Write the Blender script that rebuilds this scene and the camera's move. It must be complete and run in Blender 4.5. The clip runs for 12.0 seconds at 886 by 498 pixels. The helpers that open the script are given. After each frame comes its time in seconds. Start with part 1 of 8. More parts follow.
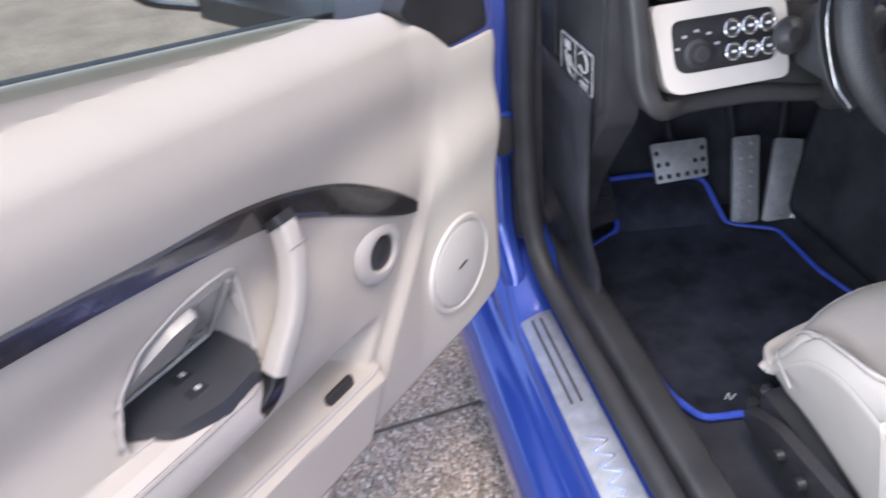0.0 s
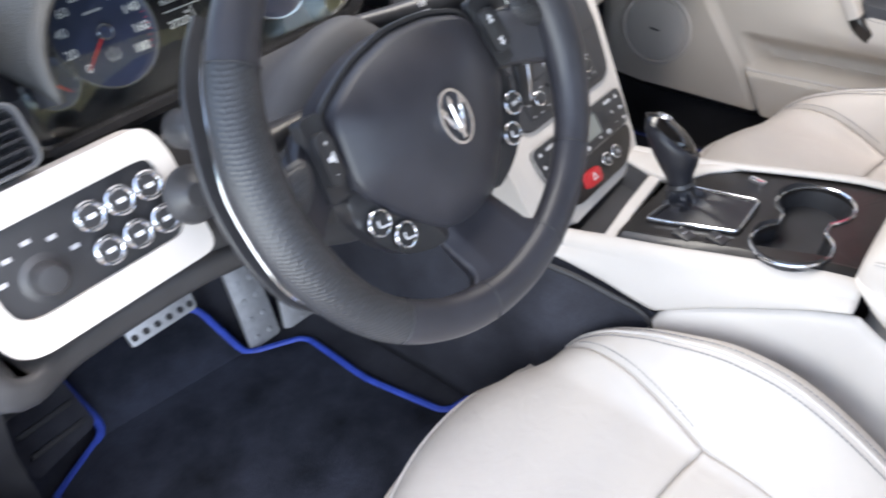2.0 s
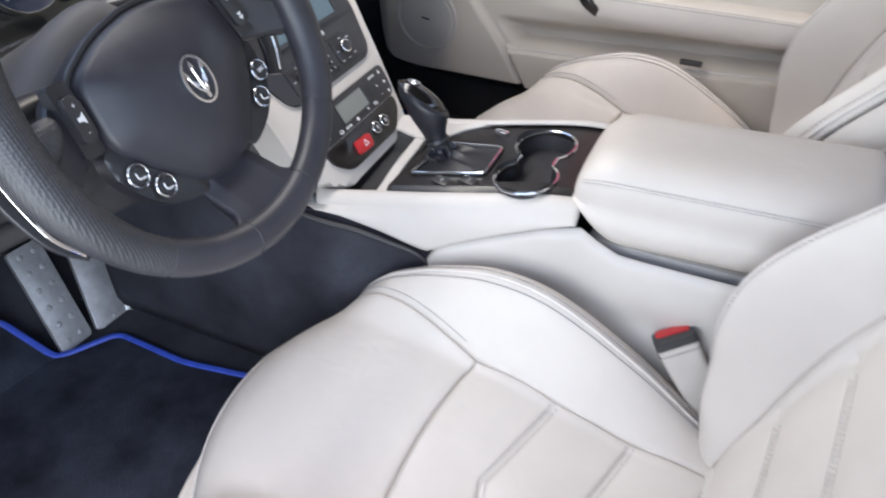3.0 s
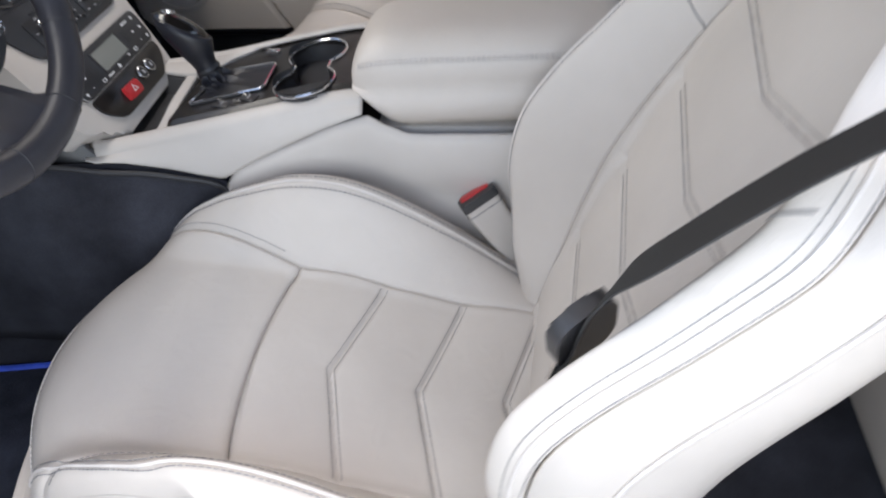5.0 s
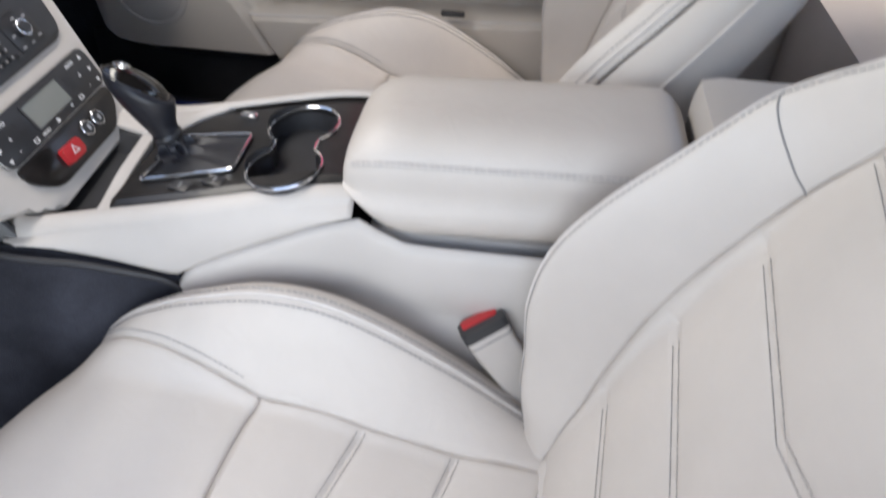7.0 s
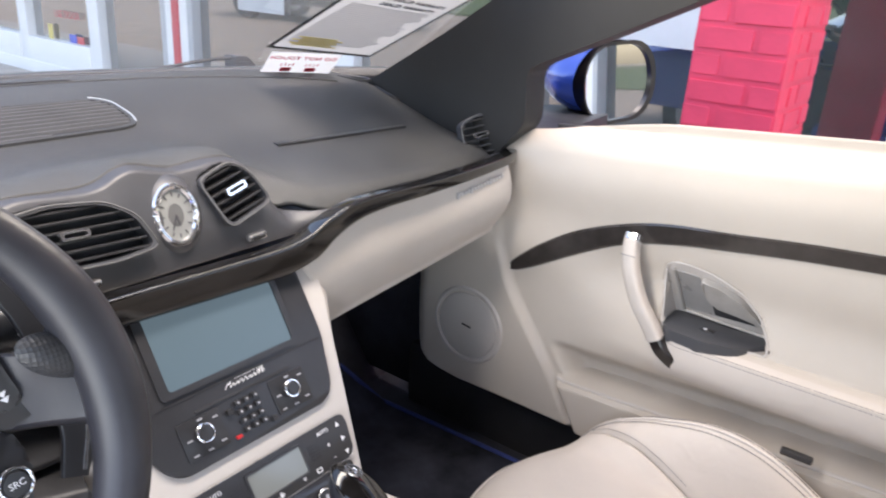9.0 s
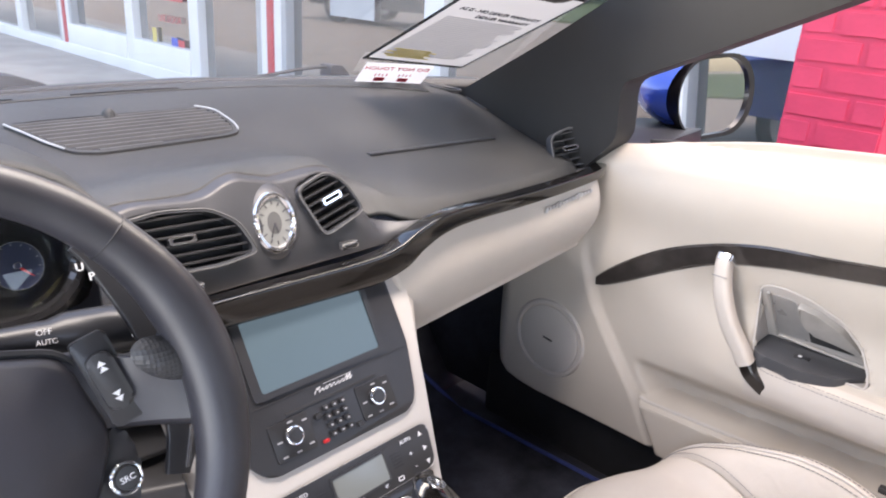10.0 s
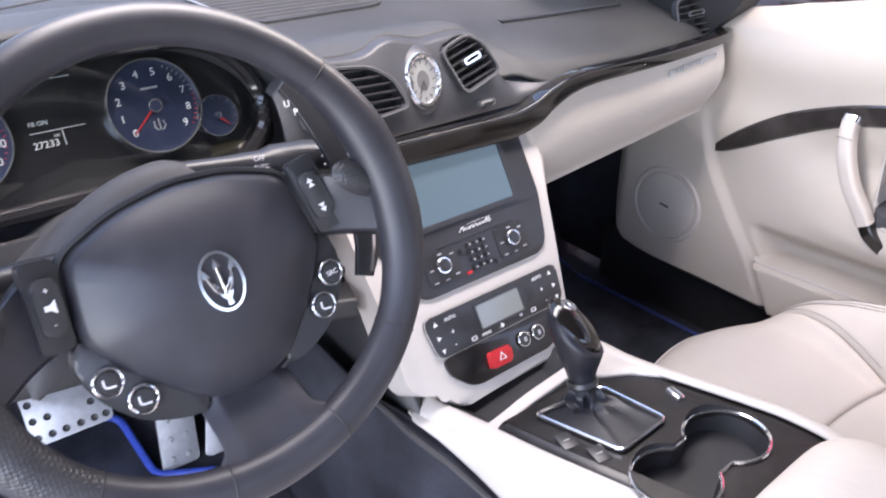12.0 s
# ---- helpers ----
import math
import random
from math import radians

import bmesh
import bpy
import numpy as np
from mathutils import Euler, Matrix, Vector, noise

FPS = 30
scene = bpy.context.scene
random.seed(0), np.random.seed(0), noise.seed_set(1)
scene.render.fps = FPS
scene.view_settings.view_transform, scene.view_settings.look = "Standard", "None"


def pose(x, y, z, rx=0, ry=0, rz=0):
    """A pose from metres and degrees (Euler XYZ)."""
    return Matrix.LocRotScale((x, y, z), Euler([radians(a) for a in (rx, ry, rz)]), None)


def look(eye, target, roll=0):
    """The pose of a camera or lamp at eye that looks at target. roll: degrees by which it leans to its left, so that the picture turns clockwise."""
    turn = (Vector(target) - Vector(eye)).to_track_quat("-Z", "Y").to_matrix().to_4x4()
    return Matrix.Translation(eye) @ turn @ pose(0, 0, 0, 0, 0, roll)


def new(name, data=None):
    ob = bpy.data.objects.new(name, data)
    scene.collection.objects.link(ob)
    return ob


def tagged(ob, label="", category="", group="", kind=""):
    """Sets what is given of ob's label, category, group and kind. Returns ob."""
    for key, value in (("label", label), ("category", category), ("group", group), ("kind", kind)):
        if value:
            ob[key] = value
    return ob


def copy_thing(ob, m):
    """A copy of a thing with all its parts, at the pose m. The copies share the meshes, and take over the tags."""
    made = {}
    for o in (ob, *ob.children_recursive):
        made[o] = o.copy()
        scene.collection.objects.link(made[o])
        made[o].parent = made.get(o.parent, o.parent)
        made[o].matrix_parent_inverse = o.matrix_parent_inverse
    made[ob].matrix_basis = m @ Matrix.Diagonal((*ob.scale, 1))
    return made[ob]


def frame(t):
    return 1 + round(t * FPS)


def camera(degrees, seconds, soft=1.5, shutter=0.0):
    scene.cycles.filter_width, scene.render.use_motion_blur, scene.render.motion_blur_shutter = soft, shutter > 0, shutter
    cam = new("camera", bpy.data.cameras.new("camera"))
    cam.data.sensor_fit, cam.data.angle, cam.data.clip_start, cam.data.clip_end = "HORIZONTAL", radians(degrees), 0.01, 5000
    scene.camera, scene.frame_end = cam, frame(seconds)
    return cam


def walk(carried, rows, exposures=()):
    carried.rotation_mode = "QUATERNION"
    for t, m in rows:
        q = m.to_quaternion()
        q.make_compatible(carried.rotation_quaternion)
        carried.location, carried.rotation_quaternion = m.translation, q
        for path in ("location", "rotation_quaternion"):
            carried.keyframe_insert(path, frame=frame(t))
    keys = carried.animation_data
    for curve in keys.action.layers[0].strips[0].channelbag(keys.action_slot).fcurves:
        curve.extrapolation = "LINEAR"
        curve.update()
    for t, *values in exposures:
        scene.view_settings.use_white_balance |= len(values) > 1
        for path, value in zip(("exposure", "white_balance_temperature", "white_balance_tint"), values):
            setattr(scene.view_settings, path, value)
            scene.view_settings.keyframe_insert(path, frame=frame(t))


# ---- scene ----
cam = camera(61.9, 12.0, 1.9, 0.35)
PATH = [
    (0, (-1.169, -0.711, 1.242), (-0.925, 0.894, 0.074), -6.2),
    (0.5, (-1.098, -0.566, 1.236), (-0.56, 0.938, 0.032), -4.7),
    (1, (-1.004, -0.478, 1.206), (-0.274, 0.92, -0.024), -4.2),
    (1.5, (-0.879, -0.401, 1.183), (0.041, 0.861, -0.067), -4.3),
    (2, (-0.781, -0.334, 1.196), (0.388, 0.68, -0.071), -3.2),
    (2.5, (-0.759, -0.362, 1.185), (0.565, 0.434, -0.085), -2.0),
    (3, (-0.845, -0.481, 1.203), (0.558, 0.203, -0.048), -1.0),
    (3.2, (-0.882, -0.529, 1.208), (0.536, 0.132, -0.039), -0.5),
    (4.8, (-0.925, -0.598, 1.177), (0.52, -0.193, -0.145), -4.9),
    (5, (-0.931, -0.536, 1.116), (0.578, -0.287, -0.172), -4.6),
    (5.5, (-0.835, -0.428, 1.059), (0.601, -0.425, -0.334), -6.5),
    (6, (-0.803, -0.406, 1.034), (0.564, -0.483, -0.425), -4.3),
    (6.5, (-0.765, -0.417, 1.04), (0.64, -0.4, -0.383), -0.7),
    (7, (-0.695, -0.469, 1.129), (0.807, -0.306, -0.181), 2.3),
    (7.3, (-0.633, -0.492, 1.154), (0.922, -0.175, -0.064), 1.7),
    (7.5, (-0.591, -0.47, 1.168), (1.009, -0.102, 0.025), 3.1),
    (7.7, (-0.547, -0.467, 1.166), (1.072, 0.001, 0.088), 2.9),
    (9.3, (-0.424, -0.42, 1.194), (1.048, 0.749, 0.512), 4.0),
    (9.5, (-0.424, -0.418, 1.192), (1.025, 0.78, 0.51), 4.0),
    (10, (-0.435, -0.416, 1.203), (0.95, 0.84, 0.491), 3.7),
    (10.5, (-0.449, -0.419, 1.2), (0.877, 0.868, 0.437), 3.2),
    (11, (-0.484, -0.431, 1.202), (0.782, 0.873, 0.366), 2.6),
    (11.5, (-0.512, -0.442, 1.195), (0.684, 0.879, 0.288), 1.7),
    (12, (-0.54, -0.47, 1.195), (0.566, 0.877, 0.213), 0.5),
]
walk(cam, [(t, look(eye, target, roll)) for t, eye, target, roll in PATH], [(0, 1.52, 6900, 14), (0.5, 1.82, 6950, 13), (1.5, 2.35, 6950, 11), (2.5, 2.35, 6850, 11), (3, 2.12, 6850, 11), (5, 1.52, 7000, 11), (6.5, 1.6, 7050, 11), (7, 1.88, 7000, 11), (7.5, 2.02, 6800, 8), (9.5, 2.5, 7250, 16), (11, 2.55, 7100, 17), (12, 2.62, 6750, 19)])

# ---- world and light ----
world = bpy.data.worlds.new("sky")
world.use_nodes = True
scene.world = world
_n = world.node_tree.nodes
_bg = _n["Background"]
_sky = _n.new("ShaderNodeTexSky")
_sky.sky_type = 'NISHITA'
_sky.sun_disc = False
_sky.sun_elevation = radians(70)
_sky.sun_rotation = radians(180)
_sky.dust_density = 2.0
_bg.inputs["Strength"].default_value = 0.15
world.node_tree.links.new(_sky.outputs["Color"], _bg.inputs["Color"])
_sun = bpy.data.lights.new("sun", 'SUN')
_sun.energy = 0.42
_sun.angle = radians(20)
_sun.color = (1.0, 0.95, 0.88)
sun = new("sun", _sun)
sun.matrix_world = look((0.0, -4.6, 13), (0, 0, 0))
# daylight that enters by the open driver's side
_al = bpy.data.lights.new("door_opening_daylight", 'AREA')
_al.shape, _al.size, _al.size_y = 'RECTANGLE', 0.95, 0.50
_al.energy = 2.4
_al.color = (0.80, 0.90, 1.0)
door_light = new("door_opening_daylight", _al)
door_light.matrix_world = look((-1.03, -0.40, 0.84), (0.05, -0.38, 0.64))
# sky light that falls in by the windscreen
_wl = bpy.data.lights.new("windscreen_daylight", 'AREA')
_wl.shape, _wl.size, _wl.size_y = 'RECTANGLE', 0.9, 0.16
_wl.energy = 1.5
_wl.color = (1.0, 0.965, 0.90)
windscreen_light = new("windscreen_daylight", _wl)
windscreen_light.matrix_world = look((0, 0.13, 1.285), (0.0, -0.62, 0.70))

# ---- materials ----
def material(name, color, rough=0.5, metal=0.0, var=0.06, scale=8.0, bump=0.0, bscale=300.0, coat=0.0, spec=0.5, fine=0.0, dark=None, voro=False, bdist=0.001, wave=0.0):
    """A surface with slow and fine variation of colour, roughness and relief, in world-sized object coordinates."""
    m = bpy.data.materials.new(name)
    m.use_nodes = True
    nt = m.node_tree
    N, L = nt.nodes, nt.links
    b = N["Principled BSDF"]
    b.inputs["Metallic"].default_value = metal
    b.inputs["Roughness"].default_value = rough
    b.inputs["Coat Weight"].default_value = coat
    b.inputs["Coat Roughness"].default_value = 0.06
    b.inputs["Specular IOR Level"].default_value = spec
    tc = N.new("ShaderNodeTexCoord")
    n1 = N.new("ShaderNodeTexNoise")
    n1.inputs["Scale"].default_value = scale
    n1.inputs["Detail"].default_value = 6
    n1.inputs["Roughness"].default_value = 0.6
    L.new(tc.outputs["Object"], n1.inputs["Vector"])
    ramp = N.new("ShaderNodeValToRGB")
    c0 = dark or tuple(c * (1 - 2.2 * var) for c in color)
    ramp.color_ramp.elements[0].color = (*c0, 1)
    ramp.color_ramp.elements[1].color = (*(min(1, c * (1 + 1.4 * var)) for c in color), 1)
    ramp.color_ramp.elements[0].position, ramp.color_ramp.elements[1].position = 0.3, 0.7
    L.new(n1.outputs["Fac"], ramp.inputs["Fac"])
    last = ramp.outputs["Color"]
    if fine:
        n2 = N.new("ShaderNodeTexNoise")
        n2.inputs["Scale"].default_value = bscale * 0.7
        n2.inputs["Detail"].default_value = 3
        L.new(tc.outputs["Object"], n2.inputs["Vector"])
        mix = N.new("ShaderNodeMixRGB")
        mix.blend_type = 'MULTIPLY'
        mix.inputs["Fac"].default_value = fine
        L.new(last, mix.inputs["Color1"])
        L.new(n2.outputs["Fac"], mix.inputs["Color2"])
        last = mix.outputs["Color"]
    L.new(last, b.inputs["Base Color"])
    mr = N.new("ShaderNodeMapRange")
    mr.inputs["To Min"].default_value, mr.inputs["To Max"].default_value = max(0.02, rough * 0.82), min(1, rough * 1.18)
    L.new(n1.outputs["Fac"], mr.inputs["Value"])
    L.new(mr.outputs["Result"], b.inputs["Roughness"])
    if bump:
        if voro:
            t = N.new("ShaderNodeTexVoronoi")
            t.feature = 'F1'
            out = t.outputs["Distance"]
        else:
            t = N.new("ShaderNodeTexNoise")
            t.inputs["Detail"].default_value = 4
            out = t.outputs["Fac"]
        t.inputs["Scale"].default_value = bscale
        L.new(tc.outputs["Object"], t.inputs["Vector"])
        bp = N.new("ShaderNodeBump")
        bp.inputs["Strength"].default_value = bump
        bp.inputs["Distance"].default_value = bdist
        L.new(out, bp.inputs["Height"])
        L.new(bp.outputs["Normal"], b.inputs["Normal"])
        if wave:
            w = N.new("ShaderNodeTexNoise")
            w.inputs["Scale"].default_value = 26
            w.inputs["Detail"].default_value = 5
            w.inputs["Distortion"].default_value = 1.2
            L.new(tc.outputs["Object"], w.inputs["Vector"])
            wb = N.new("ShaderNodeBump")
            wb.inputs["Strength"].default_value = wave
            wb.inputs["Distance"].default_value = 0.004
            L.new(w.outputs["Fac"], wb.inputs["Height"])
            L.new(wb.outputs["Normal"], bp.inputs["Normal"])
    return m


def glass_material(name, color, rough=0.0, haze=0.0):
    """Thin window glass: mostly clear, with the gloss of its face and a pale veil put in for haze."""
    m = bpy.data.materials.new(name)
    m.use_nodes = True
    N, L = m.node_tree.nodes, m.node_tree.links
    N.remove(N["Principled BSDF"])
    tr, gl, mx, fr = N.new("ShaderNodeBsdfTransparent"), N.new("ShaderNodeBsdfGlossy"), N.new("ShaderNodeMixShader"), N.new("ShaderNodeFresnel")
    tr.inputs["Color"].default_value = (*color, 1)
    gl.inputs["Roughness"].default_value = rough
    fr.inputs["IOR"].default_value = 1.45
    L.new(fr.outputs["Fac"], mx.inputs["Fac"])
    L.new(tr.outputs["BSDF"], mx.inputs[1])
    L.new(gl.outputs["BSDF"], mx.inputs[2])
    out = mx
    if haze:
        film, out = N.new("ShaderNodeBsdfTranslucent"), N.new("ShaderNodeMixShader")
        film.inputs["Color"].default_value = (0.8, 0.8, 0.78, 1)
        out.inputs["Fac"].default_value = haze
        L.new(mx.outputs["Shader"], out.inputs[1])
        L.new(film.outputs["BSDF"], out.inputs[2])
    L.new(out.outputs["Shader"], N["Material Output"].inputs["Surface"])
    return m


def glow_material(name, color, power, rough=0.1):
    m = material(name, color, rough, var=0.02)
    b = m.node_tree.nodes["Principled BSDF"]
    b.inputs["Emission Color"].default_value = (*color, 1)
    b.inputs["Emission Strength"].default_value = power
    return m


IVORY = material("ivory_leather", (0.56, 0.515, 0.475), 0.48, var=0.035, scale=5, bump=0.22, bscale=900, voro=True, bdist=0.0006, wave=0.22)
CREAM = material("cream_leather", (0.55, 0.50, 0.445), 0.5, var=0.03, scale=4, bump=0.2, bscale=1000, voro=True, bdist=0.0005, wave=0.10)
CREAMP = material("cream_soft_plastic", (0.54, 0.505, 0.475), 0.5, var=0.03, scale=6, bump=0.12, bscale=1200, bdist=0.0004)
THREAD = material("grey_thread", (0.25, 0.24, 0.24), 0.8, var=0.1, scale=60)
THREADL = material("pale_thread", (0.36, 0.34, 0.33), 0.8, var=0.1, scale=60)
IVTHREAD = material("ivory_piping", (0.62, 0.58, 0.55), 0.5, var=0.04, scale=30)
DASHM = material("dark_dash_plastic", (0.062, 0.063, 0.063), 0.55, var=0.12, scale=5, bump=0.55, bscale=750, voro=True, bdist=0.0008)
BLACKP = material("black_plastic", (0.036, 0.036, 0.039), 0.42, var=0.12, scale=12, bump=0.12, bscale=900)
BLACKS = material("black_satin_plastic", (0.030, 0.030, 0.033), 0.33, var=0.1, scale=15, bump=0.05, bscale=700)
POSTM = material("dark_post_trim", (0.027, 0.027, 0.028), 0.6, var=0.1, scale=6, bump=0.3, bscale=1000)
INLAY = material("dark_satin_inlay", (0.040, 0.035, 0.033), 0.22, var=0.12, scale=30, coat=0.8)
LACQ = material("gloss_black_lacquer", (0.008, 0.007, 0.0068), 0.09, var=0.3, scale=30, coat=0.35)
GRIPM = material("navy_black_leather", (0.012, 0.013, 0.019), 0.40, var=0.12, scale=20, bump=0.25, bscale=900, voro=True, bdist=0.0005)
NAVYPIPE = material("navy_piping", (0.022, 0.040, 0.18), 0.6, var=0.12, scale=60)
LEVERM = material("satin_metal_lever", (0.50, 0.48, 0.455), 0.42, metal=0.35, var=0.06, scale=30)
RUBBER = material("black_rubber", (0.030, 0.030, 0.034), 0.6, var=0.15, scale=20, bump=0.2, bscale=400)
BLKLEATHER = material("black_leather", (0.034, 0.034, 0.042), 0.40, var=0.12, scale=14, bump=0.12, bscale=1100, voro=True, bdist=0.0005)
PERF = material("perforated_black_leather", (0.034, 0.035, 0.039), 0.42, var=0.12, scale=14, bump=0.6, bscale=330, voro=True, bdist=0.0012)
for node in PERF.node_tree.nodes:
    if node.bl_idname == "ShaderNodeTexVoronoi":
        node.inputs["Randomness"].default_value = 0.12
PIANO = material("piano_black_wood", (0.012, 0.0095, 0.009), 0.30, var=0.35, scale=30, coat=0.35)
CHROME = material("chrome", (0.86, 0.86, 0.88), 0.12, metal=0.93, var=0.03, scale=20)
ALU = material("brushed_aluminium", (0.56, 0.57, 0.59), 0.42, metal=0.6, var=0.08, scale=60, bump=0.1, bscale=500)
DISHM = material("grey_metallic_dish", (0.42, 0.41, 0.40), 0.28, metal=0.4, var=0.06, scale=20)
SILLALU = material("sill_aluminium", (0.55, 0.57, 0.62), 0.42, metal=0.75, var=0.1, scale=40, bump=0.1, bscale=600)
BLUE = material("metallic_blue_paint", (0.026, 0.068, 0.36), 0.24, metal=0.35, var=0.05, scale=3, coat=1.0)
BLUEPIPE = material("blue_piping", (0.035, 0.085, 0.52), 0.6, var=0.12, scale=60, bump=0.3, bscale=500)
CARPET = material("black_carpet", (0.046, 0.052, 0.075), 0.95, var=0.35, scale=7, bump=0.9, bscale=700, fine=0.5, bdist=0.003, spec=0.15)
CARPETG = material("dark_grey_carpet", (0.062, 0.064, 0.080), 0.95, var=0.2, scale=9, bump=0.8, bscale=800, fine=0.5, bdist=0.002, spec=0.15)
REDP = material("red_plastic", (0.50, 0.025, 0.03), 0.35, var=0.05, scale=30)
WHITEINK = material("white_ink", (0.75, 0.75, 0.77), 0.6, var=0.03, scale=50)
GREYINK = material("grey_ink", (0.40, 0.40, 0.42), 0.6, var=0.03, scale=50)
REDINK = material("red_ink", (0.62, 0.03, 0.06), 0.6, var=0.05, scale=50)
YELLOWINK = material("yellow_ink", (0.62, 0.50, 0.12), 0.6, var=0.05, scale=50)
DARKINK = material("dark_ink", (0.06, 0.06, 0.07), 0.6, var=0.05, scale=50)


def paper_material(name, color):
    """Thin paper that lets half of the light from behind through."""
    m = material(name, color, 0.6, var=0.02, scale=15)
    N, L = m.node_tree.nodes, m.node_tree.links
    tl, mx = N.new("ShaderNodeBsdfTranslucent"), N.new("ShaderNodeMixShader")
    tl.inputs["Color"].default_value = (*color, 1)
    mx.inputs["Fac"].default_value = 0.5
    L.new(N["Principled BSDF"].outputs["BSDF"], mx.inputs[1])
    L.new(tl.outputs["BSDF"], mx.inputs[2])
    L.new(mx.outputs["Shader"], N["Material Output"].inputs["Surface"])
    return m


BACKLIT = paper_material("thin_white_paper", (0.82, 0.81, 0.79))
SHEETPAPER = paper_material("thin_grey_paper", (0.50, 0.49, 0.47))
STRAP = material("grey_woven_strap", (0.024, 0.0245, 0.026), 0.7, var=0.1, scale=20, bump=0.6, bscale=900, fine=0.4)
SCREEN = glow_material("display_glass", (0.034, 0.052, 0.066), 0.5, 0.35)
LCD = glow_material("lcd_glass", (0.12, 0.13, 0.13), 0.15, 0.12)
DIAL = material("blue_dial_face", (0.016, 0.024, 0.062), 0.4, var=0.08, scale=30)
DIALW = material("pale_dial_face", (0.24, 0.245, 0.24), 0.35, var=0.03, scale=30)
MIRROR = material("mirror_glass", (0.85, 0.86, 0.86), 0.01, metal=1.0, var=0.0)
CLEAR = glass_material("clear_glass", (0.95, 0.97, 0.96))
# the translucent share puts veiling haze into the windscreen's own material
SCREENGLASS = glass_material("hazed_windscreen_glass", (0.95, 0.97, 0.96), haze=0.05)
TINT = glass_material("tinted_glass", (0.80, 0.87, 0.82))
SHEETP = glass_material("clear_plastic", (0.93, 0.94, 0.94), 0.15)
HEADL = material("black_headliner", (0.022, 0.022, 0.024), 0.9, var=0.1, scale=10, bump=0.4, bscale=800)
BRICKM = material("red_painted_brick", (0.80, 0.062, 0.115), 0.55, var=0.07, scale=5, bump=0.28, bscale=90, bdist=0.003)
WHITEP = material("white_paint", (0.78, 0.79, 0.78), 0.35, var=0.03, scale=4, bump=0.1, bscale=100)
REDPAINT = material("red_paint", (0.52, 0.03, 0.05), 0.35, var=0.05, scale=4)
GREYP = material("grey_frame_paint", (0.42, 0.44, 0.45), 0.4, var=0.04, scale=4)
DARKGLASS = material("dark_shop_glass", (0.055, 0.062, 0.055), 0.02, var=0.4, scale=1.2, spec=1.0, coat=1.0)
DARKGLASS.node_tree.nodes["Principled BSDF"].inputs["IOR"].default_value = 2.1
CARRED = material("dark_red_car_paint", (0.16, 0.012, 0.016), 0.25, var=0.06, scale=2, coat=1.0)
CARGREY = material("dark_grey_car_paint", (0.05, 0.052, 0.058), 0.25, metal=0.3, var=0.06, scale=2, coat=1.0)
ASPHALT = material("worn_asphalt", (0.075, 0.073, 0.070), 0.9, var=0.2, scale=1.5, bump=0.4, bscale=120)
GRILLEM = material("grey_grille_slat", (0.11, 0.11, 0.112), 0.6, var=0.08, scale=20)
CONPAN = material("satin_black_panel", (0.014, 0.012, 0.012), 0.36, var=0.3, scale=30, coat=0.15)
CENTREM = material("satin_centre_panel", (0.062, 0.064, 0.072), 0.42, var=0.08, scale=8, bump=0.08, bscale=900)
CLUSTERM = material("dark_gloss_cluster", (0.018, 0.018, 0.020), 0.14, var=0.15, scale=20, coat=0.8)
GAUGEHOOD = material("grey_hood_lining", (0.045, 0.046, 0.052), 0.7, var=0.1, scale=20, bump=0.2, bscale=700)
CONC = material("pale_concrete", (0.46, 0.44, 0.40), 0.9, var=0.10, scale=2.2, bump=0.5, bscale=90, fine=0.25, bdist=0.004)
GRASS = material("lawn", (0.08, 0.115, 0.035), 0.9, var=0.25, scale=1.5, bump=0.6, bscale=40)
YELLOWH = material("yellow_house_paint", (0.68, 0.56, 0.27), 0.8, var=0.06, scale=1.0)

# ---- building helpers ----
XC = 0.0075


def thing(name, label, category, at=(0, 0, 0), group="", kind=""):
    ob = new(name)
    ob.empty_display_size = 0.05
    ob.matrix_basis = Matrix.Translation(at)
    return tagged(ob, label, category, group, kind)


def part(name, bm, mat, parent, label="", m=None, solid=0.0, flat=False, angle=38, back=None):
    """Links a bmesh, given in world coordinates, as one mesh under its thing or part."""
    if m is not None:
        bm.transform(m)
        if m.determinant() < 0:
            bmesh.ops.reverse_faces(bm, faces=bm.faces)
    me = bpy.data.meshes.new(name)
    bm.to_mesh(me)
    bm.free()
    me.materials.append(mat)
    if not flat:
        me.polygons.foreach_set("use_smooth", [True] * len(me.polygons))
        me.set_sharp_from_angle(angle=radians(angle))
    ob = new(name, me)
    if parent is not None:
        ob.parent = parent
        top = parent
        inv = Matrix.Identity(4)
        while top is not None:
            inv = inv @ top.matrix_basis.inverted()
            top = top.parent
        if parent.type == 'EMPTY':
            ob.matrix_parent_inverse = inv
    if solid:
        md = ob.modifiers.new("thickness", 'SOLIDIFY')
        md.thickness, md.offset = abs(solid), -1
        if back is not None:
            away = m.to_3x3() @ Vector(back) if m is not None else Vector(back)
            if sum(((pl.normal.dot(away)) * pl.area for pl in me.polygons), 0.0) > 0:
                md.offset = 1
    if label:
        tagged(ob, label)
    return ob


def mk(verts, faces):
    bm = bmesh.new()
    vs = [bm.verts.new(v) for v in verts]
    for f in faces:
        try:
            bm.faces.new([vs[i] for i in f])
        except ValueError:
            pass
    return bm


def join(*bms):
    """One bmesh out of several."""
    out = bmesh.new()
    for b in bms:
        off = len(out.verts)
        new_v = [out.verts.new(v.co) for v in b.verts]
        b.verts.index_update()
        for f in b.faces:
            try:
                out.faces.new([new_v[v.index] for v in f.verts])
            except ValueError:
                pass
        b.free()
    return out


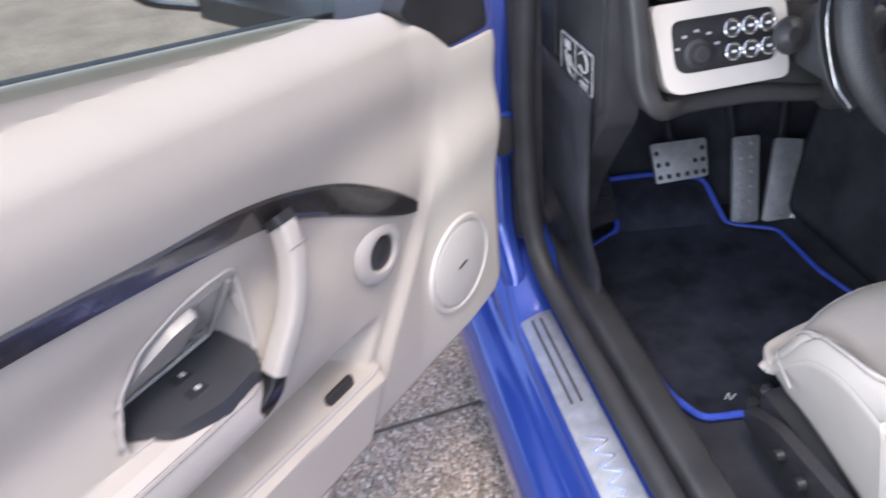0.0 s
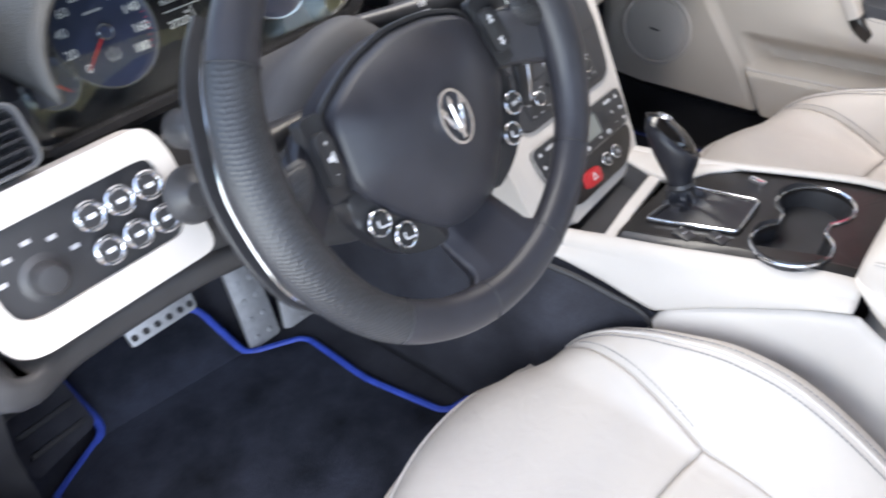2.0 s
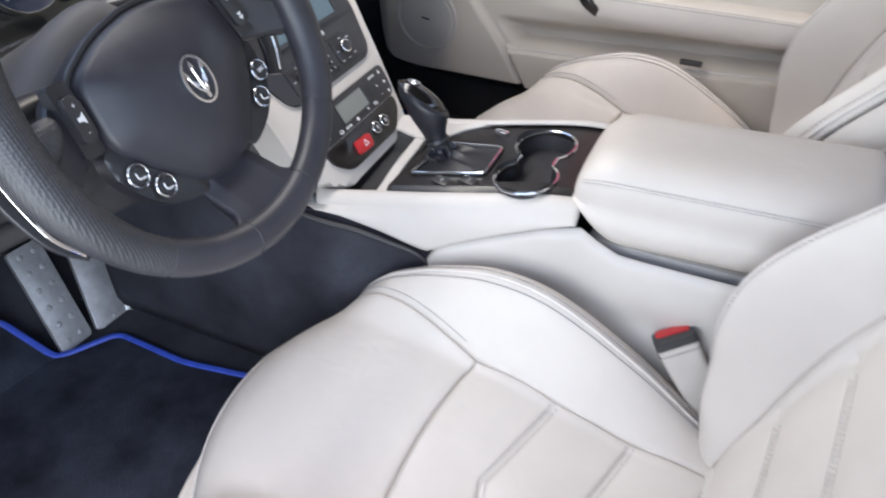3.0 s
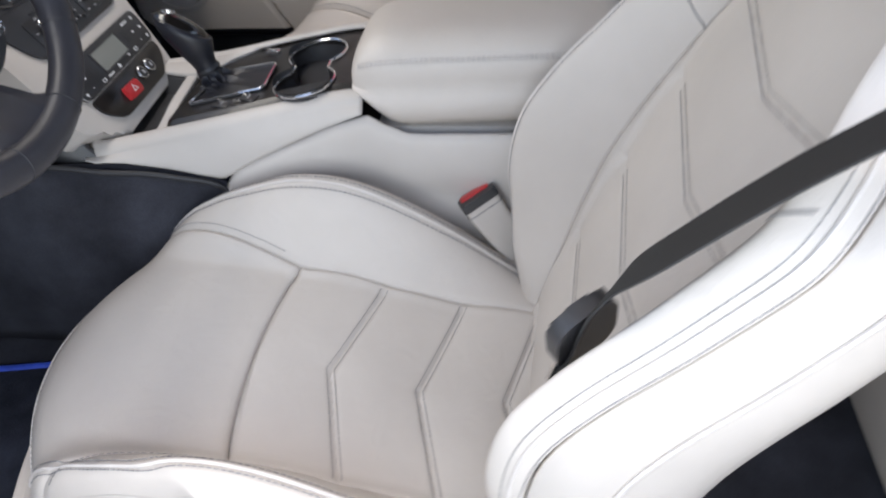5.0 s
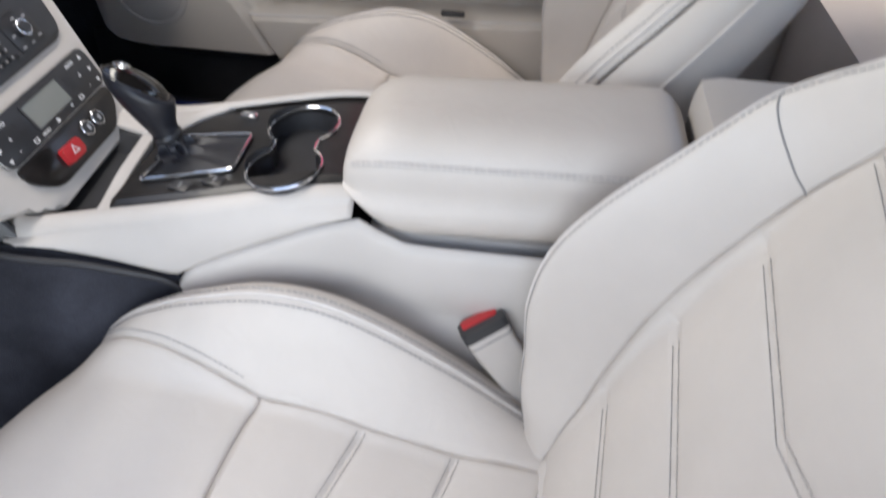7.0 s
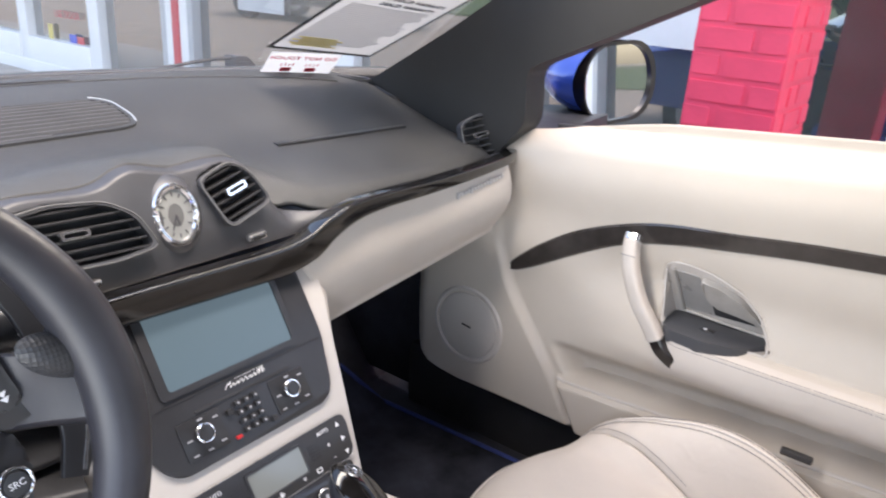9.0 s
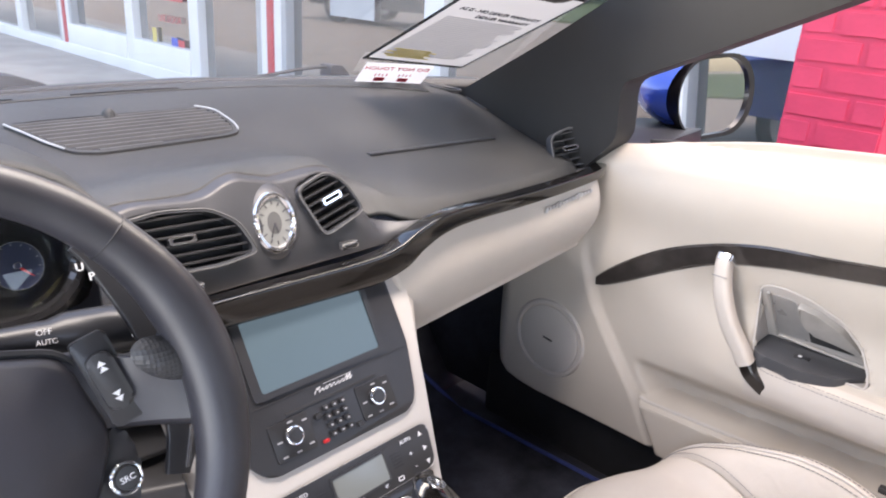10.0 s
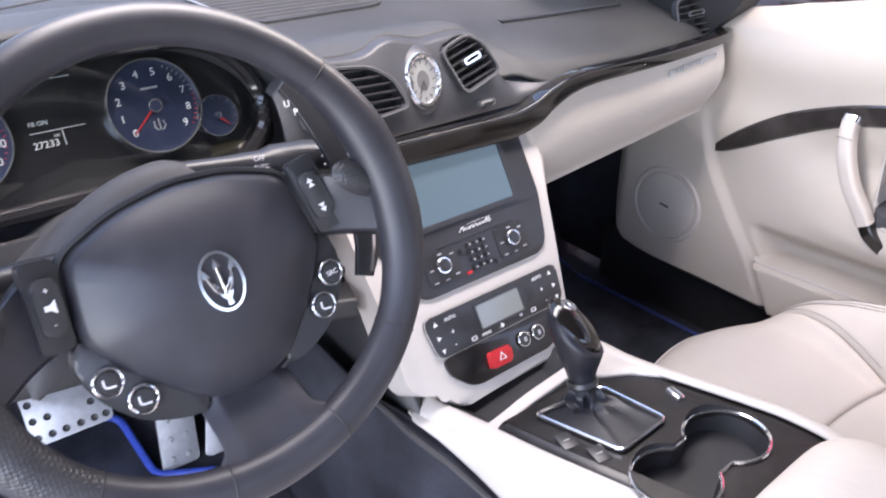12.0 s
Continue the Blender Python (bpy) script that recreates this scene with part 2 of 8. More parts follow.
def grid(f, us, vs):
    V = [f(u, v) for u in us for v in vs]
    n = len(vs)
    F = [(i * n + j, (i + 1) * n + j, (i + 1) * n + j + 1, i * n + j + 1) for i in range(len(us) - 1) for j in range(n - 1)]
    return mk(V, F)


def box(c, s, bev=0.0, m=None, seg=2):
    bm = bmesh.new()
    bmesh.ops.create_cube(bm, size=1)
    bm.transform(Matrix.Translation(c) @ Matrix.Diagonal((*s, 1)))
    if bev:
        bmesh.ops.bevel(bm, geom=bm.edges[:], offset=min(bev, 0.49 * min(s)), segments=seg, profile=0.6, affect='EDGES')
    if m is not None:
        bm.transform(m)
    return bm


def prism(outline, z0, z1, m=None, bev=0.0, seg=2):
    """An outline in x, y raised from z0 to z1, with rounded upper rim."""
    n = len(outline)
    area = sum(outline[i][0] * outline[(i + 1) % n][1] - outline[(i + 1) % n][0] * outline[i][1] for i in range(n))
    if area < 0:
        outline = outline[::-1]
    V = [(x, y, z0) for x, y in outline] + [(x, y, z1) for x, y in outline]
    F = [tuple(range(n - 1, -1, -1)), tuple(range(n, 2 * n))] + [(i, (i + 1) % n, n + (i + 1) % n, n + i) for i in range(n)]
    bm = mk(V, F)
    if bev:
        bm.edges.ensure_lookup_table()
        rim = [e for e in bm.edges if all(abs(v.co.z - z1) < 1e-6 for v in e.verts)]
        bmesh.ops.bevel(bm, geom=rim, offset=bev, segments=seg, profile=0.6, affect='EDGES')
    if m is not None:
        bm.transform(m)
    return bm


def hoop(outer, inner, z0, z1, m=None):
    """A frame between two outlines with the same number of corners."""
    n = len(outer)
    V = [(x, y, z0) for x, y in outer] + [(x, y, z1) for x, y in outer] + [(x, y, z0) for x, y in inner] + [(x, y, z1) for x, y in inner]
    F = []
    for i in range(n):
        j = (i + 1) % n
        F += [(i, j, n + j, n + i), (2 * n + j, 2 * n + i, 3 * n + i, 3 * n + j), (n + i, n + j, 3 * n + j, 3 * n + i), (j, i, 2 * n + i, 2 * n + j)]
    bm = mk(V, F)
    bmesh.ops.recalc_face_normals(bm, faces=bm.faces)
    if m is not None:
        bm.transform(m)
    return bm


def rounded(w, h, r, n=5, cx=0.0, cy=0.0):
    """A rounded rectangle's outline."""
    out = []
    for qx, qy, a0 in ((1, 1, 0), (-1, 1, 90), (-1, -1, 180), (1, -1, 270)):
        for k in range(n + 1):
            a = radians(a0 + 90 * k / n)
            out.append((cx + qx * (w / 2 - r) + r * math.cos(a), cy + qy * (h / 2 - r) + r * math.sin(a)))
    return out


def soften(poly, r, n=4):
    """Rounds the corners of a polygon."""
    out = []
    k = len(poly)
    for i in range(k):
        p, a, b = Vector(poly[i]), Vector(poly[i - 1]), Vector(poly[(i + 1) % k])
        ra, rb = min(r, (a - p).length * 0.45), min(r, (b - p).length * 0.45)
        s, e = p + (a - p).normalized() * ra, p + (b - p).normalized() * rb
        for j in range(n + 1):
            t = j / n
            out.append(tuple((1 - t) ** 2 * s + 2 * t * (1 - t) * p + t * t * e))
    return out


def circle(r, n=24, cx=0.0, cy=0.0, ry=None):
    return [(cx + r * math.cos(2 * math.pi * i / n), cy + (ry or r) * math.sin(2 * math.pi * i / n)) for i in range(n)]


def spline(pts, n=8, closed=False):
    """A smooth line through points."""
    P = [Vector(p) for p in pts]
    k = len(P)
    out = []
    for i in range(k if closed else k - 1):
        p1, p2 = P[i], P[(i + 1) % k]
        p0 = P[i - 1] if closed or i else p1 * 2 - p2
        p3 = P[(i + 2) % k] if closed or i + 2 < k else p2 * 2 - p1
        for j in range(n):
            t = j / n
            out.append(0.5 * (2 * p1 + (p2 - p0) * t + (2 * p0 - 5 * p1 + 4 * p2 - p3) * t * t + (3 * p1 - p0 - 3 * p2 + p3) * t ** 3))
    if not closed:
        out.append(P[-1])
    return out


def sweep(path, section, closed=False, up=(0, 0, 1), scale=None):
    """Sweeps a closed 2D section along a path; section x goes sideways, y along up."""
    P = [Vector(p) for p in path]
    n, k = len(P), len(section)
    V, F = [], []
    upv = Vector(up)
    for i in range(n):
        if closed:
            d = P[(i + 1) % n] - P[i - 1]
        else:
            d = P[min(i + 1, n - 1)] - P[max(i - 1, 0)]
        d.normalize()
        side = d.cross(upv)
        side = side.normalized() if side.length > 1e-6 else Vector((1, 0, 0))
        top = side.cross(d).normalized()
        s = scale[i] if scale else 1.0
        sx, sy = s if isinstance(s, tuple) else (s, s)
        V += [P[i] + side * (a * sx) + top * (b * sy) for a, b in section]
    for i in range(n if closed else n - 1):
        a, b = i * k, ((i + 1) % n) * k
        F += [(a + j, a + (j + 1) % k, b + (j + 1) % k, b + j) for j in range(k)]
    if not closed:
        F += [tuple(range(k - 1, -1, -1)), tuple((n - 1) * k + j for j in range(k))]
    bm = mk(V, F)
    bmesh.ops.recalc_face_normals(bm, faces=bm.faces)
    return bm


def tube(path, r, n=8, closed=False, up=(0.13, 0.21, 1)):
    return sweep(path, circle(1.0, n), closed, up, [r[i] if isinstance(r, (list, tuple)) else r for i in range(len(path))])


def lathe(profile, m=None, n=28):
    """Turns (radius, height) pairs about z."""
    k = len(profile)
    V = [(r * math.cos(2 * math.pi * i / n), r * math.sin(2 * math.pi * i / n), z) for i in range(n) for r, z in profile]
    F = [(i * k + j, ((i + 1) % n) * k + j, ((i + 1) % n) * k + j + 1, i * k + j + 1) for i in range(n) for j in range(k - 1)]
    bm = mk(V, F)
    bmesh.ops.remove_doubles(bm, verts=bm.verts, dist=1e-6)
    bmesh.ops.recalc_face_normals(bm, faces=bm.faces)
    if m is not None:
        bm.transform(m)
    return bm


def dashes(path, on=0.0052, off=0.0014, r=0.00050):
    """Sewing stitches along a line."""
    P = [Vector(p) for p in path]
    bms, run, start = [], 0.0, P[0]
    V, F = [], []
    for a, b in zip(P, P[1:]):
        L = (b - a).length
        d = (b - a).normalized() if L > 1e-9 else Vector((1, 0, 0))
        s = -run
        while s < L:
            s0, s1 = max(s, 0), min(s + on, L)
            if s1 - s0 > on * 0.3:
                side = d.cross(Vector((0.2, 0.3, 1))).normalized() * r
                top = side.cross(d).normalized() * r
                k = len(V)
                for p in (a + d * s0, a + d * s1):
                    V += [p + side, p + top * 1.4, p - side, p - top]
                F += [(k + j, k + (j + 1) % 4, k + 4 + (j + 1) % 4, k + 4 + j) for j in range(4)] + [(k + 3, k + 2, k + 1, k), (k + 4, k + 5, k + 6, k + 7)]
            s += on + off
        run = (L - (s - (on + off))) if s > L else 0.0
        run = min(max(run, 0.0), on + off)
    return mk(V, F)


def frame_at(p, x, n):
    """The pose of a plane through p: its x direction, and its outward normal as z."""
    z = Vector(n).normalized()
    x = Vector(x)
    x = (x - z * x.dot(z)).normalized()
    y = z.cross(x)
    return Matrix(((x[0], y[0], z[0], p[0]), (x[1], y[1], z[1], p[1]), (x[2], y[2], z[2], p[2]), (0, 0, 0, 1)))


def lettering(name, text, size, m, mat, parent, depth=0.0004, mirror=False):
    """Raised characters centred on the pose m."""
    cu = bpy.data.curves.new(name, 'FONT')
    cu.body, cu.size, cu.extrude = text, size, depth
    cu.align_x, cu.align_y = 'CENTER', 'CENTER'
    cu.resolution_u = 3
    tmp = new("writing_draft", cu)
    bpy.context.view_layer.update()
    me = bpy.data.meshes.new_from_object(tmp.evaluated_get(bpy.context.evaluated_depsgraph_get()))
    bpy.data.objects.remove(tmp)
    bm = bmesh.new()
    bm.from_mesh(me)
    bpy.data.meshes.remove(me)
    bpy.data.curves.remove(cu)
    if mirror:
        m = m @ Matrix.Diagonal((-1, 1, 1, 1))
    return part(name, bm, mat, parent, m=m, flat=True)


def lerp_table(x, table):
    """Straight between the rows (x, y) of a table, smoothed."""
    if x <= table[0][0]:
        return table[0][1]
    for (a, b), (c, d) in zip(table, table[1:]):
        if x <= c:
            t = (x - a) / (c - a)
            return b + (d - b) * t
    return table[-1][1]


def smooth_table(x, table):
    if x <= table[0][0]:
        return table[0][1]
    if x >= table[-1][0]:
        return table[-1][1]
    for i in range(len(table) - 1):
        (a, b), (c, d) = table[i], table[i + 1]
        if x <= c:
            t = (x - a) / (c - a)
            m0 = (d - table[i - 1][1]) / (c - table[i - 1][0]) if i else (d - b) / (c - a)
            m1 = (table[i + 2][1] - b) / (table[i + 2][0] - a) if i + 2 < len(table) else (d - b) / (c - a)
            h = c - a
            return (2 * t ** 3 - 3 * t * t + 1) * b + (t ** 3 - 2 * t * t + t) * h * m0 + (-2 * t ** 3 + 3 * t * t) * d + (t ** 3 - t * t) * h * m1


def in_poly(x, y, poly):
    c = False
    for i in range(len(poly)):
        (x1, y1), (x2, y2) = poly[i - 1], poly[i]
        if (y1 > y) != (y2 > y) and x < (x2 - x1) * (y - y1) / (y2 - y1) + x1:
            c = not c
    return c


def step(x, a, b):
    t = min(max((x - a) / (b - a), 0.0), 1.0)
    return t * t * (3 - 2 * t)


def bell(x, w):
    return math.exp(-(x / w) ** 2)


def span(a, b, n):
    return [a + (b - a) * i / n for i in range(n + 1)]


def ring(rx, ry, r, m, n=36):
    """A rounded bead bent to an ellipse."""
    return tube([m @ Vector((rx * math.cos(2 * math.pi * i / n), ry * math.sin(2 * math.pi * i / n), 0)) for i in range(n)], r, 8, True)


def emblem(parent, m, h, mat=CHROME):
    """A chrome oval with an upright three-pronged shape."""
    w = h * 0.72
    o = circle(w / 2, 28, ry=h / 2)
    i = circle(w / 2 * 0.87, 28, ry=h / 2 * 0.90)
    part("emblem_ring", hoop(o, i, 0, 0.0022, m), mat, parent, "polished oval ring")
    pr = []
    for sx in (-1, 0, 1):
        pts = [(sx * 0.05 * h, -0.20 * h, 0.001), (sx * 0.13 * h, -0.12 * h, 0.001), (sx * 0.18 * h, 0.02 * h, 0.001), (sx * 0.215 * h, 0.15 * h, 0.001)] if sx else [(0, -0.22 * h, 0.001), (0, 0.0, 0.001), (0, 0.25 * h, 0.001)]
        sp_ = spline(pts, 5)
        pr.append(tube(sp_, [0.034 * h * (1 - 0.35 * i_ / (len(sp_) - 1)) for i_ in range(len(sp_))], 6))
        tip = Vector(pts[-1])
        lean_ = sx * 0.03 * h
        pr.append(prism([(tip.x - 0.065 * h, tip.y - 0.03 * h), (tip.x, tip.y), (tip.x + 0.065 * h, tip.y - 0.03 * h), (tip.x + lean_, tip.y + 0.15 * h)], 0, 0.0022))
        if sx:
            pr.append(tube(spline([(sx * 0.185 * h, 0.03 * h, 0.001), (sx * 0.13 * h, 0.0, 0.001), (sx * 0.10 * h, -0.06 * h, 0.001), (sx * 0.03 * h, -0.14 * h, 0.001)], 4), 0.020 * h, 6))
    pr.append(prism([(-0.045 * h, -0.40 * h), (0.045 * h, -0.40 * h), (0.035 * h, -0.30 * h), (0.075 * h, -0.26 * h), (0.11 * h, -0.19 * h), (-0.11 * h, -0.19 * h), (-0.075 * h, -0.26 * h), (-0.035 * h, -0.30 * h)], 0, 0.0022))
    part("emblem_figure", join(*pr), mat, parent, "chrome three-pronged figure", m=m)

# ---- outdoors ----
GRAVEL = material("exposed_aggregate", (0.44, 0.37, 0.30), 0.85, var=0.14, scale=3.0, bump=1.0, bscale=75, fine=0.45, voro=True, bdist=0.012)
gr = grid(lambda u, v: (u, v, 0.0), [-400, -60, -20, -9, -3, 0, 2.2, 60, 400], [-400, -60, -12, -3, 0, 3, 12, 60, 400])
tagged(part("ground", gr, GRAVEL, None, flat=True), "exposed pebble aggregate paving with slab joints", "ground", kind="structure")
tagged(part("grass", box((-60, 0, 0.02), (98, 400, 0.06), 0.0), GRASS, None, flat=True), "green lawn across the road", "grass", kind="structure")
tagged(part("pavement", box((2.05, 3.0, 0.02), (1.9, 60, 0.13), 0.01), CONC, None), "pale concrete walkway before the shop front", "pavement", kind="structure")

# loose-looking pebbles set in the paving beside the open door
PEBBLE = material("river_pebbles", (0.45, 0.39, 0.32), 0.75, var=0.1, scale=60, bump=0.3, bscale=200)
_N, _L = PEBBLE.node_tree.nodes, PEBBLE.node_tree.links
_geo, _rp = _N.new("ShaderNodeNewGeometry"), _N.new("ShaderNodeValToRGB")
_L.new(_geo.outputs["Random Per Island"], _rp.inputs["Fac"])
_rp.color_ramp.elements[0].color, _rp.color_ramp.elements[1].color = (0.24, 0.17, 0.13, 1), (0.66, 0.57, 0.49, 1)
for _f, _c in ((0.3, (0.42, 0.32, 0.24, 1)), (0.55, (0.54, 0.42, 0.33, 1)), (0.8, (0.48, 0.41, 0.36, 1))):
    _rp.color_ramp.elements.new(_f).color = _c
_L.new(_rp.outputs["Color"], _N["Principled BSDF"].inputs["Base Color"])
rp = random.Random(8)
PV, PF = [], []
J0, JD = Vector((-1.06, 0.393)), Vector((0.114, 0.009)).normalized()
for i in range(17000):
    px, py = rp.uniform(-1.65, -0.93), rp.uniform(-0.35, 1.1)
    q = Vector((px, py)) - J0
    if abs(q.x * JD.y - q.y * JD.x) < 0.010:
        continue
    r, a = rp.uniform(0.0032, 0.0068), rp.uniform(0, 3.14)
    ca, sa, el = math.cos(a), math.sin(a), rp.uniform(0.6, 0.95)
    k0 = len(PV)
    for m_ in range(6):
        b = m_ * math.pi / 3
        x_, y_ = r * math.cos(b) * rp.uniform(0.85, 1.1), r * el * math.sin(b) * rp.uniform(0.85, 1.1)
        PV.append((px + x_ * ca - y_ * sa, py + x_ * sa + y_ * ca, 0.0005))
    for m_ in range(6):
        b = m_ * math.pi / 3
        x_, y_ = 0.62 * r * math.cos(b), 0.62 * r * el * math.sin(b)
        PV.append((px + x_ * ca - y_ * sa, py + x_ * sa + y_ * ca, 0.35 * r))
    PF += [(k0 + m_, k0 + (m_ + 1) % 6, k0 + 6 + (m_ + 1) % 6, k0 + 6 + m_) for m_ in range(6)] + [tuple(k0 + 6 + m_ for m_ in range(6))]
tagged(part("pebbles", mk(PV, PF), PEBBLE, None, angle=80), "tan and grey pebbles set in the paving", "pebbles", kind="stuff")
JOINT = material("dirty_joint", (0.10, 0.085, 0.07), 0.9, var=0.2, scale=20)
part_j = part("slab_joint", box((0, 0, 0.0), (6.0, 0.007, 0.003), 0.0, Matrix.Translation((-1.06, 0.393, 0.0005)) @ Matrix.Rotation(0.079, 4, 'Z')), JOINT, None)
tagged(part_j, "dark joint between paving slabs", "joint", kind="structure")

# ---- car body ----
body = thing("car_body", "glossy metallic blue coupe body with black interior trim", "car body", (0, 0, 0), kind="structure")
SILL = [(-0.955, 0.10), (-0.985, 0.18), (-0.985, 0.25), (-0.965, 0.285), (-0.935, 0.296), (-0.925, 0.290), (-0.918, 0.297), (-0.905, 0.308), (-0.898, 0.322), (-0.80, 0.338), (-0.795, 0.32), (-0.78, 0.26), (-0.80, 0.10)]
sec = soften(SILL, 0.012, 3)
ys = span(0.47, -1.3, 24)


def sill_pt(p, y):
    lift = 0.07 * step(y, 0.27, 0.44)
    return (p[0] + 0.02 * step(y, 0.25, 0.45) * (p[0] > -0.91), y, p[1] + lift * (p[1] > 0.3))


V = [sill_pt(p, y) for y in ys for p in sec]
k = len(sec)
F = [(i * k + j, i * k + (j + 1) % k, (i + 1) * k + (j + 1) % k, (i + 1) * k + j) for i in range(len(ys) - 1) for j in range(k)]
bm = mk(V, F + [tuple(range(k)), tuple((len(ys) - 1) * k + j for j in range(k))])
bmesh.ops.recalc_face_normals(bm, faces=bm.faces)
part("sill", bm, BLUE, body, "blue painted door sill with a stepped edge")
# plate with grooves and script
pl = part("sill_plate", prism(soften([(-0.892, 0.270), (-0.832, 0.285), (-0.832, -0.75), (-0.892, -0.75)], 0.006), 0.0, 0.004, None, 0.001), SILLALU, body, "brushed aluminium tread plate with grooves")
tilt = Matrix.Translation((-0.847, 0, 0.3325)) @ Matrix.Rotation(radians(-9.2), 4, 'Y') @ Matrix.Translation((0.847, 0, 0))
pl.data.transform(tilt)
for gx in (-0.871, -0.855):
    part("tread_groove", box((gx, 0.16, 0.0045), (0.0045, 0.21, 0.0014), 0.0006, tilt), RUBBER, pl)
scr = []
for i in range(9):
    y = -0.015 - 0.030 * i
    hgt = 0.026 if i in (0, 1, 2, 7) else 0.014
    scr.append(sweep(spline([(-0.876, y + 0.004, 0.0046), (-0.872 + hgt * 0.5, y - 0.006, 0.0046), (-0.872 + hgt, y - 0.012, 0.0046), (-0.870 + hgt * 0.6, y - 0.018, 0.0046), (-0.876, y - 0.024, 0.0046)], 4), [(-0.0022, -0.0004), (0.0022, -0.0004), (0.0018, 0.0006), (-0.0018, 0.0006)]))
part("script_strokes", join(*scr), CHROME, pl, "flowing polished strokes of an unreadable script", m=tilt)
# hinge pillar
JX = [(-1.01, 0.55), (-0.93, 0.50), (-0.905, 0.47), (-0.895, 0.438), (-0.872, 0.434), (-0.855, 0.436), (-0.846, 0.452), (-0.840, 0.475)]
def jamb(u, v):
    i = u * (len(JX) - 1)
    a, t = int(min(i, len(JX) - 2)), i - int(min(i, len(JX) - 2))
    x, y = JX[a][0] * (1 - t) + JX[a + 1][0] * t, JX[a][1] * (1 - t) + JX[a + 1][1] * t
    z = 0.29 + 0.75 * v
    y -= 0.10 * bell((z - 0.33), 0.07) * step(x, -0.93, -0.88)
    x += 0.03 * step(z, 0.6, 1.0)
    return (x, y, z)
part("door_jamb", grid(jamb, span(0, 1, 28), span(0, 1, 40)), BLUE, body, "blue painted hinge pillar", solid=0.01, back=(0, 1, 0))
cs = frame_at((-0.872, 0.418, 0.638), (1, 0.1, 0), (0.05, -1, 0.08))
strap = part("hinge_cover", prism(rounded(0.055, 0.085, 0.02), -0.01, 0.006, cs, 0.003), BLUE, body)
part("rubber_grommet", prism(rounded(0.042, 0.07, 0.016), 0.004, 0.010, cs, 0.003), RUBBER, strap, "black rubber grommet")
# seals and inner sill trim
seal_path = spline([(-0.822, 0.39, 1.03), (-0.832, 0.40, 0.85), (-0.838, 0.395, 0.67), (-0.838, 0.375, 0.5), (-0.830, 0.32, 0.405), (-0.820, 0.20, 0.374), (-0.817, 0.0, 0.369), (-0.815, -0.5, 0.37), (-0.808, -1.25, 0.38)], 8)
part("door_seal", tube(seal_path, 0.019, 10), RUBBER, body, "black rubber door seal")
part("jamb_cover", box((-0.824, 0.432, 0.74), (0.056, 0.030, 0.66), 0.006), RUBBER, body, "black inner cover of the hinge pillar")
part("jamb_trim", tube([p + Vector((0.001, 0.034, 0)) for p in seal_path[:34]], 0.011, 10), BLACKP, body, "black trim inside the door seal")
part("sill_trim", sweep([(-0.765, 0.45, 0.345), (-0.765, -1.25, 0.345)], soften([(-0.045, -0.08), (-0.035, 0.03), (0.02, 0.036), (0.045, -0.08)], 0.015)), BLACKP, body, "black plastic inner sill cover")
part("kick_panel", grid(lambda u, v: (-0.775 + 0.03 * bell(v - 0.2, 0.2) + 0.012 * u, 0.25 + 0.55 * u, 0.30 + 0.46 * v), span(0, 1, 10), span(0, 1, 10)), CARPETG, body, "dark carpeted kick panel", solid=0.01, back=(-1, 0, 0))
part("kick_panel", grid(lambda u, v: (0.735, 0.34 + 0.46 * u, 0.30 + 0.42 * v), span(0, 1, 4), span(0, 1, 4)), CARPETG, body, "dark carpeted kick panel", solid=0.01, back=(1, 0, 0))
part("sill_trim", box((0.745, -0.4, 0.34), (0.06, 1.75, 0.16), 0.02), BLACKP, body, "black plastic inner sill cover")
part("floor_pan", box((0, -0.32, 0.245), (1.56, 2.0, 0.05), 0.0), CARPETG, body, "dark carpeted floor")
part("firewall", grid(lambda u, v: (-0.79 + 1.58 * u, 0.57 + 0.30 * v + 0.06 * v * v, 0.255 + 0.36 * v + 0.2 * v * v), span(0, 1, 12), span(0, 1, 10)), CARPETG, body, "dark carpeted toe board", solid=0.02, back=(0, 1, -0.5))
part("tunnel", grid(lambda u, v: (XC + 0.105 * math.cos(math.pi * (1 - u)) ** 1 * (0.85 + 0.15 * v), 0.62 - 1.75 * v, 0.27 + (0.30 - 0.05 * v) * min(1, 2.2 * math.sin(math.pi * u)) ** 0.8), span(0, 1, 20), span(0, 1, 12)), CARPETG, body, "dark carpeted transmission tunnel")
part("bulkhead", box((0, -1.32, 0.60), (1.58, 0.05, 0.80), 0.01), CARPETG, body, "dark rear bulkhead")
part("rear_deck", box((0, -1.13, 0.46), (1.5, 0.36, 0.38), 0.06), IVORY, body, "ivory leather rear seat base")
for sx in (-1, 1):
    part("quarter_trim", box((sx * 0.765, -1.08, 0.66), (0.05, 0.55, 0.72), 0.02), CREAMP, body, "pale rear side trim")
    part("outer_quarter", box((sx * 0.86, -1.15, 0.62), (0.12, 0.62, 0.80), 0.05), BLUE, body, "blue rear quarter panel")
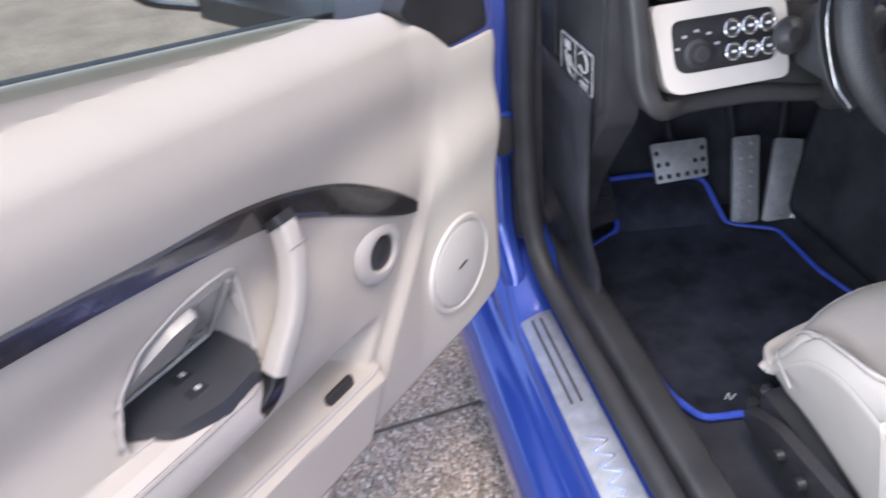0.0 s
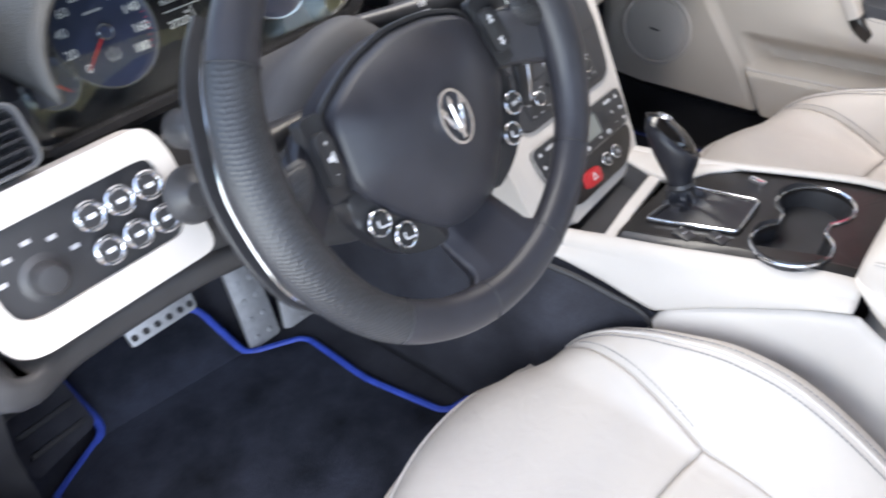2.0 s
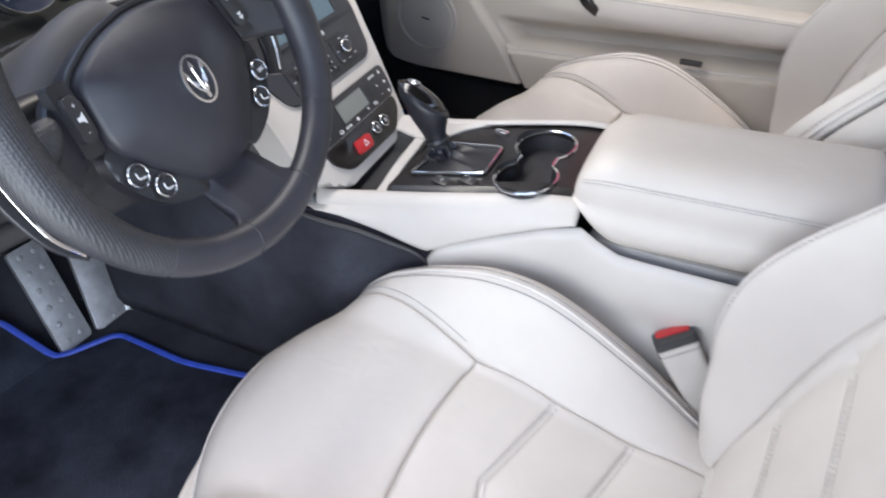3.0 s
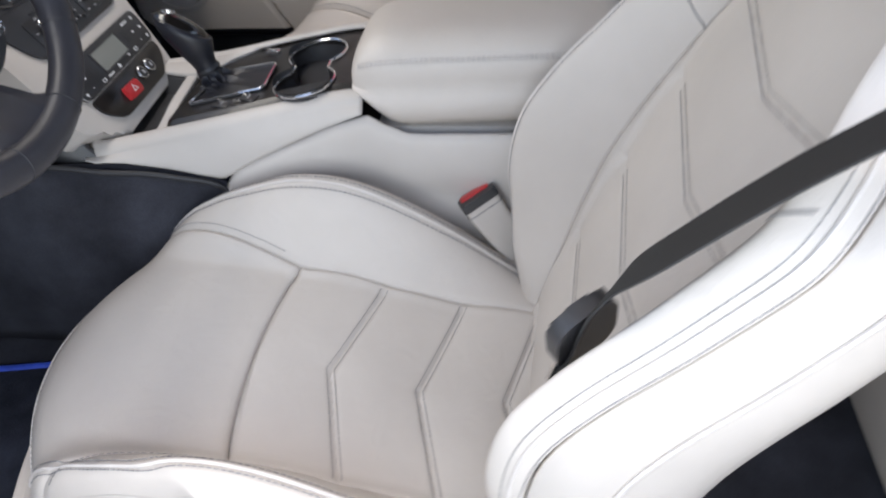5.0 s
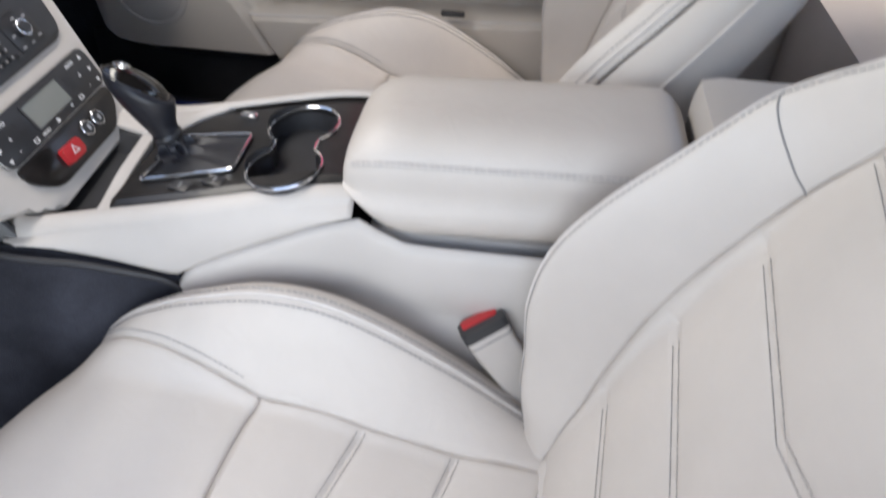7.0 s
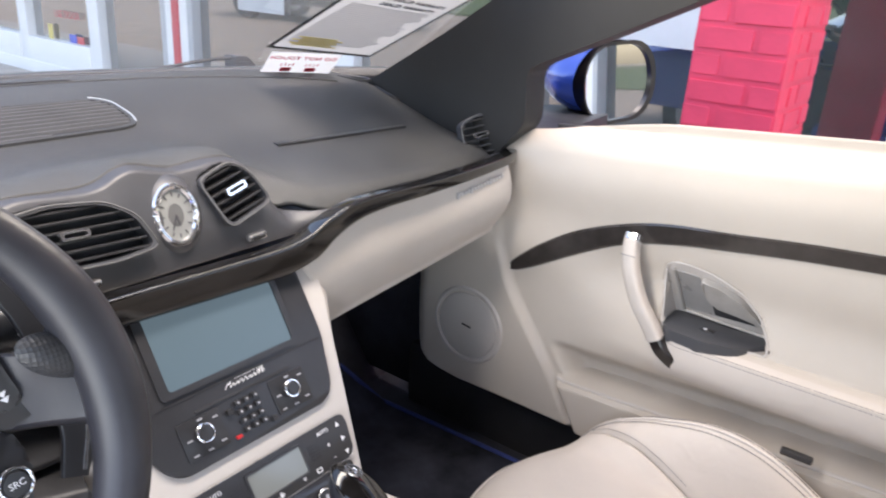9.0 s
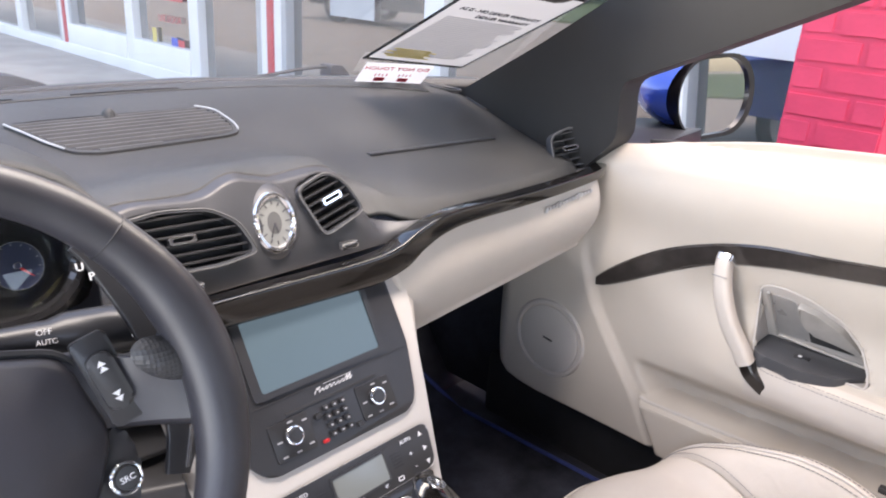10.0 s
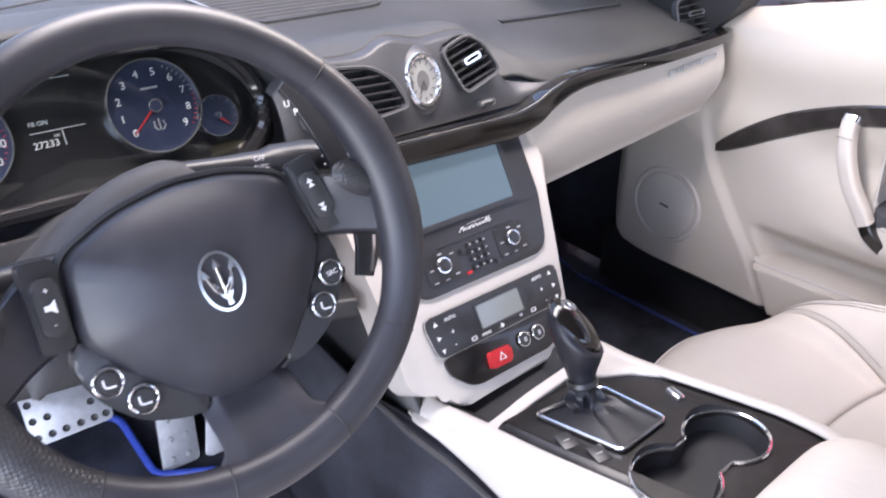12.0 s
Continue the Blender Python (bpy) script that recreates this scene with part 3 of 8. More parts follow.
# tail that closes the body, and the wheels it stands on
part("tail", prism(soften([(-1.345, 0.30), (-1.345, 0.985), (-1.75, 0.965), (-2.08, 0.90), (-2.16, 0.64), (-2.10, 0.34)], 0.05, 4), -0.80, 0.80, Matrix(((0, 0, 1, 0), (1, 0, 0, 0), (0, 1, 0, 0), (0, 0, 0, 1))), 0.03), BLUE, body, "blue painted tail")
rear_pane = part("rear_window", grid(lambda u, v: ((0.56 + 0.06 * v) * (2 * u - 1), -1.335 - 0.40 * v, 1.315 - 0.335 * v - 0.05 * (2 * u - 1) ** 2 * (1 - v)), span(0, 1, 10), span(0, 1, 6)), CLEAR, body, "clear rear window")
rear_pane.visible_shadow = False
for sx in (-1, 1):
    part("front_wing", prism(soften([(0.58, 0.34), (0.58, 0.84), (1.20, 0.80), (1.90, 0.68), (2.10, 0.58), (2.10, 0.34)], 0.04, 3), 0.76, 0.89, Matrix(((0, 0, sx, 0), (1, 0, 0, 0), (0, 1, 0, 0), (0, 0, 0, 1))), 0.02), BLUE, body, "blue front wing")
for wx in (-0.78, 0.78):
    for wy in (-1.60, 1.22):
        wm = Matrix.Translation((wx, wy, 0.33)) @ Matrix.Rotation(radians(90), 4, 'Y')
        tyre = part("tyre", lathe([(0.22, -0.10), (0.32, -0.10), (0.33, -0.06), (0.33, 0.06), (0.32, 0.10), (0.22, 0.10)], wm, 28), RUBBER, body, "black tyre")
        part("wheel_disc", lathe([(0.0, -0.07), (0.22, -0.095), (0.22, 0.095), (0.0, 0.07)], wm, 24), ALU, tyre, "silver wheel disc")
part("right_sill", box((0.89, -0.4, 0.27), (0.2, 1.8, 0.24), 0.03), BLUE, body, "blue painted right sill")
# roof with headliner
def roof(h):
    return lambda u, v: ((-0.60 + 1.2 * u) * (1 - 0.06 * v), 0.02 - 1.35 * v, h - 0.16 * (2 * u - 1) ** 4 * 0.4 - 0.10 * (v - 0.35) ** 2)
part("roof_skin", grid(roof(1.375), span(0, 1, 20), span(0, 1, 12)), BLUE, body, "blue roof skin")
tagged(part("ceiling", grid(roof(1.345), span(0, 1, 20), span(0, 1, 12)), HEADL, None, solid=0.012, back=(0, 0, 1)), "black fabric headliner", "ceiling", kind="structure")
# pillars: windscreen posts
POST = [(0.60, 0.93), (0.535, 0.985), (0.34, 1.095), (0.16, 1.205), (0.0, 1.285), (-0.10, 1.31), (-0.27, 1.31), (-0.20, 1.235), (-0.141, 1.201), (0.045, 1.114), (0.187, 1.05), (0.192, 0.955), (0.25, 0.89), (0.50, 0.88)]
def post_m(sx):
    return Matrix(((0, 0, sx, 0), (1, 0, 0, 0), (0, 1, 0, 0), (0, 0, 0, 1)))
for sx in (1, -1):
    pb = prism(soften(POST, 0.02, 3), 0.64, 0.70)
    for v in pb.verts:
        v.co.z -= 0.20 * max(0.0, v.co.y - 0.96)
    if sx < 0:
        for v in pb.verts:
            if v.co.x < 0.20 and v.co.y < 1.12:
                v.co.x = max(v.co.x, 0.26)
    part("windscreen_post", pb, POSTM, body, "dark grey trimmed windscreen post", m=post_m(sx), angle=25)
    edge = spline([(sx * 0.695, 0.555, 0.975), (sx * 0.675, 0.345, 1.10), (sx * 0.65, 0.165, 1.212), (sx * 0.625, 0.0, 1.292)], 6)
    part("windscreen_seal", tube(edge, 0.006, 6), RUBBER, body, "black windscreen seal")
    part("vent_slot_frame", tube(spline([(sx * 0.62, 0.53, 0.985), (sx * 0.585, 0.565, 0.99), (sx * 0.60, 0.60, 0.99), (sx * 0.64, 0.55, 0.985)], 5, True), 0.003, 5, True), BLACKP, body, "small oval demister outlet")
def ws(u, v):
    x = (-0.70 + 1.40 * u) * (1 - 0.12 * v)
    return (x, (0.765 - 0.45 * (x * x)) * (1 - v) + (0.03 - 0.12 * x * x) * v, 0.985 + 0.325 * v + 0.03 * math.sin(math.pi * v))
part("screen_band", sweep([(x, 0.775 - 0.45 * x * x, 0.992) for x in span(-0.70, 0.70, 40)], soften([(-0.012, -0.012), (0.012, -0.012), (0.012, 0.010), (-0.012, 0.010)], 0.003)), BLACKP, body, "black band along the foot of the windscreen")
w = part("windscreen", grid(ws, span(0, 1, 16), span(0, 1, 12)), SCREENGLASS, body, "windscreen glass with a pale haze put into it")
w.visible_shadow = False
part("cowl", grid(lambda u, v: (-0.72 + 1.44 * u, 0.80 + 0.14 * v - 0.45 * (-0.72 + 1.44 * u) ** 2, 0.985 - 0.03 * v), span(0, 1, 16), span(0, 1, 3)), BLACKP, body, "black plastic cowl", solid=0.01, back=(0, 0, -1))
def bonnet(u, v):
    x = -0.74 + 1.48 * u
    return (x, 0.95 + 1.15 * v - 0.40 * x * x * (1 - 0.4 * v), 0.955 - 0.10 * v - 0.15 * v * v - 0.09 * (x / 0.74) ** 4 + 0.03 * bell(abs(x) - 0.42, 0.1) * (1 - v))
part("bonnet", grid(bonnet, span(0, 1, 24), span(0, 1, 16)), BLUE, body, "glossy blue bonnet", solid=0.01, back=(0, 0, -1))
for wx, up in ((-0.075, 0.014), (0.538, 0.0)):
    p = [(wx, 0.80, 0.990 + up), (wx - 0.021, 0.80, 1.000 + up), (wx - 0.09, 0.80, 0.998 + up), (wx - 0.177, 0.80, 0.990 + up), (wx - 0.40, 0.78, 0.980 + up)]
    wp = part("wiper_arm", tube(spline(p, 6), 0.0038, 6), RUBBER, body, "thin black wiper arm")
    part("wiper_pivot", prism(soften([(-0.020, -0.016), (0.075 if up else 0.030, -0.016), (0.060 if up else 0.028, -0.004), (0.008, 0.014), (-0.020, 0.016)], 0.006), -0.018, 0.018, Matrix(((1, 0, 0, wx), (0, 0, -1, 0.80), (0, 1, 0, 0.990 + up), (0, 0, 0, 1))), 0.003), RUBBER, wp)
    part("wiper_blade", box((wx - 0.42, 0.78, 0.965 + up), (0.40, 0.012, 0.014), 0.004), RUBBER, wp)
# interior mirror
rm = thing("rear_view_mirror", "black rear view mirror hanging from the windscreen", "mirror", (0.33, 0.19, 1.17))
mm = frame_at((0.30, 0.2, 1.21), (1, 0.55, 0.0), (-0.45, -1, -0.1))
part("housing", prism(soften([(-0.13, -0.030), (0.13, -0.030), (0.145, 0.02), (0.12, 0.045), (-0.12, 0.045), (-0.145, 0.02)], 0.03), -0.03, 0.0, mm, 0.006), BLACKP, rm)
part("mirror_glass", prism(soften([(-0.12, -0.024), (0.12, -0.024), (0.135, 0.018), (0.112, 0.038), (-0.112, 0.038), (-0.135, 0.018)], 0.03), 0.0, 0.002, mm), MIRROR, rm, "reflecting glass")
part("stem", tube([(0.30, 0.215, 1.22), (0.25, 0.26, 1.26), (0.18, 0.22, 1.275)], 0.011, 8), BLACKP, rm)

# ---- seats ----
SX, SYB = -0.37, -0.25
CENTRE = [(-0.60, 0.400), (-0.50, 0.403), (-0.40, 0.415), (-0.30, 0.447), (-0.20, 0.468), (-0.10, 0.482), (-0.03, 0.484), (0.02, 0.475), (0.055, 0.448), (0.082, 0.385)]
RIDGE = [(-0.60, 0.375), (-0.54, 0.395), (-0.42, 0.487), (-0.30, 0.556), (-0.21, 0.568), (-0.12, 0.549), (-0.06, 0.530), (-0.01, 0.512), (0.03, 0.484), (0.06, 0.440), (0.09, 0.385)]


def front_seam(u):
    return -0.205 - 0.55 * u * u - 4.0 * max(0, abs(u) - 0.12) ** 2


def cushion_z(u, y):
    """Height of the seat cushion at u from its middle line."""
    a = abs(u)
    yy = y + 0.055 * (u / 0.22) ** 2 * step(y, -0.25, 0.0)
    c = smooth_table(yy, CENTRE) - 0.006 * (1 - (u / 0.15) ** 2) * step(-y, 0.2, 0.3)
    r = smooth_table(y + 0.025 * step(y, -0.1, 0.0), RIDGE)
    t = step(a, 0.135, 0.222)
    z = c * (1 - t) + r * t
    if a > 0.225:
        z -= 14.0 * (a - 0.225) ** 2 + 0.4 * (a - 0.225)
    g = 0.0
    if a < 0.152:
        for y0 in (-0.295, -0.40, -0.505):
            g = max(g, bell(y - (y0 - 0.28 * abs(u)), 0.0045) * 0.0032 if y < front_seam(u) - 0.02 else 0)
        if y < front_seam(u) - 0.004:
            for y0 in (-0.295, -0.40, -0.505, -0.61):
                q = y - (y0 - 0.28 * abs(u))
                if 0 < q < 0.105:
                    z += 0.005 * math.sin(math.pi * q / 0.105)
                    break
    inner = 0.151
    if y < front_seam(0.151):
        g = max(g, bell(a - inner, 0.004) * 0.005)
    else:
        g = max(g, bell(a - seam_u(y), 0.004) * 0.005)
    if a < 0.151:
        g = max(g, bell(y - front_seam(u), 0.0045) * 0.005)
    return z - g


def front_bow(u, y):
    """The cushion's front edge is rounded, more on its outer side."""
    return (0.90 * (u - 0.02) ** 2 + 45.0 * max(0.0, -u - 0.18) ** 2) * step(y, -0.30, 0.04)


def seam_u(y):
    return 0.151 if y < front_seam(0.151) else 0.151 + 0.048 * min(1.0, (y - front_seam(0.151)) / (0.02 - front_seam(0.151)))


def edge_u(sgn, y):
    """Half width of the cushion, drawn in at the outer front corner."""
    return 0.247 - (0.040 * step(y, -0.16, 0.06) if sgn < 0 else 0.0)


def back_point(u, w, d):
    """Place on the backrest: u sideways, w up along it, d out of its face."""
    lean = radians(24)
    y = -0.535 - math.sin(lean) * w + math.cos(lean) * d
    z = 0.40 + math.cos(lean) * w + math.sin(lean) * d
    return (SX + u, y, z)


HALF = [(-0.05, 0.212), (0.03, 0.228), (0.10, 0.243), (0.30, 0.250), (0.43, 0.248), (0.465, 0.243), (0.50, 0.222), (0.54, 0.190), (0.59, 0.163), (0.66, 0.146), (0.79, 0.137), (0.85, 0.115), (0.87, 0.07)]
BOL = [(-0.05, 0.004), (0.0, 0.022), (0.05, 0.056), (0.10, 0.080), (0.16, 0.111), (0.23, 0.126), (0.30, 0.116), (0.38, 0.090), (0.48, 0.060), (0.57, 0.040), (0.65, 0.02), (0.87, 0.015)]
INNER = [(-0.05, 0.155), (0.05, 0.172), (0.14, 0.186), (0.24, 0.193), (0.34, 0.192), (0.42, 0.183), (0.48, 0.165), (0.54, 0.140), (0.61, 0.110), (0.69, 0.10), (0.89, 0.08)]


def back_d(s, w):
    """Depth of the backrest's face at s (-1..1 across)."""
    half, bol, inn = smooth_table(w, HALF), smooth_table(w, BOL), smooth_table(w, INNER)
    u = s * half
    a = abs(u)
    t = step(a, inn - 0.012, half - 0.022)
    d = bol * t - 0.006 * bell(a - inn, 0.0045)
    if a > half - 0.03:
        d -= 36 * (a - half + 0.03) ** 2
    if a < inn:
        for w0 in (-0.016, 0.101, 0.216, 0.334, 0.449, 0.566):
            q = w - (w0 + 0.19 * a)
            d -= 0.0035 * bell(q, 0.0045) if w < 0.59 else 0
            if 0 < q < 0.115 and w < 0.59:
                d += 0.004 * math.sin(math.pi * q / 0.115)
    d += 0.03 * bell(w - 0.77, 0.10) * (1 - 0.3 * s * s)
    d -= 0.006 * bell(w - 0.595, 0.005)
    if w > 0.83:
        d -= 12 * (w - 0.83) ** 2
    return d


def seat():
    ob = thing("bucket_seat", "ivory leather sports seat with chevron stitching", "car seat", (SX, SYB, 0.27), "front seats")
    YF = 0.080

    def surf(u, y):
        return (SX + u, y - front_bow(u, y), cushion_z(u, y))

    def front(p, q):
        y0 = front_seam(p * 0.151)
        y = y0 + q * (YF - y0)
        return surf(p * seam_u(y), y)

    part("cushion_insert", grid(lambda p, q: surf(p * 0.151, -0.60 + q * (front_seam(p * 0.151) + 0.60)), span(-1, 1, 64), span(0, 1, 120)), IVORY, ob, "channelled insert with chevron seams", solid=0.012, back=(0, 0, -1))
    part("thigh_panel", grid(front, span(-1, 1, 70), span(0, 1, 60)), IVORY, ob, "smooth front cushion panel", solid=0.012, back=(0, 0, -1))
    for sgn in (-1, 1):
        def side(p, q, sgn=sgn):
            y = -0.60 + q * (YF + 0.60)
            a = seam_u(y)
            return surf(sgn * (a + p * (edge_u(sgn, y) - a)), y)
        part("cushion_bolster", grid(side, span(0, 1, 34), span(0, 1, 120)), IVORY, ob, "raised side bolster", solid=0.012, back=(0, 0, -1))
    # apron round the cushion
    def apron(u, v):
        if u < 0.35:
            y = -0.60 + (YF + 0.60) * u / 0.35
            x = -edge_u(-1, y)
        elif u > 0.65:
            y = -0.60 + (YF + 0.60) * (1 - u) / 0.35
            x = edge_u(1, y)
        else:
            a, b, y = -edge_u(-1, YF), edge_u(1, YF), YF
            x = a + (b - a) * (u - 0.35) / 0.30
        p = surf(x, y)
        return (SX + (p[0] - SX) * (1 - 0.09 * v), p[1] - 0.035 * v, p[2] * (1 - v) + 0.352 * v + 0.004 * math.sin(math.pi * v))
    part("cushion_apron", grid(apron, span(0, 1, 120), span(0, 1, 10)), IVORY, ob, "ivory leather cushion apron", solid=0.006, back=(0, -1, 0))
    part("seat_base", box((SX, -0.27, 0.315), (0.44, 0.52, 0.07), 0.02), BLACKP, ob, "black plastic seat base")
    part("side_shield", prism(soften([(-0.60, 0.30), (-0.05, 0.30), (-0.02, 0.33), (-0.10, 0.37), (-0.45, 0.41), (-0.60, 0.43)], 0.02), 0.0, 0.02, Matrix(((0, 0, -1, SX - 0.235), (1, 0, 0, 0), (0, 1, 0, 0), (0, 0, 0, 1))), 0.006), BLACKP, ob, "black plastic seat side shield")
    for bx, by in ((-0.262, -0.13), (-0.262, -0.18), (-0.262, -0.30)):
        part("seat_switch", lathe([(0, 0.012), (0.009, 0.011), (0.011, 0.0)], Matrix.Translation((SX + bx + 0.006, by, 0.345)) @ Matrix.Rotation(radians(-90), 4, 'Y'), 12), BLACKS, ob)
    for sx in (-0.18, 0.18):
        rail = part("seat_rail", box((SX + sx, -0.27, 0.285), (0.035, 0.62, 0.03), 0.004), BLACKS, ob, "dark steel seat rail")
        part("rail_bolt", lathe([(0, 0.008), (0.009, 0.006), (0.01, 0)], Matrix.Translation((SX + sx, 0.02, 0.30)), 10), CHROME, rail)
    # stitches of the cushion
    st = []
    def on(u, y, up=0.0012):
        yy = y - front_bow(u, y)
        return (SX + u, yy, cushion_z(u, y) + up)
    for y0 in (-0.295, -0.40, -0.505):
        for off in (-0.0045, 0.0045):
            st.append(dashes([on(u, y0 + off - 0.28 * abs(u)) for u in span(-0.145, 0.145, 40)]))
    for sgn in (-1, 1):
        for off in (0.207, 0.214, 0.221):
            st.append(dashes([on(sgn * (off - 0.247 + edge_u(sgn, y)), y) for y in span(-0.545, 0.02, 64)], r=0.0007 if off != 0.214 else 0.0002))
        st.append(dashes([on(sgn * (seam_u(y) + 0.005), y) for y in span(-0.20, 0.0, 30)]))
    for y0 in (0.046, 0.054):
        st.append(dashes([on(u, y0) for u in span(-0.20, 0.17, 50)]))
    part("stitching", join(*st), THREAD, ob, "grey twin-needle stitching")
    part("front_piping", tube([on(u, 0.050, 0.0008) for u in span(-0.22, 0.19, 50)], 0.0018, 6), IVTHREAD, ob, "ivory seam along the cushion front")
    for sgn in (-1, 1):
        part("bolster_piping", tube([on(sgn * (edge_u(sgn, y) - 0.0325), y, 0.001) for y in span(-0.55, 0.03, 54)], 0.0022, 6), IVTHREAD, ob, "ivory piping along the bolster")
    # backrest
    def face_pt(u, w_):
        return back_point(u, w_, back_d(u / smooth_table(w_, HALF), w_))

    part("backrest_insert", grid(lambda p, w_: face_pt(p * smooth_table(w_, INNER), w_), span(-1, 1, 64), span(-0.05, 0.595, 124)), IVORY, ob, "channelled backrest insert with chevron seams", solid=0.012, back=(0, -1, 0))
    for sgn in (-1, 1):
        def bside(p, w_, sgn=sgn):
            a, b = smooth_table(w_, INNER), smooth_table(w_, HALF)
            return face_pt(sgn * (a + p * (b - a)), w_)
        part("backrest_bolster", grid(bside, span(0, 1, 36), span(-0.05, 0.595, 92)), IVORY, ob, "deep backrest bolster", solid=0.012, back=(0, -1, 0))
    part("headrest", grid(lambda p, w_: face_pt(p * smooth_table(w_, HALF), w_), span(-1, 1, 70), span(0.595, 0.87, 40)), IVORY, ob, "integrated ivory leather headrest", solid=0.012, back=(0, -1, 0))
    # side and rear shell
    def shell(u, v):
        w_ = -0.05 + 0.92 * v
        half = smooth_table(w_, HALF)
        a = math.pi * u
        x = -half * math.cos(a)
        d0 = back_d(1.0, w_) - 0.004
        dd = d0 - (0.155 * (1 - 0.4 * v) + d0 * 0.6) * math.sin(a) ** 0.35
        return back_point(x, w_, dd)
    part("backrest_shell", grid(shell, span(0, 1, 50), span(0, 1, 40)), IVORY, ob, "ivory leather side and rear of the backrest", solid=0.006, back=(0, 1, 0))
    def bk(u, w_, up=0.0012):
        half = smooth_table(w_, HALF)
        return back_point(u, w_, back_d(u / half, w_) + up)
    for w0 in (0.101, 0.216, 0.334, 0.449):
        part("chevron_stitching", join(*[dashes([bk(u, w0 + off + 0.19 * abs(u), 0.0004) for u in span(-0.158, 0.158, 44)], r=0.0006) for off in (-0.0045, 0.0045)]), THREADL, ob, "pale twin-needle stitching")
    for sgn in (-1, 1):
        for off in (0.0005, 0.009, 0.046) if sgn < 0 else (0.016, 0.026):
            part("edge_stitching", dashes([bk(sgn * (smooth_table(w_, HALF) - off), w_, 0.0006) for w_ in span(0.0, 0.79, 90)], r=0.0005), THREAD, ob, "grey stitching")
    for sgn in (-1, 1):
        part("shoulder_seam", tube([bk(sgn * (smooth_table(w_, INNER) + t_ * (smooth_table(w_, HALF) - 0.012 - smooth_table(w_, INNER))), w_, 0.0004) for t_, w_ in [(i_ / 24, 0.420 + 0.062 * i_ / 24) for i_ in range(25)]], 0.0010, 6), THREAD, ob, "seam across the bolster at the shoulder")
    for sgn in (-1, 1):
        part("backrest_piping", tube([bk(sgn * (smooth_table(w_, HALF) - (0.0048 if sgn < 0 else 0.021)), w_, 0.001) for w_ in span(0.0, 0.79, 80)], 0.002, 6), IVTHREAD, ob, "ivory piping along the backrest")
    for sgn in (-1, 1):
        part("side_seam", tube([(lambda q: (q[0] + sgn * 0.0015, q[1], q[2]))(shell(0.014 if sgn < 0 else 0.986, v)) for v in span(0.06, 0.62, 40)], 0.0022, 6), IVTHREAD, ob, "pale piped seam on the backrest side")
    return ob


driver_seat = seat()
passenger_seat = copy_thing(driver_seat, Matrix.Translation((0.385, SYB, 0.27)))
# its backrest stands a little more upright
upright = Matrix.Translation((0, -0.535, 0.40)) @ Matrix.Rotation(radians(-2.5), 4, 'X') @ Matrix.Translation((0, 0.535, -0.40))
for piece in passenger_seat.children:
    if piece.name.split(".")[0] in ("backrest_insert", "backrest_bolster", "headrest", "backrest_shell", "chevron_stitching", "edge_stitching", "shoulder_seam", "backrest_piping", "side_seam"):
        piece.matrix_basis = upright

# ---- doors ----
def belt(y):
    return 0.967 - 0.087 * y


TOPD = [(-0.85, belt(-0.85)), (0.12, belt(0.12)), (0.165, 0.947), (0.22, 0.938), (0.262, 0.905), (0.295, 0.873), (0.345, 0.868), (0.396, 0.864), (0.42, 0.80)]
BOTD = [(-0.85, 0.420), (0.20, 0.421), (0.30, 0.420), (0.345, 0.424), (0.377, 0.431), (0.400, 0.452), (0.412, 0.50), (0.42, 0.57)]
CREASE = [(0.418, 0.043), (0.503, 0.093), (0.574, 0.146), (0.647, 0.195), (0.70, 0.212), (0.747, 0.226), (1.0, 0.24)]


def door_d(y, z):
    """How far the lining stands in from its base plane."""
    zb = z + 0.087 * y
    d = 0.016 + 0.014 * bell(zb - 0.885, 0.055)
    if zb > 0.925:
        d -= 22 * (zb - 0.925) ** 2
    d -= 0.018 * bell(z - 0.735, 0.05) * step(-y, -0.12, 0.02)
    # armrest swelling, which fades out forwards in a scoop
    back = step(-y, 0.085, 0.125)
    top_cut = (1 - step(z, 0.658, 0.670)) * back + (1 - step(z, 0.585, 0.73)) * (1 - back)
    d += 0.026 * step(-y, -0.115, 0.125) ** 1.3 * step(z, 0.562, 0.622) * top_cut
    d += 0.016 * step(y, 0.02, 0.17) * bell(z - 0.735, 0.06)
    # map pocket with its lip
    zp = 0.508 - 0.055 * (y - 0.084)
    cy = smooth_table(z, CREASE)
    behind = step(cy - y, 0.004, 0.016)
    d += 0.026 * (1 - step(z, zp - 0.010, zp + 0.003)) * behind
    d -= 0.050 * step(z, zp + 0.002, zp + 0.008) * (1 - step(z, zp + 0.022, zp + 0.070)) * step(cy - y, 0.02, 0.06)
    # speaker panel, proud of the rest along a diagonal crease
    d += 0.014 * step(y, cy - 0.008, cy + 0.012) * (1 - step(z, 0.68, 0.78))
    d += 0.010 * step(y, 0.22, 0.27) * step(z, 0.68, 0.78)
    if y > 0.385:
        d -= 14 * (y - 0.385) ** 2
    return d


def door_m(side):
    """Passenger door as it is; driver's door mirrored and swung open."""
    if side > 0:
        return Matrix.Identity(4)
    piv = Vector((-0.72, 0.30, 0.65))
    return Matrix.Translation(piv + Vector((-0.325, -0.092, 0.035))) @ Matrix.Rotation(radians(-46), 4, 'Z') @ Matrix.Translation(-piv) @ Matrix.Diagonal((-1, 1, 1, 1))


XD = 0.69


def lining(y, z, up=0.0):
    return Vector((XD - door_d(y, z) - up, y, z))


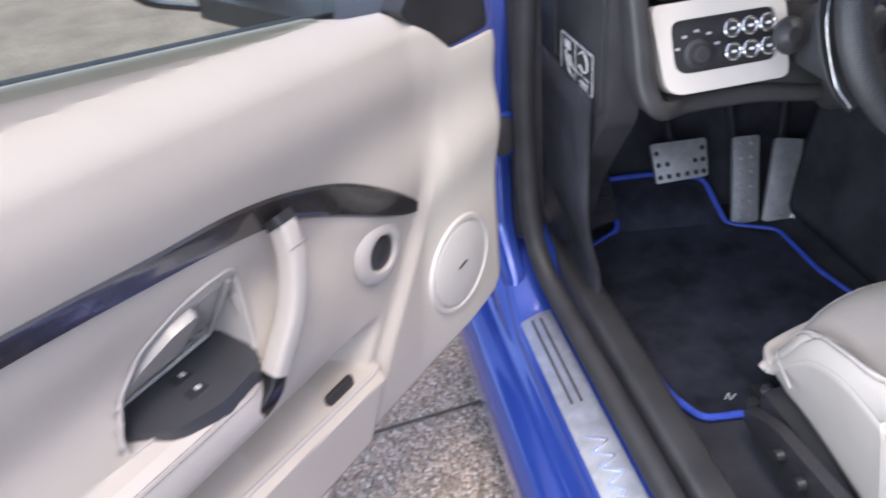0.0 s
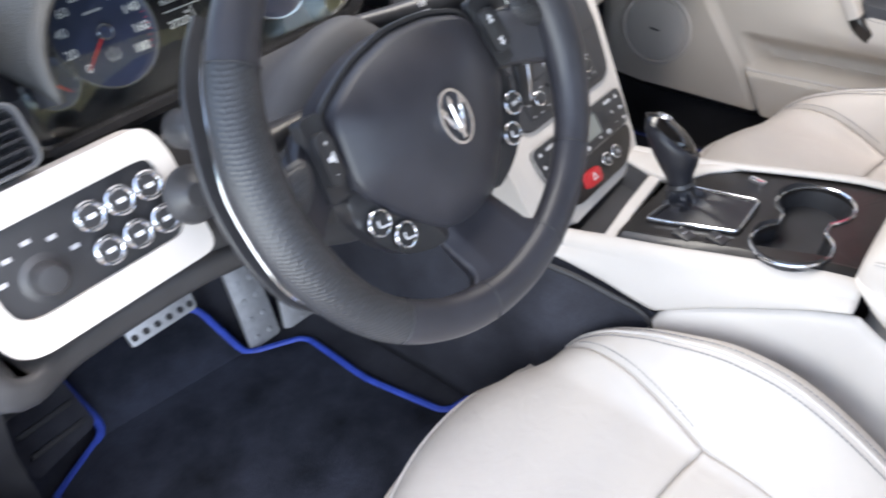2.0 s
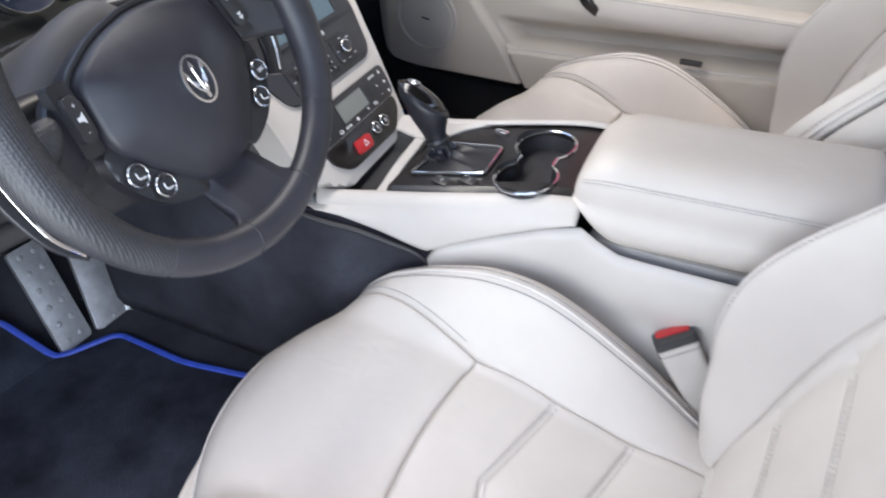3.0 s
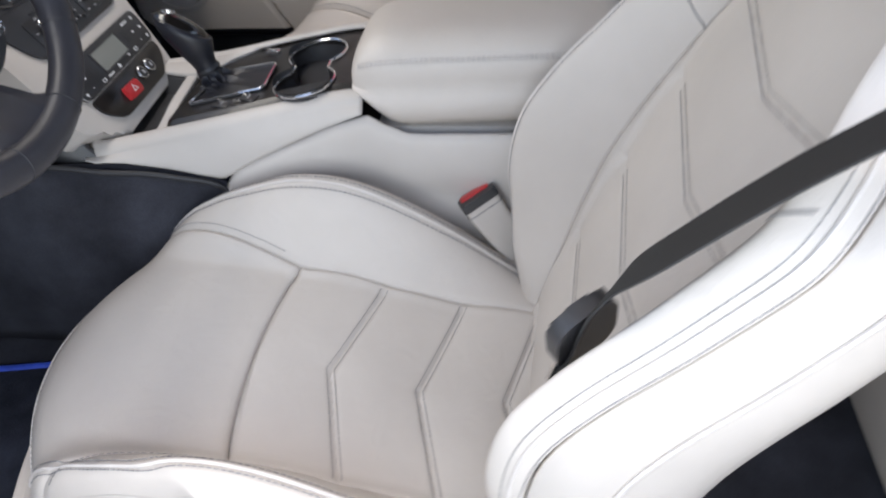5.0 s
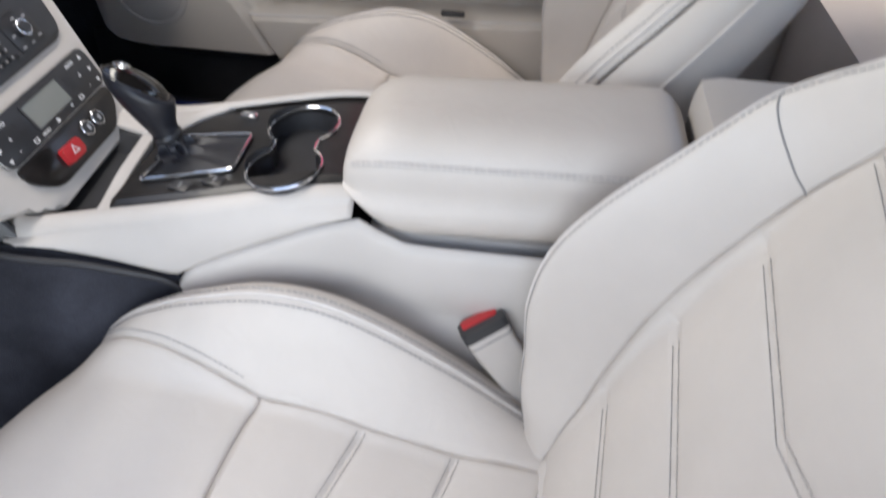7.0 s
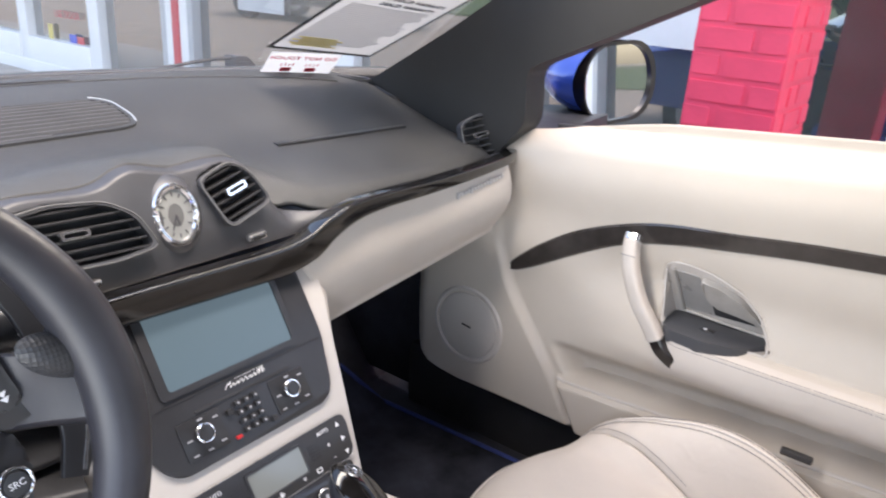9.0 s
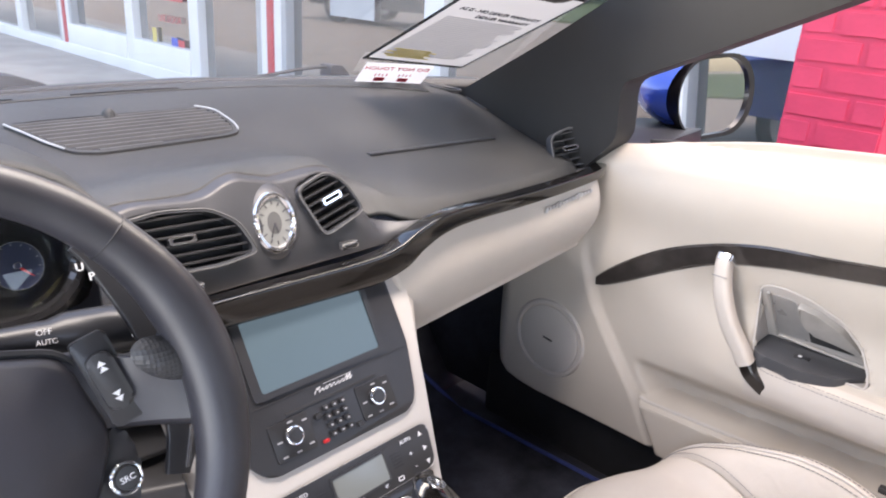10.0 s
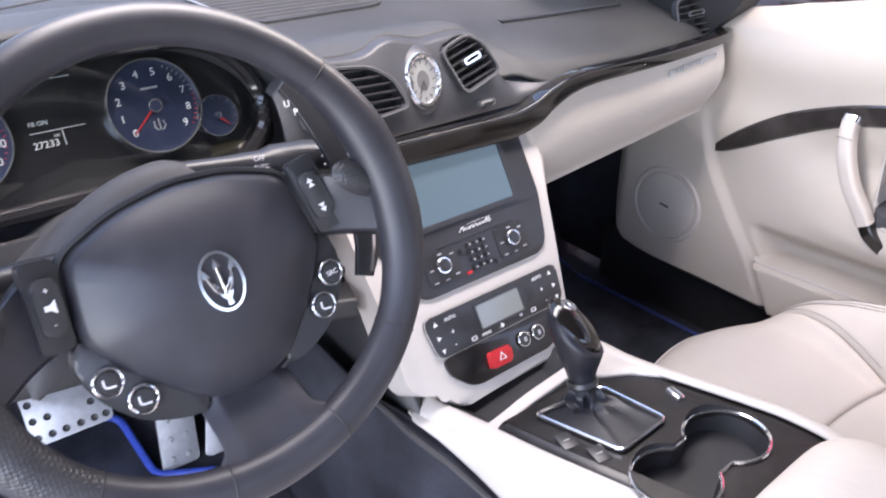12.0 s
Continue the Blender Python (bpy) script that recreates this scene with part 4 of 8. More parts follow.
def strip_on(top, bot, n=60, up=0.004, y0=0.2, y1=-0.8):
    """A proud inlay between two lines on the lining."""
    def f(u, v):
        y = y0 + (y1 - y0) * u
        t, b = top(y), bot(y)
        e = 4 * v * (1 - v)
        return lining(y, b + (t - b) * v, up * min(1, e * 2.2) - 0.002)
    return grid(f, span(0, 1, n), span(0, 1, 8))


ARCT = [(-0.80, 0.905), (-0.47, 0.881), (-0.28, 0.866), (-0.16, 0.852), (-0.07, 0.843), (0.003, 0.825), (0.09, 0.790), (0.15, 0.752), (0.19, 0.718), (0.203, 0.704)]
ARCB = [(-0.80, 0.873), (-0.47, 0.851), (-0.28, 0.834), (-0.16, 0.818), (-0.08, 0.805), (0.0, 0.783), (0.09, 0.740), (0.15, 0.706), (0.19, 0.686), (0.203, 0.684)]


def door(side):
    m = door_m(side)
    drv = side < 0
    ob = thing("door_1" if drv else "door_2", "cream leather lined blue car door swung wide open" if drv else "cream leather lined blue car door, shut", "car door", m @ Vector((0.72, 0.1, 0.42)), kind="structure")
    def topz(y):
        return lerp_table(y, TOPD) + (0.045 * min(1.0, max(0.0, (0.17 - y) / 0.55)) if drv else 0.016 * step(-y, -0.15, 0.05))
    def sealz(y):
        return belt(y) + (0.045 * min(1.0, max(0.0, (0.17 - y) / 0.55)) if drv else 0.0)
    def P(name, bm, mat, label="", parent=None, **k):
        return part(name, bm, mat, parent or ob, label, m=m, **k)
    def surf(u, v):
        y = 0.42 - 1.25 * u
        t, b = topz(y), lerp_table(y, BOTD)
        p = lining(y, min(b + (t - b) * v, lerp_table(y, TOPD)))
        p.z = b + (t - b) * v
        return p
    us = [0.0, 0.002, 0.005, 0.01] + span(0.015, 0.34, 110) + span(0.345, 1, 110)
    # the release lever lies in a recess that slopes outwards and ends on the switch pod
    rel = soften([(-0.070, 0.769), (-0.084, 0.779), (-0.110, 0.780), (-0.145, 0.774), (-0.190, 0.755), (-0.226, 0.722), (-0.245, 0.688), (-0.247, 0.670), (-0.084, 0.670)], 0.008)
    lin = grid(surf, us, span(0, 1, 170))
    bmesh.ops.delete(lin, geom=[f for f in lin.faces if in_poly(f.calc_center_median().y, f.calc_center_median().z, rel)], context='FACES')
    P("door_lining", lin, CREAM, "cream leather door lining", solid=0.006, back=(1, 0, 0))
    # shell behind the lining
    n = 60
    def skin(u, v):
        y = 0.425 - 1.26 * u
        t, b = topz(y) - 0.03, lerp_table(y, BOTD) - 0.10
        z = b + (t - b) * v
        return (XD + 0.075 + 0.055 * math.sin(math.pi * min(1, max(0, (z - 0.25) / 0.75))) - 0.03 * step(z, 0.85, 1.0), y, z)
    P("door_skin", grid(skin, span(0, 1, 40), span(0, 1, 20)), BLUE, "blue painted outer skin", solid=0.004, back=(-1, 0, 0))
    def rim(u, v):
        q = u * 3
        if q < 1:
            y, z = 0.422 - 0.0 * v, lerp_table(0.42, BOTD) - 0.1 + (0.8 - lerp_table(0.42, BOTD) + 0.1) * q
        elif q < 2:
            y = 0.42 - 1.25 * (q - 1)
            z = topz(y) - 0.07
        else:
            y, z = -0.83, belt(-0.83) - (q - 2) * 0.6
        return (XD - 0.006 + 0.065 * v, y, z - 0.03 * v * v)
    if drv:
        P("door_edge", grid(rim, span(0, 1, 90), span(0, 1, 3)), BLUE, "blue painted door edge", solid=0.003, back=(0, -1, -0.3))
    def under(u, v):
        y = 0.42 - 1.25 * u
        b = lerp_table(y, BOTD)
        return (XD - door_d(y, b + 0.002) + (0.13 + 0.01) * v, y, b + 0.001 - 0.10 * v)
    P("door_underside", grid(under, span(0, 1, 60), span(0, 1, 5)), BLUE if drv else BLACKP, "painted lower door edge", solid=0.003, back=(0.5, 0, 1))
    # window line
    P("belt_seal", sweep([(XD + 0.040, y, sealz(y) - 0.004) for y in span(0.17, -0.83, 24)], soften([(-0.008, -0.02), (0.012, -0.02), (0.012, 0.004), (-0.006, 0.004)], 0.003)), RUBBER, "black window seal")
    tri = [(0.222, 0.937), (0.262, 0.903), (0.297, 0.868), (0.41, 0.862), (0.395, 0.965), (0.325, 1.0), (0.285, 0.985)]
    to = Matrix(((0, 0, 1, XD - 0.022), (1, 0, 0, 0), (0, 1, 0, 0), (0, 0, 0, 1)))
    if drv:
        P("mirror_sail", prism(soften(tri, 0.012), 0.0, 0.03, to, 0.0), BLACKP, "black mirror mounting panel")
        def pane(u, v):
            y = 0.165 - 0.985 * u
            z = sealz(y) - 0.01 + (0.36 * v) * (1 - 0.35 * (1 - min(1, (0.165 - y) / 0.35)))
            return (XD + 0.018 - 0.10 * v * v * 0.9, y, z)
        g = P("window_pane", grid(pane, span(0, 1, 12), span(0, 1, 8)), TINT, "raised tinted door glass")
        g.visible_shadow = False
    # dark arched inlay
    P("arched_inlay", strip_on(lambda y: smooth_table(y, ARCT), lambda y: smooth_table(y, ARCB), 80, 0.006, 0.203, -0.80), INLAY, "dark satin curved inlay")
    # speaker cover
    spm = Matrix(((0, 0, -1, XD - door_d(0.285, 0.545) + 0.002), (1, 0, 0, 0.285), (0, 1, 0, 0.545), (0, 0, 0, 1))) @ Matrix.Rotation(radians(0), 4, 'Z')
    sp = P("speaker_cover", lathe([(0, 0.007), (0.058, 0.0065), (0.0655, 0.005), (0.067, 0.002), (0.070, 0.002), (0.072, 0.006), (0.077, 0.006), (0.082, 0.0)], spm, 48), CREAMP, "round cream speaker cover")
    part("speaker_slot", box((0, 0, 0.0075), (0.021, 0.0035, 0.0015), 0.0, spm @ Matrix.Rotation(radians(8), 4, 'Z')), BLACKP, sp, "small dark slot", m=m)
    if drv:
        tm = Matrix(((0, 0, -1, XD - door_d(0.126, 0.668) + 0.001), (1, 0, 0, 0.126), (0, 1, 0, 0.668), (0, 0, 0, 1)))
        tw = P("tweeter_ring", lathe([(0.024, 0.004), (0.026, 0.010), (0.032, 0.011), (0.042, 0.006), (0.046, 0.0)], tm, 36), CREAMP, "cream tweeter surround")
        part("tweeter_mesh", lathe([(0, 0.008), (0.02, 0.007), (0.0255, 0.003)], tm, 28), BLACKP, tw, "dark tweeter mesh", m=m)
    # pull handle
    def bar(y, z, up):
        return Vector((XD - 0.016 - up, y, z))
    hp = spline([bar(-0.017, 0.808, 0.006), bar(-0.018, 0.793, 0.016), bar(-0.028, 0.757, 0.026), bar(-0.049, 0.712, 0.030), bar(-0.074, 0.676, 0.028), bar(-0.086, 0.656, 0.026)], 6)
    h = P("pull_handle", sweep(hp, soften([(-0.012, -0.014), (0.012, -0.014), (0.012, 0.014), (-0.012, 0.014)], 0.008), False, (1, 0, 0)), IVORY, "cream leather pull handle")
    part("chrome_cap", sweep(hp[:5], soften([(-0.013, -0.015), (0.013, -0.015), (0.013, 0.015), (-0.013, 0.015)], 0.006), False, (1, 0, 0)), BLACKS if drv else CHROME, h, "dark end cap" if drv else "polished metal end cap", m=m)
    part("handle_wedge", sweep(spline([bar(-0.086, 0.656, 0.022), bar(-0.097, 0.642, 0.024), bar(-0.114, 0.628, 0.020), bar(-0.131, 0.615, 0.010)], 4), soften([(-0.011, -0.014), (0.011, -0.014), (0.011, 0.014), (-0.011, 0.014)], 0.006), False, (1, 0, 0)), PIANO, h, "glossy black lower mount", m=m)
    part("handle_seam", tube([hp[8] + Vector((-0.0145, a, 0)) for a in (-0.012, 0.012)], 0.0008, 5), THREAD, h, m=m)
    # release handle in its dished surround
    tilt_ = Matrix(((0, -0.4886, -0.8725, 0.684), (1, 0, 0, 0), (0, 0.8725, -0.4886, 0.771), (0, 0, 0, 1)))

    def on_slope(pts, r_=0.004):
        return soften([(a, (b - 0.771) / 0.8725) for a, b in pts], r_)

    def wall(u, v):
        i = u * len(rel)
        a, b = rel[int(i) % len(rel)], rel[(int(i) + 1) % len(rel)]
        q = (a[0] + (b[0] - a[0]) * (i - int(i)), a[1] + (b[1] - a[1]) * (i - int(i)))
        return lining(q[0], q[1], 0.001).lerp(tilt_ @ Vector((q[0], (q[1] - 0.771) / 0.8725, 0.0)), v)
    r = P("release_recess", grid(wall, span(0, 1, len(rel)), span(0, 1, 3)), CREAMP, "cream recess round the release lever")
    part("recess_edge", tube([lining(a, b, 0.0) for a, b in rel], 0.0020, 7, True), CREAMP, r, "rounded cream edge of the recess", m=m)
    part("recess_floor", prism([(a, (b - 0.771) / 0.8725) for a, b in rel], -0.003, 0.0005, tilt_), CREAMP, r, "sloping cream floor of the recess", m=m)
    part("finger_hollow", prism(on_slope([(-0.088, 0.765), (-0.124, 0.764), (-0.134, 0.736), (-0.147, 0.718), (-0.186, 0.7155), (-0.215, 0.712), (-0.216, 0.694), (-0.101, 0.690)]), 0.0, 0.0022, tilt_), DISHM, r, "dark metallic finger hollow", m=m)
    # flat black plate stands for the shadow below the lever
    part("hollow_shadow", prism(on_slope([(-0.146, 0.713), (-0.186, 0.710), (-0.213, 0.707), (-0.213, 0.697), (-0.150, 0.694)], 0.003), 0.002, 0.0034, tilt_), BLACKP, r, "black plate painted as the shadow under the lever", m=m)
    part("release_lever", prism(on_slope([(-0.129, 0.766), (-0.160, 0.761), (-0.196, 0.742), (-0.223, 0.715), (-0.229, 0.704), (-0.214, 0.711), (-0.186, 0.716), (-0.150, 0.719), (-0.138, 0.736)], 0.006), 0.001, 0.013, tilt_, 0.005, 3), LEVERM, r, "satin metal release lever", m=m)
    part("release_rail", tube([tilt_ @ Vector((a, (b - 0.771) / 0.8725, 0.004)) for a, b in ((-0.084, 0.768), (-0.099, 0.687), (-0.150, 0.684), (-0.232, 0.680))], 0.0028, 8), LEVERM, r, "bright rail under the lever", m=m)
    # switch pod
    pod = soften([(0.747, -0.094), (0.720, -0.077), (0.690, -0.072), (0.652, -0.098), (0.644, -0.155), (0.658, -0.206), (0.704, -0.244), (0.747, -0.252)], 0.012)
    pd = P("switch_pod", prism(pod, 0.650, 0.6770, None, 0.003), CENTREM, "black window switch pod")
    for xx, yy in ((0.711, -0.155), (0.682, -0.159)) if drv else ((0.691, -0.151),):
        part("window_switch", box((xx, yy, 0.6765), (0.014, 0.022, 0.004), 0.0015), BLACKP, pd, m=m)
        part("switch_mark", box((xx, yy + 0.003, 0.6790), (0.006, 0.005, 0.0008), 0.0), WHITEINK, pd, m=m)
    # armrest pad and stitches
    def pad(u, v):
        y = -0.088 - 0.72 * u
        z = 0.600 + 0.064 * v
        return lining(y, z, 0.003 + 0.004 * math.sin(math.pi * v) * step(u, -0.001, 0.03))
    P("armrest", grid(pad, span(0, 1, 60), span(0, 1, 10)), IVORY, "stitched ivory leather armrest")
    P("armrest_stitching", join(*[dashes([pad(u, v) + Vector((-0.0012, 0, 0)) for u in span(0.01, 1, 60)]) for v in (0.93, 0.85)]), THREAD, "grey double stitching")
    # pocket lip and opening
    P("pocket_lip", tube([lining(y, 0.505 - 0.055 * (y - 0.084), 0.001) for y in span(0.084, -0.80, 60)], 0.0035, 8), CREAMP, "cream map pocket lip")
    if not drv:
        P("lock_slot", box((XD - 0.05, -0.325, 0.552), (0.012, 0.045, 0.010), 0.003), BLACKP, "small black slot")
    else:
        # solid black block imitates the shaded inside of the pocket
        P("pocket_shade", box((XD - 0.016, 0.015, 0.517), (0.01, 0.05, 0.020), 0.005), BLACKP, "black block set in for the shade inside the pocket")
    # outside mirror
    mc = Vector((1.01, 0.25, 1.0))
    hs = part("mirror_housing", grid(lambda u, v: mc + Vector((0.112 * math.cos(2 * math.pi * u) * math.sin(math.pi * (0.5 + 0.5 * v)) ** 0.7, -0.04 + 0.155 * v ** 0.9 - 0.034 * math.cos(2 * math.pi * u) * (1 - v) ** 0.5, 0.080 * math.sin(2 * math.pi * u) * math.sin(math.pi * (0.5 + 0.5 * v)) ** 0.7)), span(0, 1, 32), span(0, 1, 12)), BLUE, ob, "blue painted mirror housing", m=m)
    gm = frame_at(mc + Vector((0.004, -0.047, -0.004)), (1, -0.30, 0.06), (-0.30, -1, 0.08))
    part("mirror_bezel", hoop(rounded(0.216, 0.163, 0.075, 6, 0.006, 0.0), rounded(0.198, 0.148, 0.069, 6), -0.05, 0.006, gm), PIANO, hs, "black mirror bezel", m=m)
    part("mirror_glass", prism(rounded(0.198, 0.148, 0.069, 6), -0.004, 0.0, gm), MIRROR, hs, "reflecting mirror glass", m=m)
    part("mirror_foot", prism(soften([(0.70, 0.17), (1.0, 0.20), (1.0, 0.33), (0.70, 0.36)], 0.02), 0.905, 0.935, None, 0.006), BLACKP, hs, "black mirror foot", m=m)
    return ob


door(-1)
door(1)

# ---- dashboard ----
dash = thing("dashboard", "dark grey moulded dashboard with cream panels and gloss strip", "dashboard", (XC, 0.4, 0.70))
PADZ = [(0.20, 0.885), (0.225, 0.902), (0.26, 0.912), (0.367, 0.937), (0.475, 0.970), (0.55, 0.990), (0.65, 1.000), (0.80, 0.994)]
FRONT = [(-0.74, 0.30), (-0.66, 0.240), (-0.605, 0.235), (-0.580, 0.37), (-0.40, 0.375), (-0.200, 0.37), (-0.172, 0.285), (-0.05, 0.276), (0.10, 0.276), (0.15, 0.272), (0.22, 0.235), (0.40, 0.215), (0.56, 0.222), (0.66, 0.255), (0.74, 0.31)]
LIP = [(-0.185, 0.945), (-0.165, 0.966), (-0.140, 0.975), (-0.100, 0.973), (-0.075, 0.971), (-0.056, 0.974), (-0.040, 0.982), (-0.022, 0.986), (0.0, 0.981), (0.026, 0.975), (0.050, 0.976), (0.078, 0.9775), (0.104, 0.9745), (0.118, 0.967), (0.132, 0.950), (0.145, 0.930), (0.156, 0.912), (0.168, 0.897), (0.19, 0.892), (0.235, 0.890)]
RISE = [(-0.74, 0.0), (-0.25, 0.0), (-0.20, 0.020), (-0.165, 0.048), (-0.12, 0.056), (0.09, 0.056), (0.125, 0.046), (0.16, 0.022), (0.20, 0.008), (0.26, 0.0), (0.74, 0.0)]


def pad_z(x, y):
    yf = smooth_table(x, FRONT)
    z = smooth_table(y, PADZ)
    mid = step(x, -0.20, -0.16) * (1 - step(x, 0.15, 0.19))
    z += smooth_table(x, RISE) * (1 - step(y, yf + 0.01, yf + 0.17))
    z += mid * (smooth_table(x, LIP) - 0.975 - (smooth_table(x, RISE) - 0.056)) * (1 - step(y, yf, yf + 0.06))
    z -= 0.045 * step(abs(x), 0.52, 0.76) ** 2
    edge = y - yf
    if edge < 0.03:
        z -= 22 * (0.03 - edge) ** 2 * (1 - mid)
    return z


def pad(u, v):
    x = -0.745 + 1.49 * u
    yf, yb = smooth_table(x, FRONT), 0.79 - 0.47 * x * x
    y = yf + (yb - yf) * (v ** 1.35)
    return (x, y, pad_z(x, y))


part("top_pad", grid(pad, span(0, 1, 150), span(0, 1, 60)), DASHM, dash, "dark grey grained dashboard top", solid=0.012, back=(0, 0, -1))
# rear edge seam and demister slits
part("pad_seam", tube([(x, 0.68 - 0.47 * x * x, pad_z(x, 0.68 - 0.47 * x * x) + 0.0005) for x in span(-0.6, 0.55, 50)], 0.0016, 5), DASHM, dash, "moulded seam line")
for a, b in ((-0.28, -0.10), (-0.02, 0.14)):
    part("demister_slit", sweep([(x, 0.70 - 0.47 * x * x, pad_z(x, 0.70) + 0.001) for x in span(a, b, 8)], [(-0.003, -0.001), (0.003, -0.001), (0.003, 0.001), (-0.003, 0.001)]), BLACKP, dash, "thin demister slit")
part("demister_slot", join(*[tube([(0.640 + 0.006 * k, y, pad_z(0.640 + 0.006 * k, y) + 0.002) for y in span(0.465, 0.520, 6)], 0.0016, 6) for k in range(5)]), RUBBER, dash, "small oval demister grille")
part("demister_rim", tube([(0.652 + a, 0.4925 + b, pad_z(0.652 + a, 0.4925 + b) + 0.0015) for a, b in rounded(0.040, 0.070, 0.019)], 0.0022, 6, True), BLACKS, dash, "thin rim of the demister grille")
part("airbag_slot", sweep([(x, lerp_table(x, [(0.268, 0.380), (0.535, 0.366)]), pad_z(x, lerp_table(x, [(0.268, 0.380), (0.535, 0.366)])) + 0.0008) for x in span(0.268, 0.535, 14)], soften([(-0.006, -0.002), (0.006, -0.002), (0.006, 0.0015), (-0.006, 0.0015)], 0.001)), BLACKP, dash, "long ribbed slot in the dashboard top")
# grille on the top
GR = [(-0.155, 0.566), (-0.114, 0.570), (0.098, 0.566), (0.118, 0.544), (0.122, 0.500), (0.116, 0.477), (0.096, 0.471), (-0.080, 0.468), (-0.108, 0.477), (-0.128, 0.505), (-0.145, 0.541)]
gs = soften(GR, 0.010, 4)
gc = (-0.012, 0.520)


def on_pad(p, up):
    return (p[0], p[1], pad_z(p[0], p[1]) + up)


gin = [(gc[0] + (a - gc[0]) * 0.955, gc[1] + (b - gc[1]) * 0.90) for a, b in gs]
gmesh = hoop(gs, gin, 0.0, 0.0035)
for v in gmesh.verts:
    v.co.z += pad_z(v.co.x, v.co.y)
grille = part("speaker_grille", gmesh, DASHM, dash, "slatted speaker grille with pale rim")
part("grille_rim", tube([on_pad(p, 0.004) for p in gs[12:27]], 0.0014, 5), GREYP, grille, "pale rim along part of the outline")
part("grille_rim", tube([on_pad(p, 0.004) for p in gs[44:] + gs[:2]], 0.0014, 5), GREYP, grille, "pale rim along part of the outline")
pit = grid(lambda u, v: on_pad((-0.150 + 0.262 * u, 0.474 + 0.092 * v), 0.0012), span(0, 1, 50), span(0, 1, 24))
bmesh.ops.delete(pit, geom=[f for f in pit.faces if not in_poly(f.calc_center_median().x, f.calc_center_median().y, gin)], context='FACES')
part("grille_pit", pit, RUBBER, grille, "black hollow under the slats")




for i in range(11):
    yl = 0.4745 + 0.0092 * i
    xs = [x for x in span(-0.16, 0.13, 120) if in_poly(x, yl, gin)]
    if len(xs) > 6:
        part("grille_slat", sweep([on_pad((x, yl), 0.0026) for x in xs[::6] + xs[-1:]], [(-0.0026, -0.002), (0.0026, -0.002), (0.0018, 0.0016), (-0.0018, 0.0016)]), GRILLEM, grille)
part("light_sensor", lathe([(0.0, 0.014), (0.005, 0.0125), (0.0085, 0.008), (0.009, 0.003), (0.010, 0.0)], Matrix.Translation((-0.027, 0.560, pad_z(-0.027, 0.560))), 16), DASHM, dash, "small domed sensor")
# centre face with vents and clock


def face(u, v):
    x = -0.185 + 0.420 * u
    zt = smooth_table(x, LIP) + 0.002
    roll = 0.010 * (1 - step(v, 0.0, 0.10))
    back = 0.268 + (smooth_table(x, FRONT) - 0.268) * step(x, 0.15, 0.20)
    return (x, back - (back - 0.234) * v - 0.010 * math.sin(math.pi * v) + roll, zt - 0.5 * roll + (0.868 - zt) * v)


VENT_R = [(0.042, 0.958), (0.086, 0.972), (0.110, 0.958), (0.131, 0.921), (0.068, 0.902)]
VENT_L = [(-0.168, 0.905), (-0.158, 0.958), (-0.118, 0.962), (-0.066, 0.956), (-0.036, 0.938), (-0.020, 0.903), (-0.066, 0.899)]
cf = grid(face, span(0, 1, 190), [0.0, 0.01, 0.025, 0.045, 0.07] + span(0.09, 1, 50))
holes = []
for poly in (VENT_R, VENT_L):
    hx, hz = sum(p[0] for p in poly) / len(poly), sum(p[1] for p in poly) / len(poly)
    open_ = soften([(hx + (a - hx) * 0.97, hz + (b - hz) * 0.96) for a, b in poly], 0.011)
    holes += [f for f in cf.faces if in_poly(f.calc_center_median().x, f.calc_center_median().z, open_)]
bmesh.ops.delete(cf, geom=list(set(holes)), context='FACES')
part("centre_face", cf, CENTREM, dash, "smooth dark centre vent panel with a raised lip", solid=0.008, back=(0, 1, -0.2))


def vent(poly, cy, turn, thumb, nx=-0.05):
    """An air outlet in a rounded outline given in x and z, with slats at an angle."""
    cx, cz = sum(p[0] for p in poly) / len(poly), sum(p[1] for p in poly) / len(poly)
    fm = frame_at((cx, cy, cz), (1, 0.0, 0), (nx, -0.93, 0.36)) @ Matrix.Rotation(turn, 4, 'Z')
    ct, st_ = math.cos(turn), math.sin(turn)
    loc = [((x - cx) * ct + (z - cz) / 0.93 * st_, -(x - cx) * st_ + (z - cz) / 0.93 * ct) for x, z in poly]
    o = soften(loc, 0.012)
    inn = [(a * 0.93, b * 0.91) for a, b in o]
    v = part("air_vent", hoop(o, inn, -0.022, 0.0035, fm), CENTREM, dash, "black air vent with slats")
    # lighter bead paints the highlight along the vent's edge
    part("vent_rim", tube([fm @ Vector((a, b, 0.0035)) for a, b in o], 0.0011, 5, True), GRILLEM, v, "thin rim in lighter grey as an edge highlight")
    part("vent_duct", prism(inn, -0.022, -0.019, fm), RUBBER, v)
    lo, hi = min(b for a, b in inn), max(b for a, b in inn)
    k = 6
    for i in range(k):
        zz = lo + (hi - lo) * (i + 0.6) / k
        xs = [x for x in span(-0.09, 0.09, 120) if in_poly(x, zz, inn)]
        if len(xs) > 4:
            part("vent_slat", box(((xs[0] + xs[-1]) / 2, zz, -0.006), (xs[-1] - xs[0], 0.0026, 0.014), 0.0008, fm), BLACKS, v)
    part("vent_thumb", hoop(rounded(0.028, 0.009, 0.003, 3, thumb, 0.0), rounded(0.022, 0.004, 0.0015, 3, thumb, 0.0), -0.002, 0.005, fm), CHROME, v, "chrome framed vent slider")
    return v


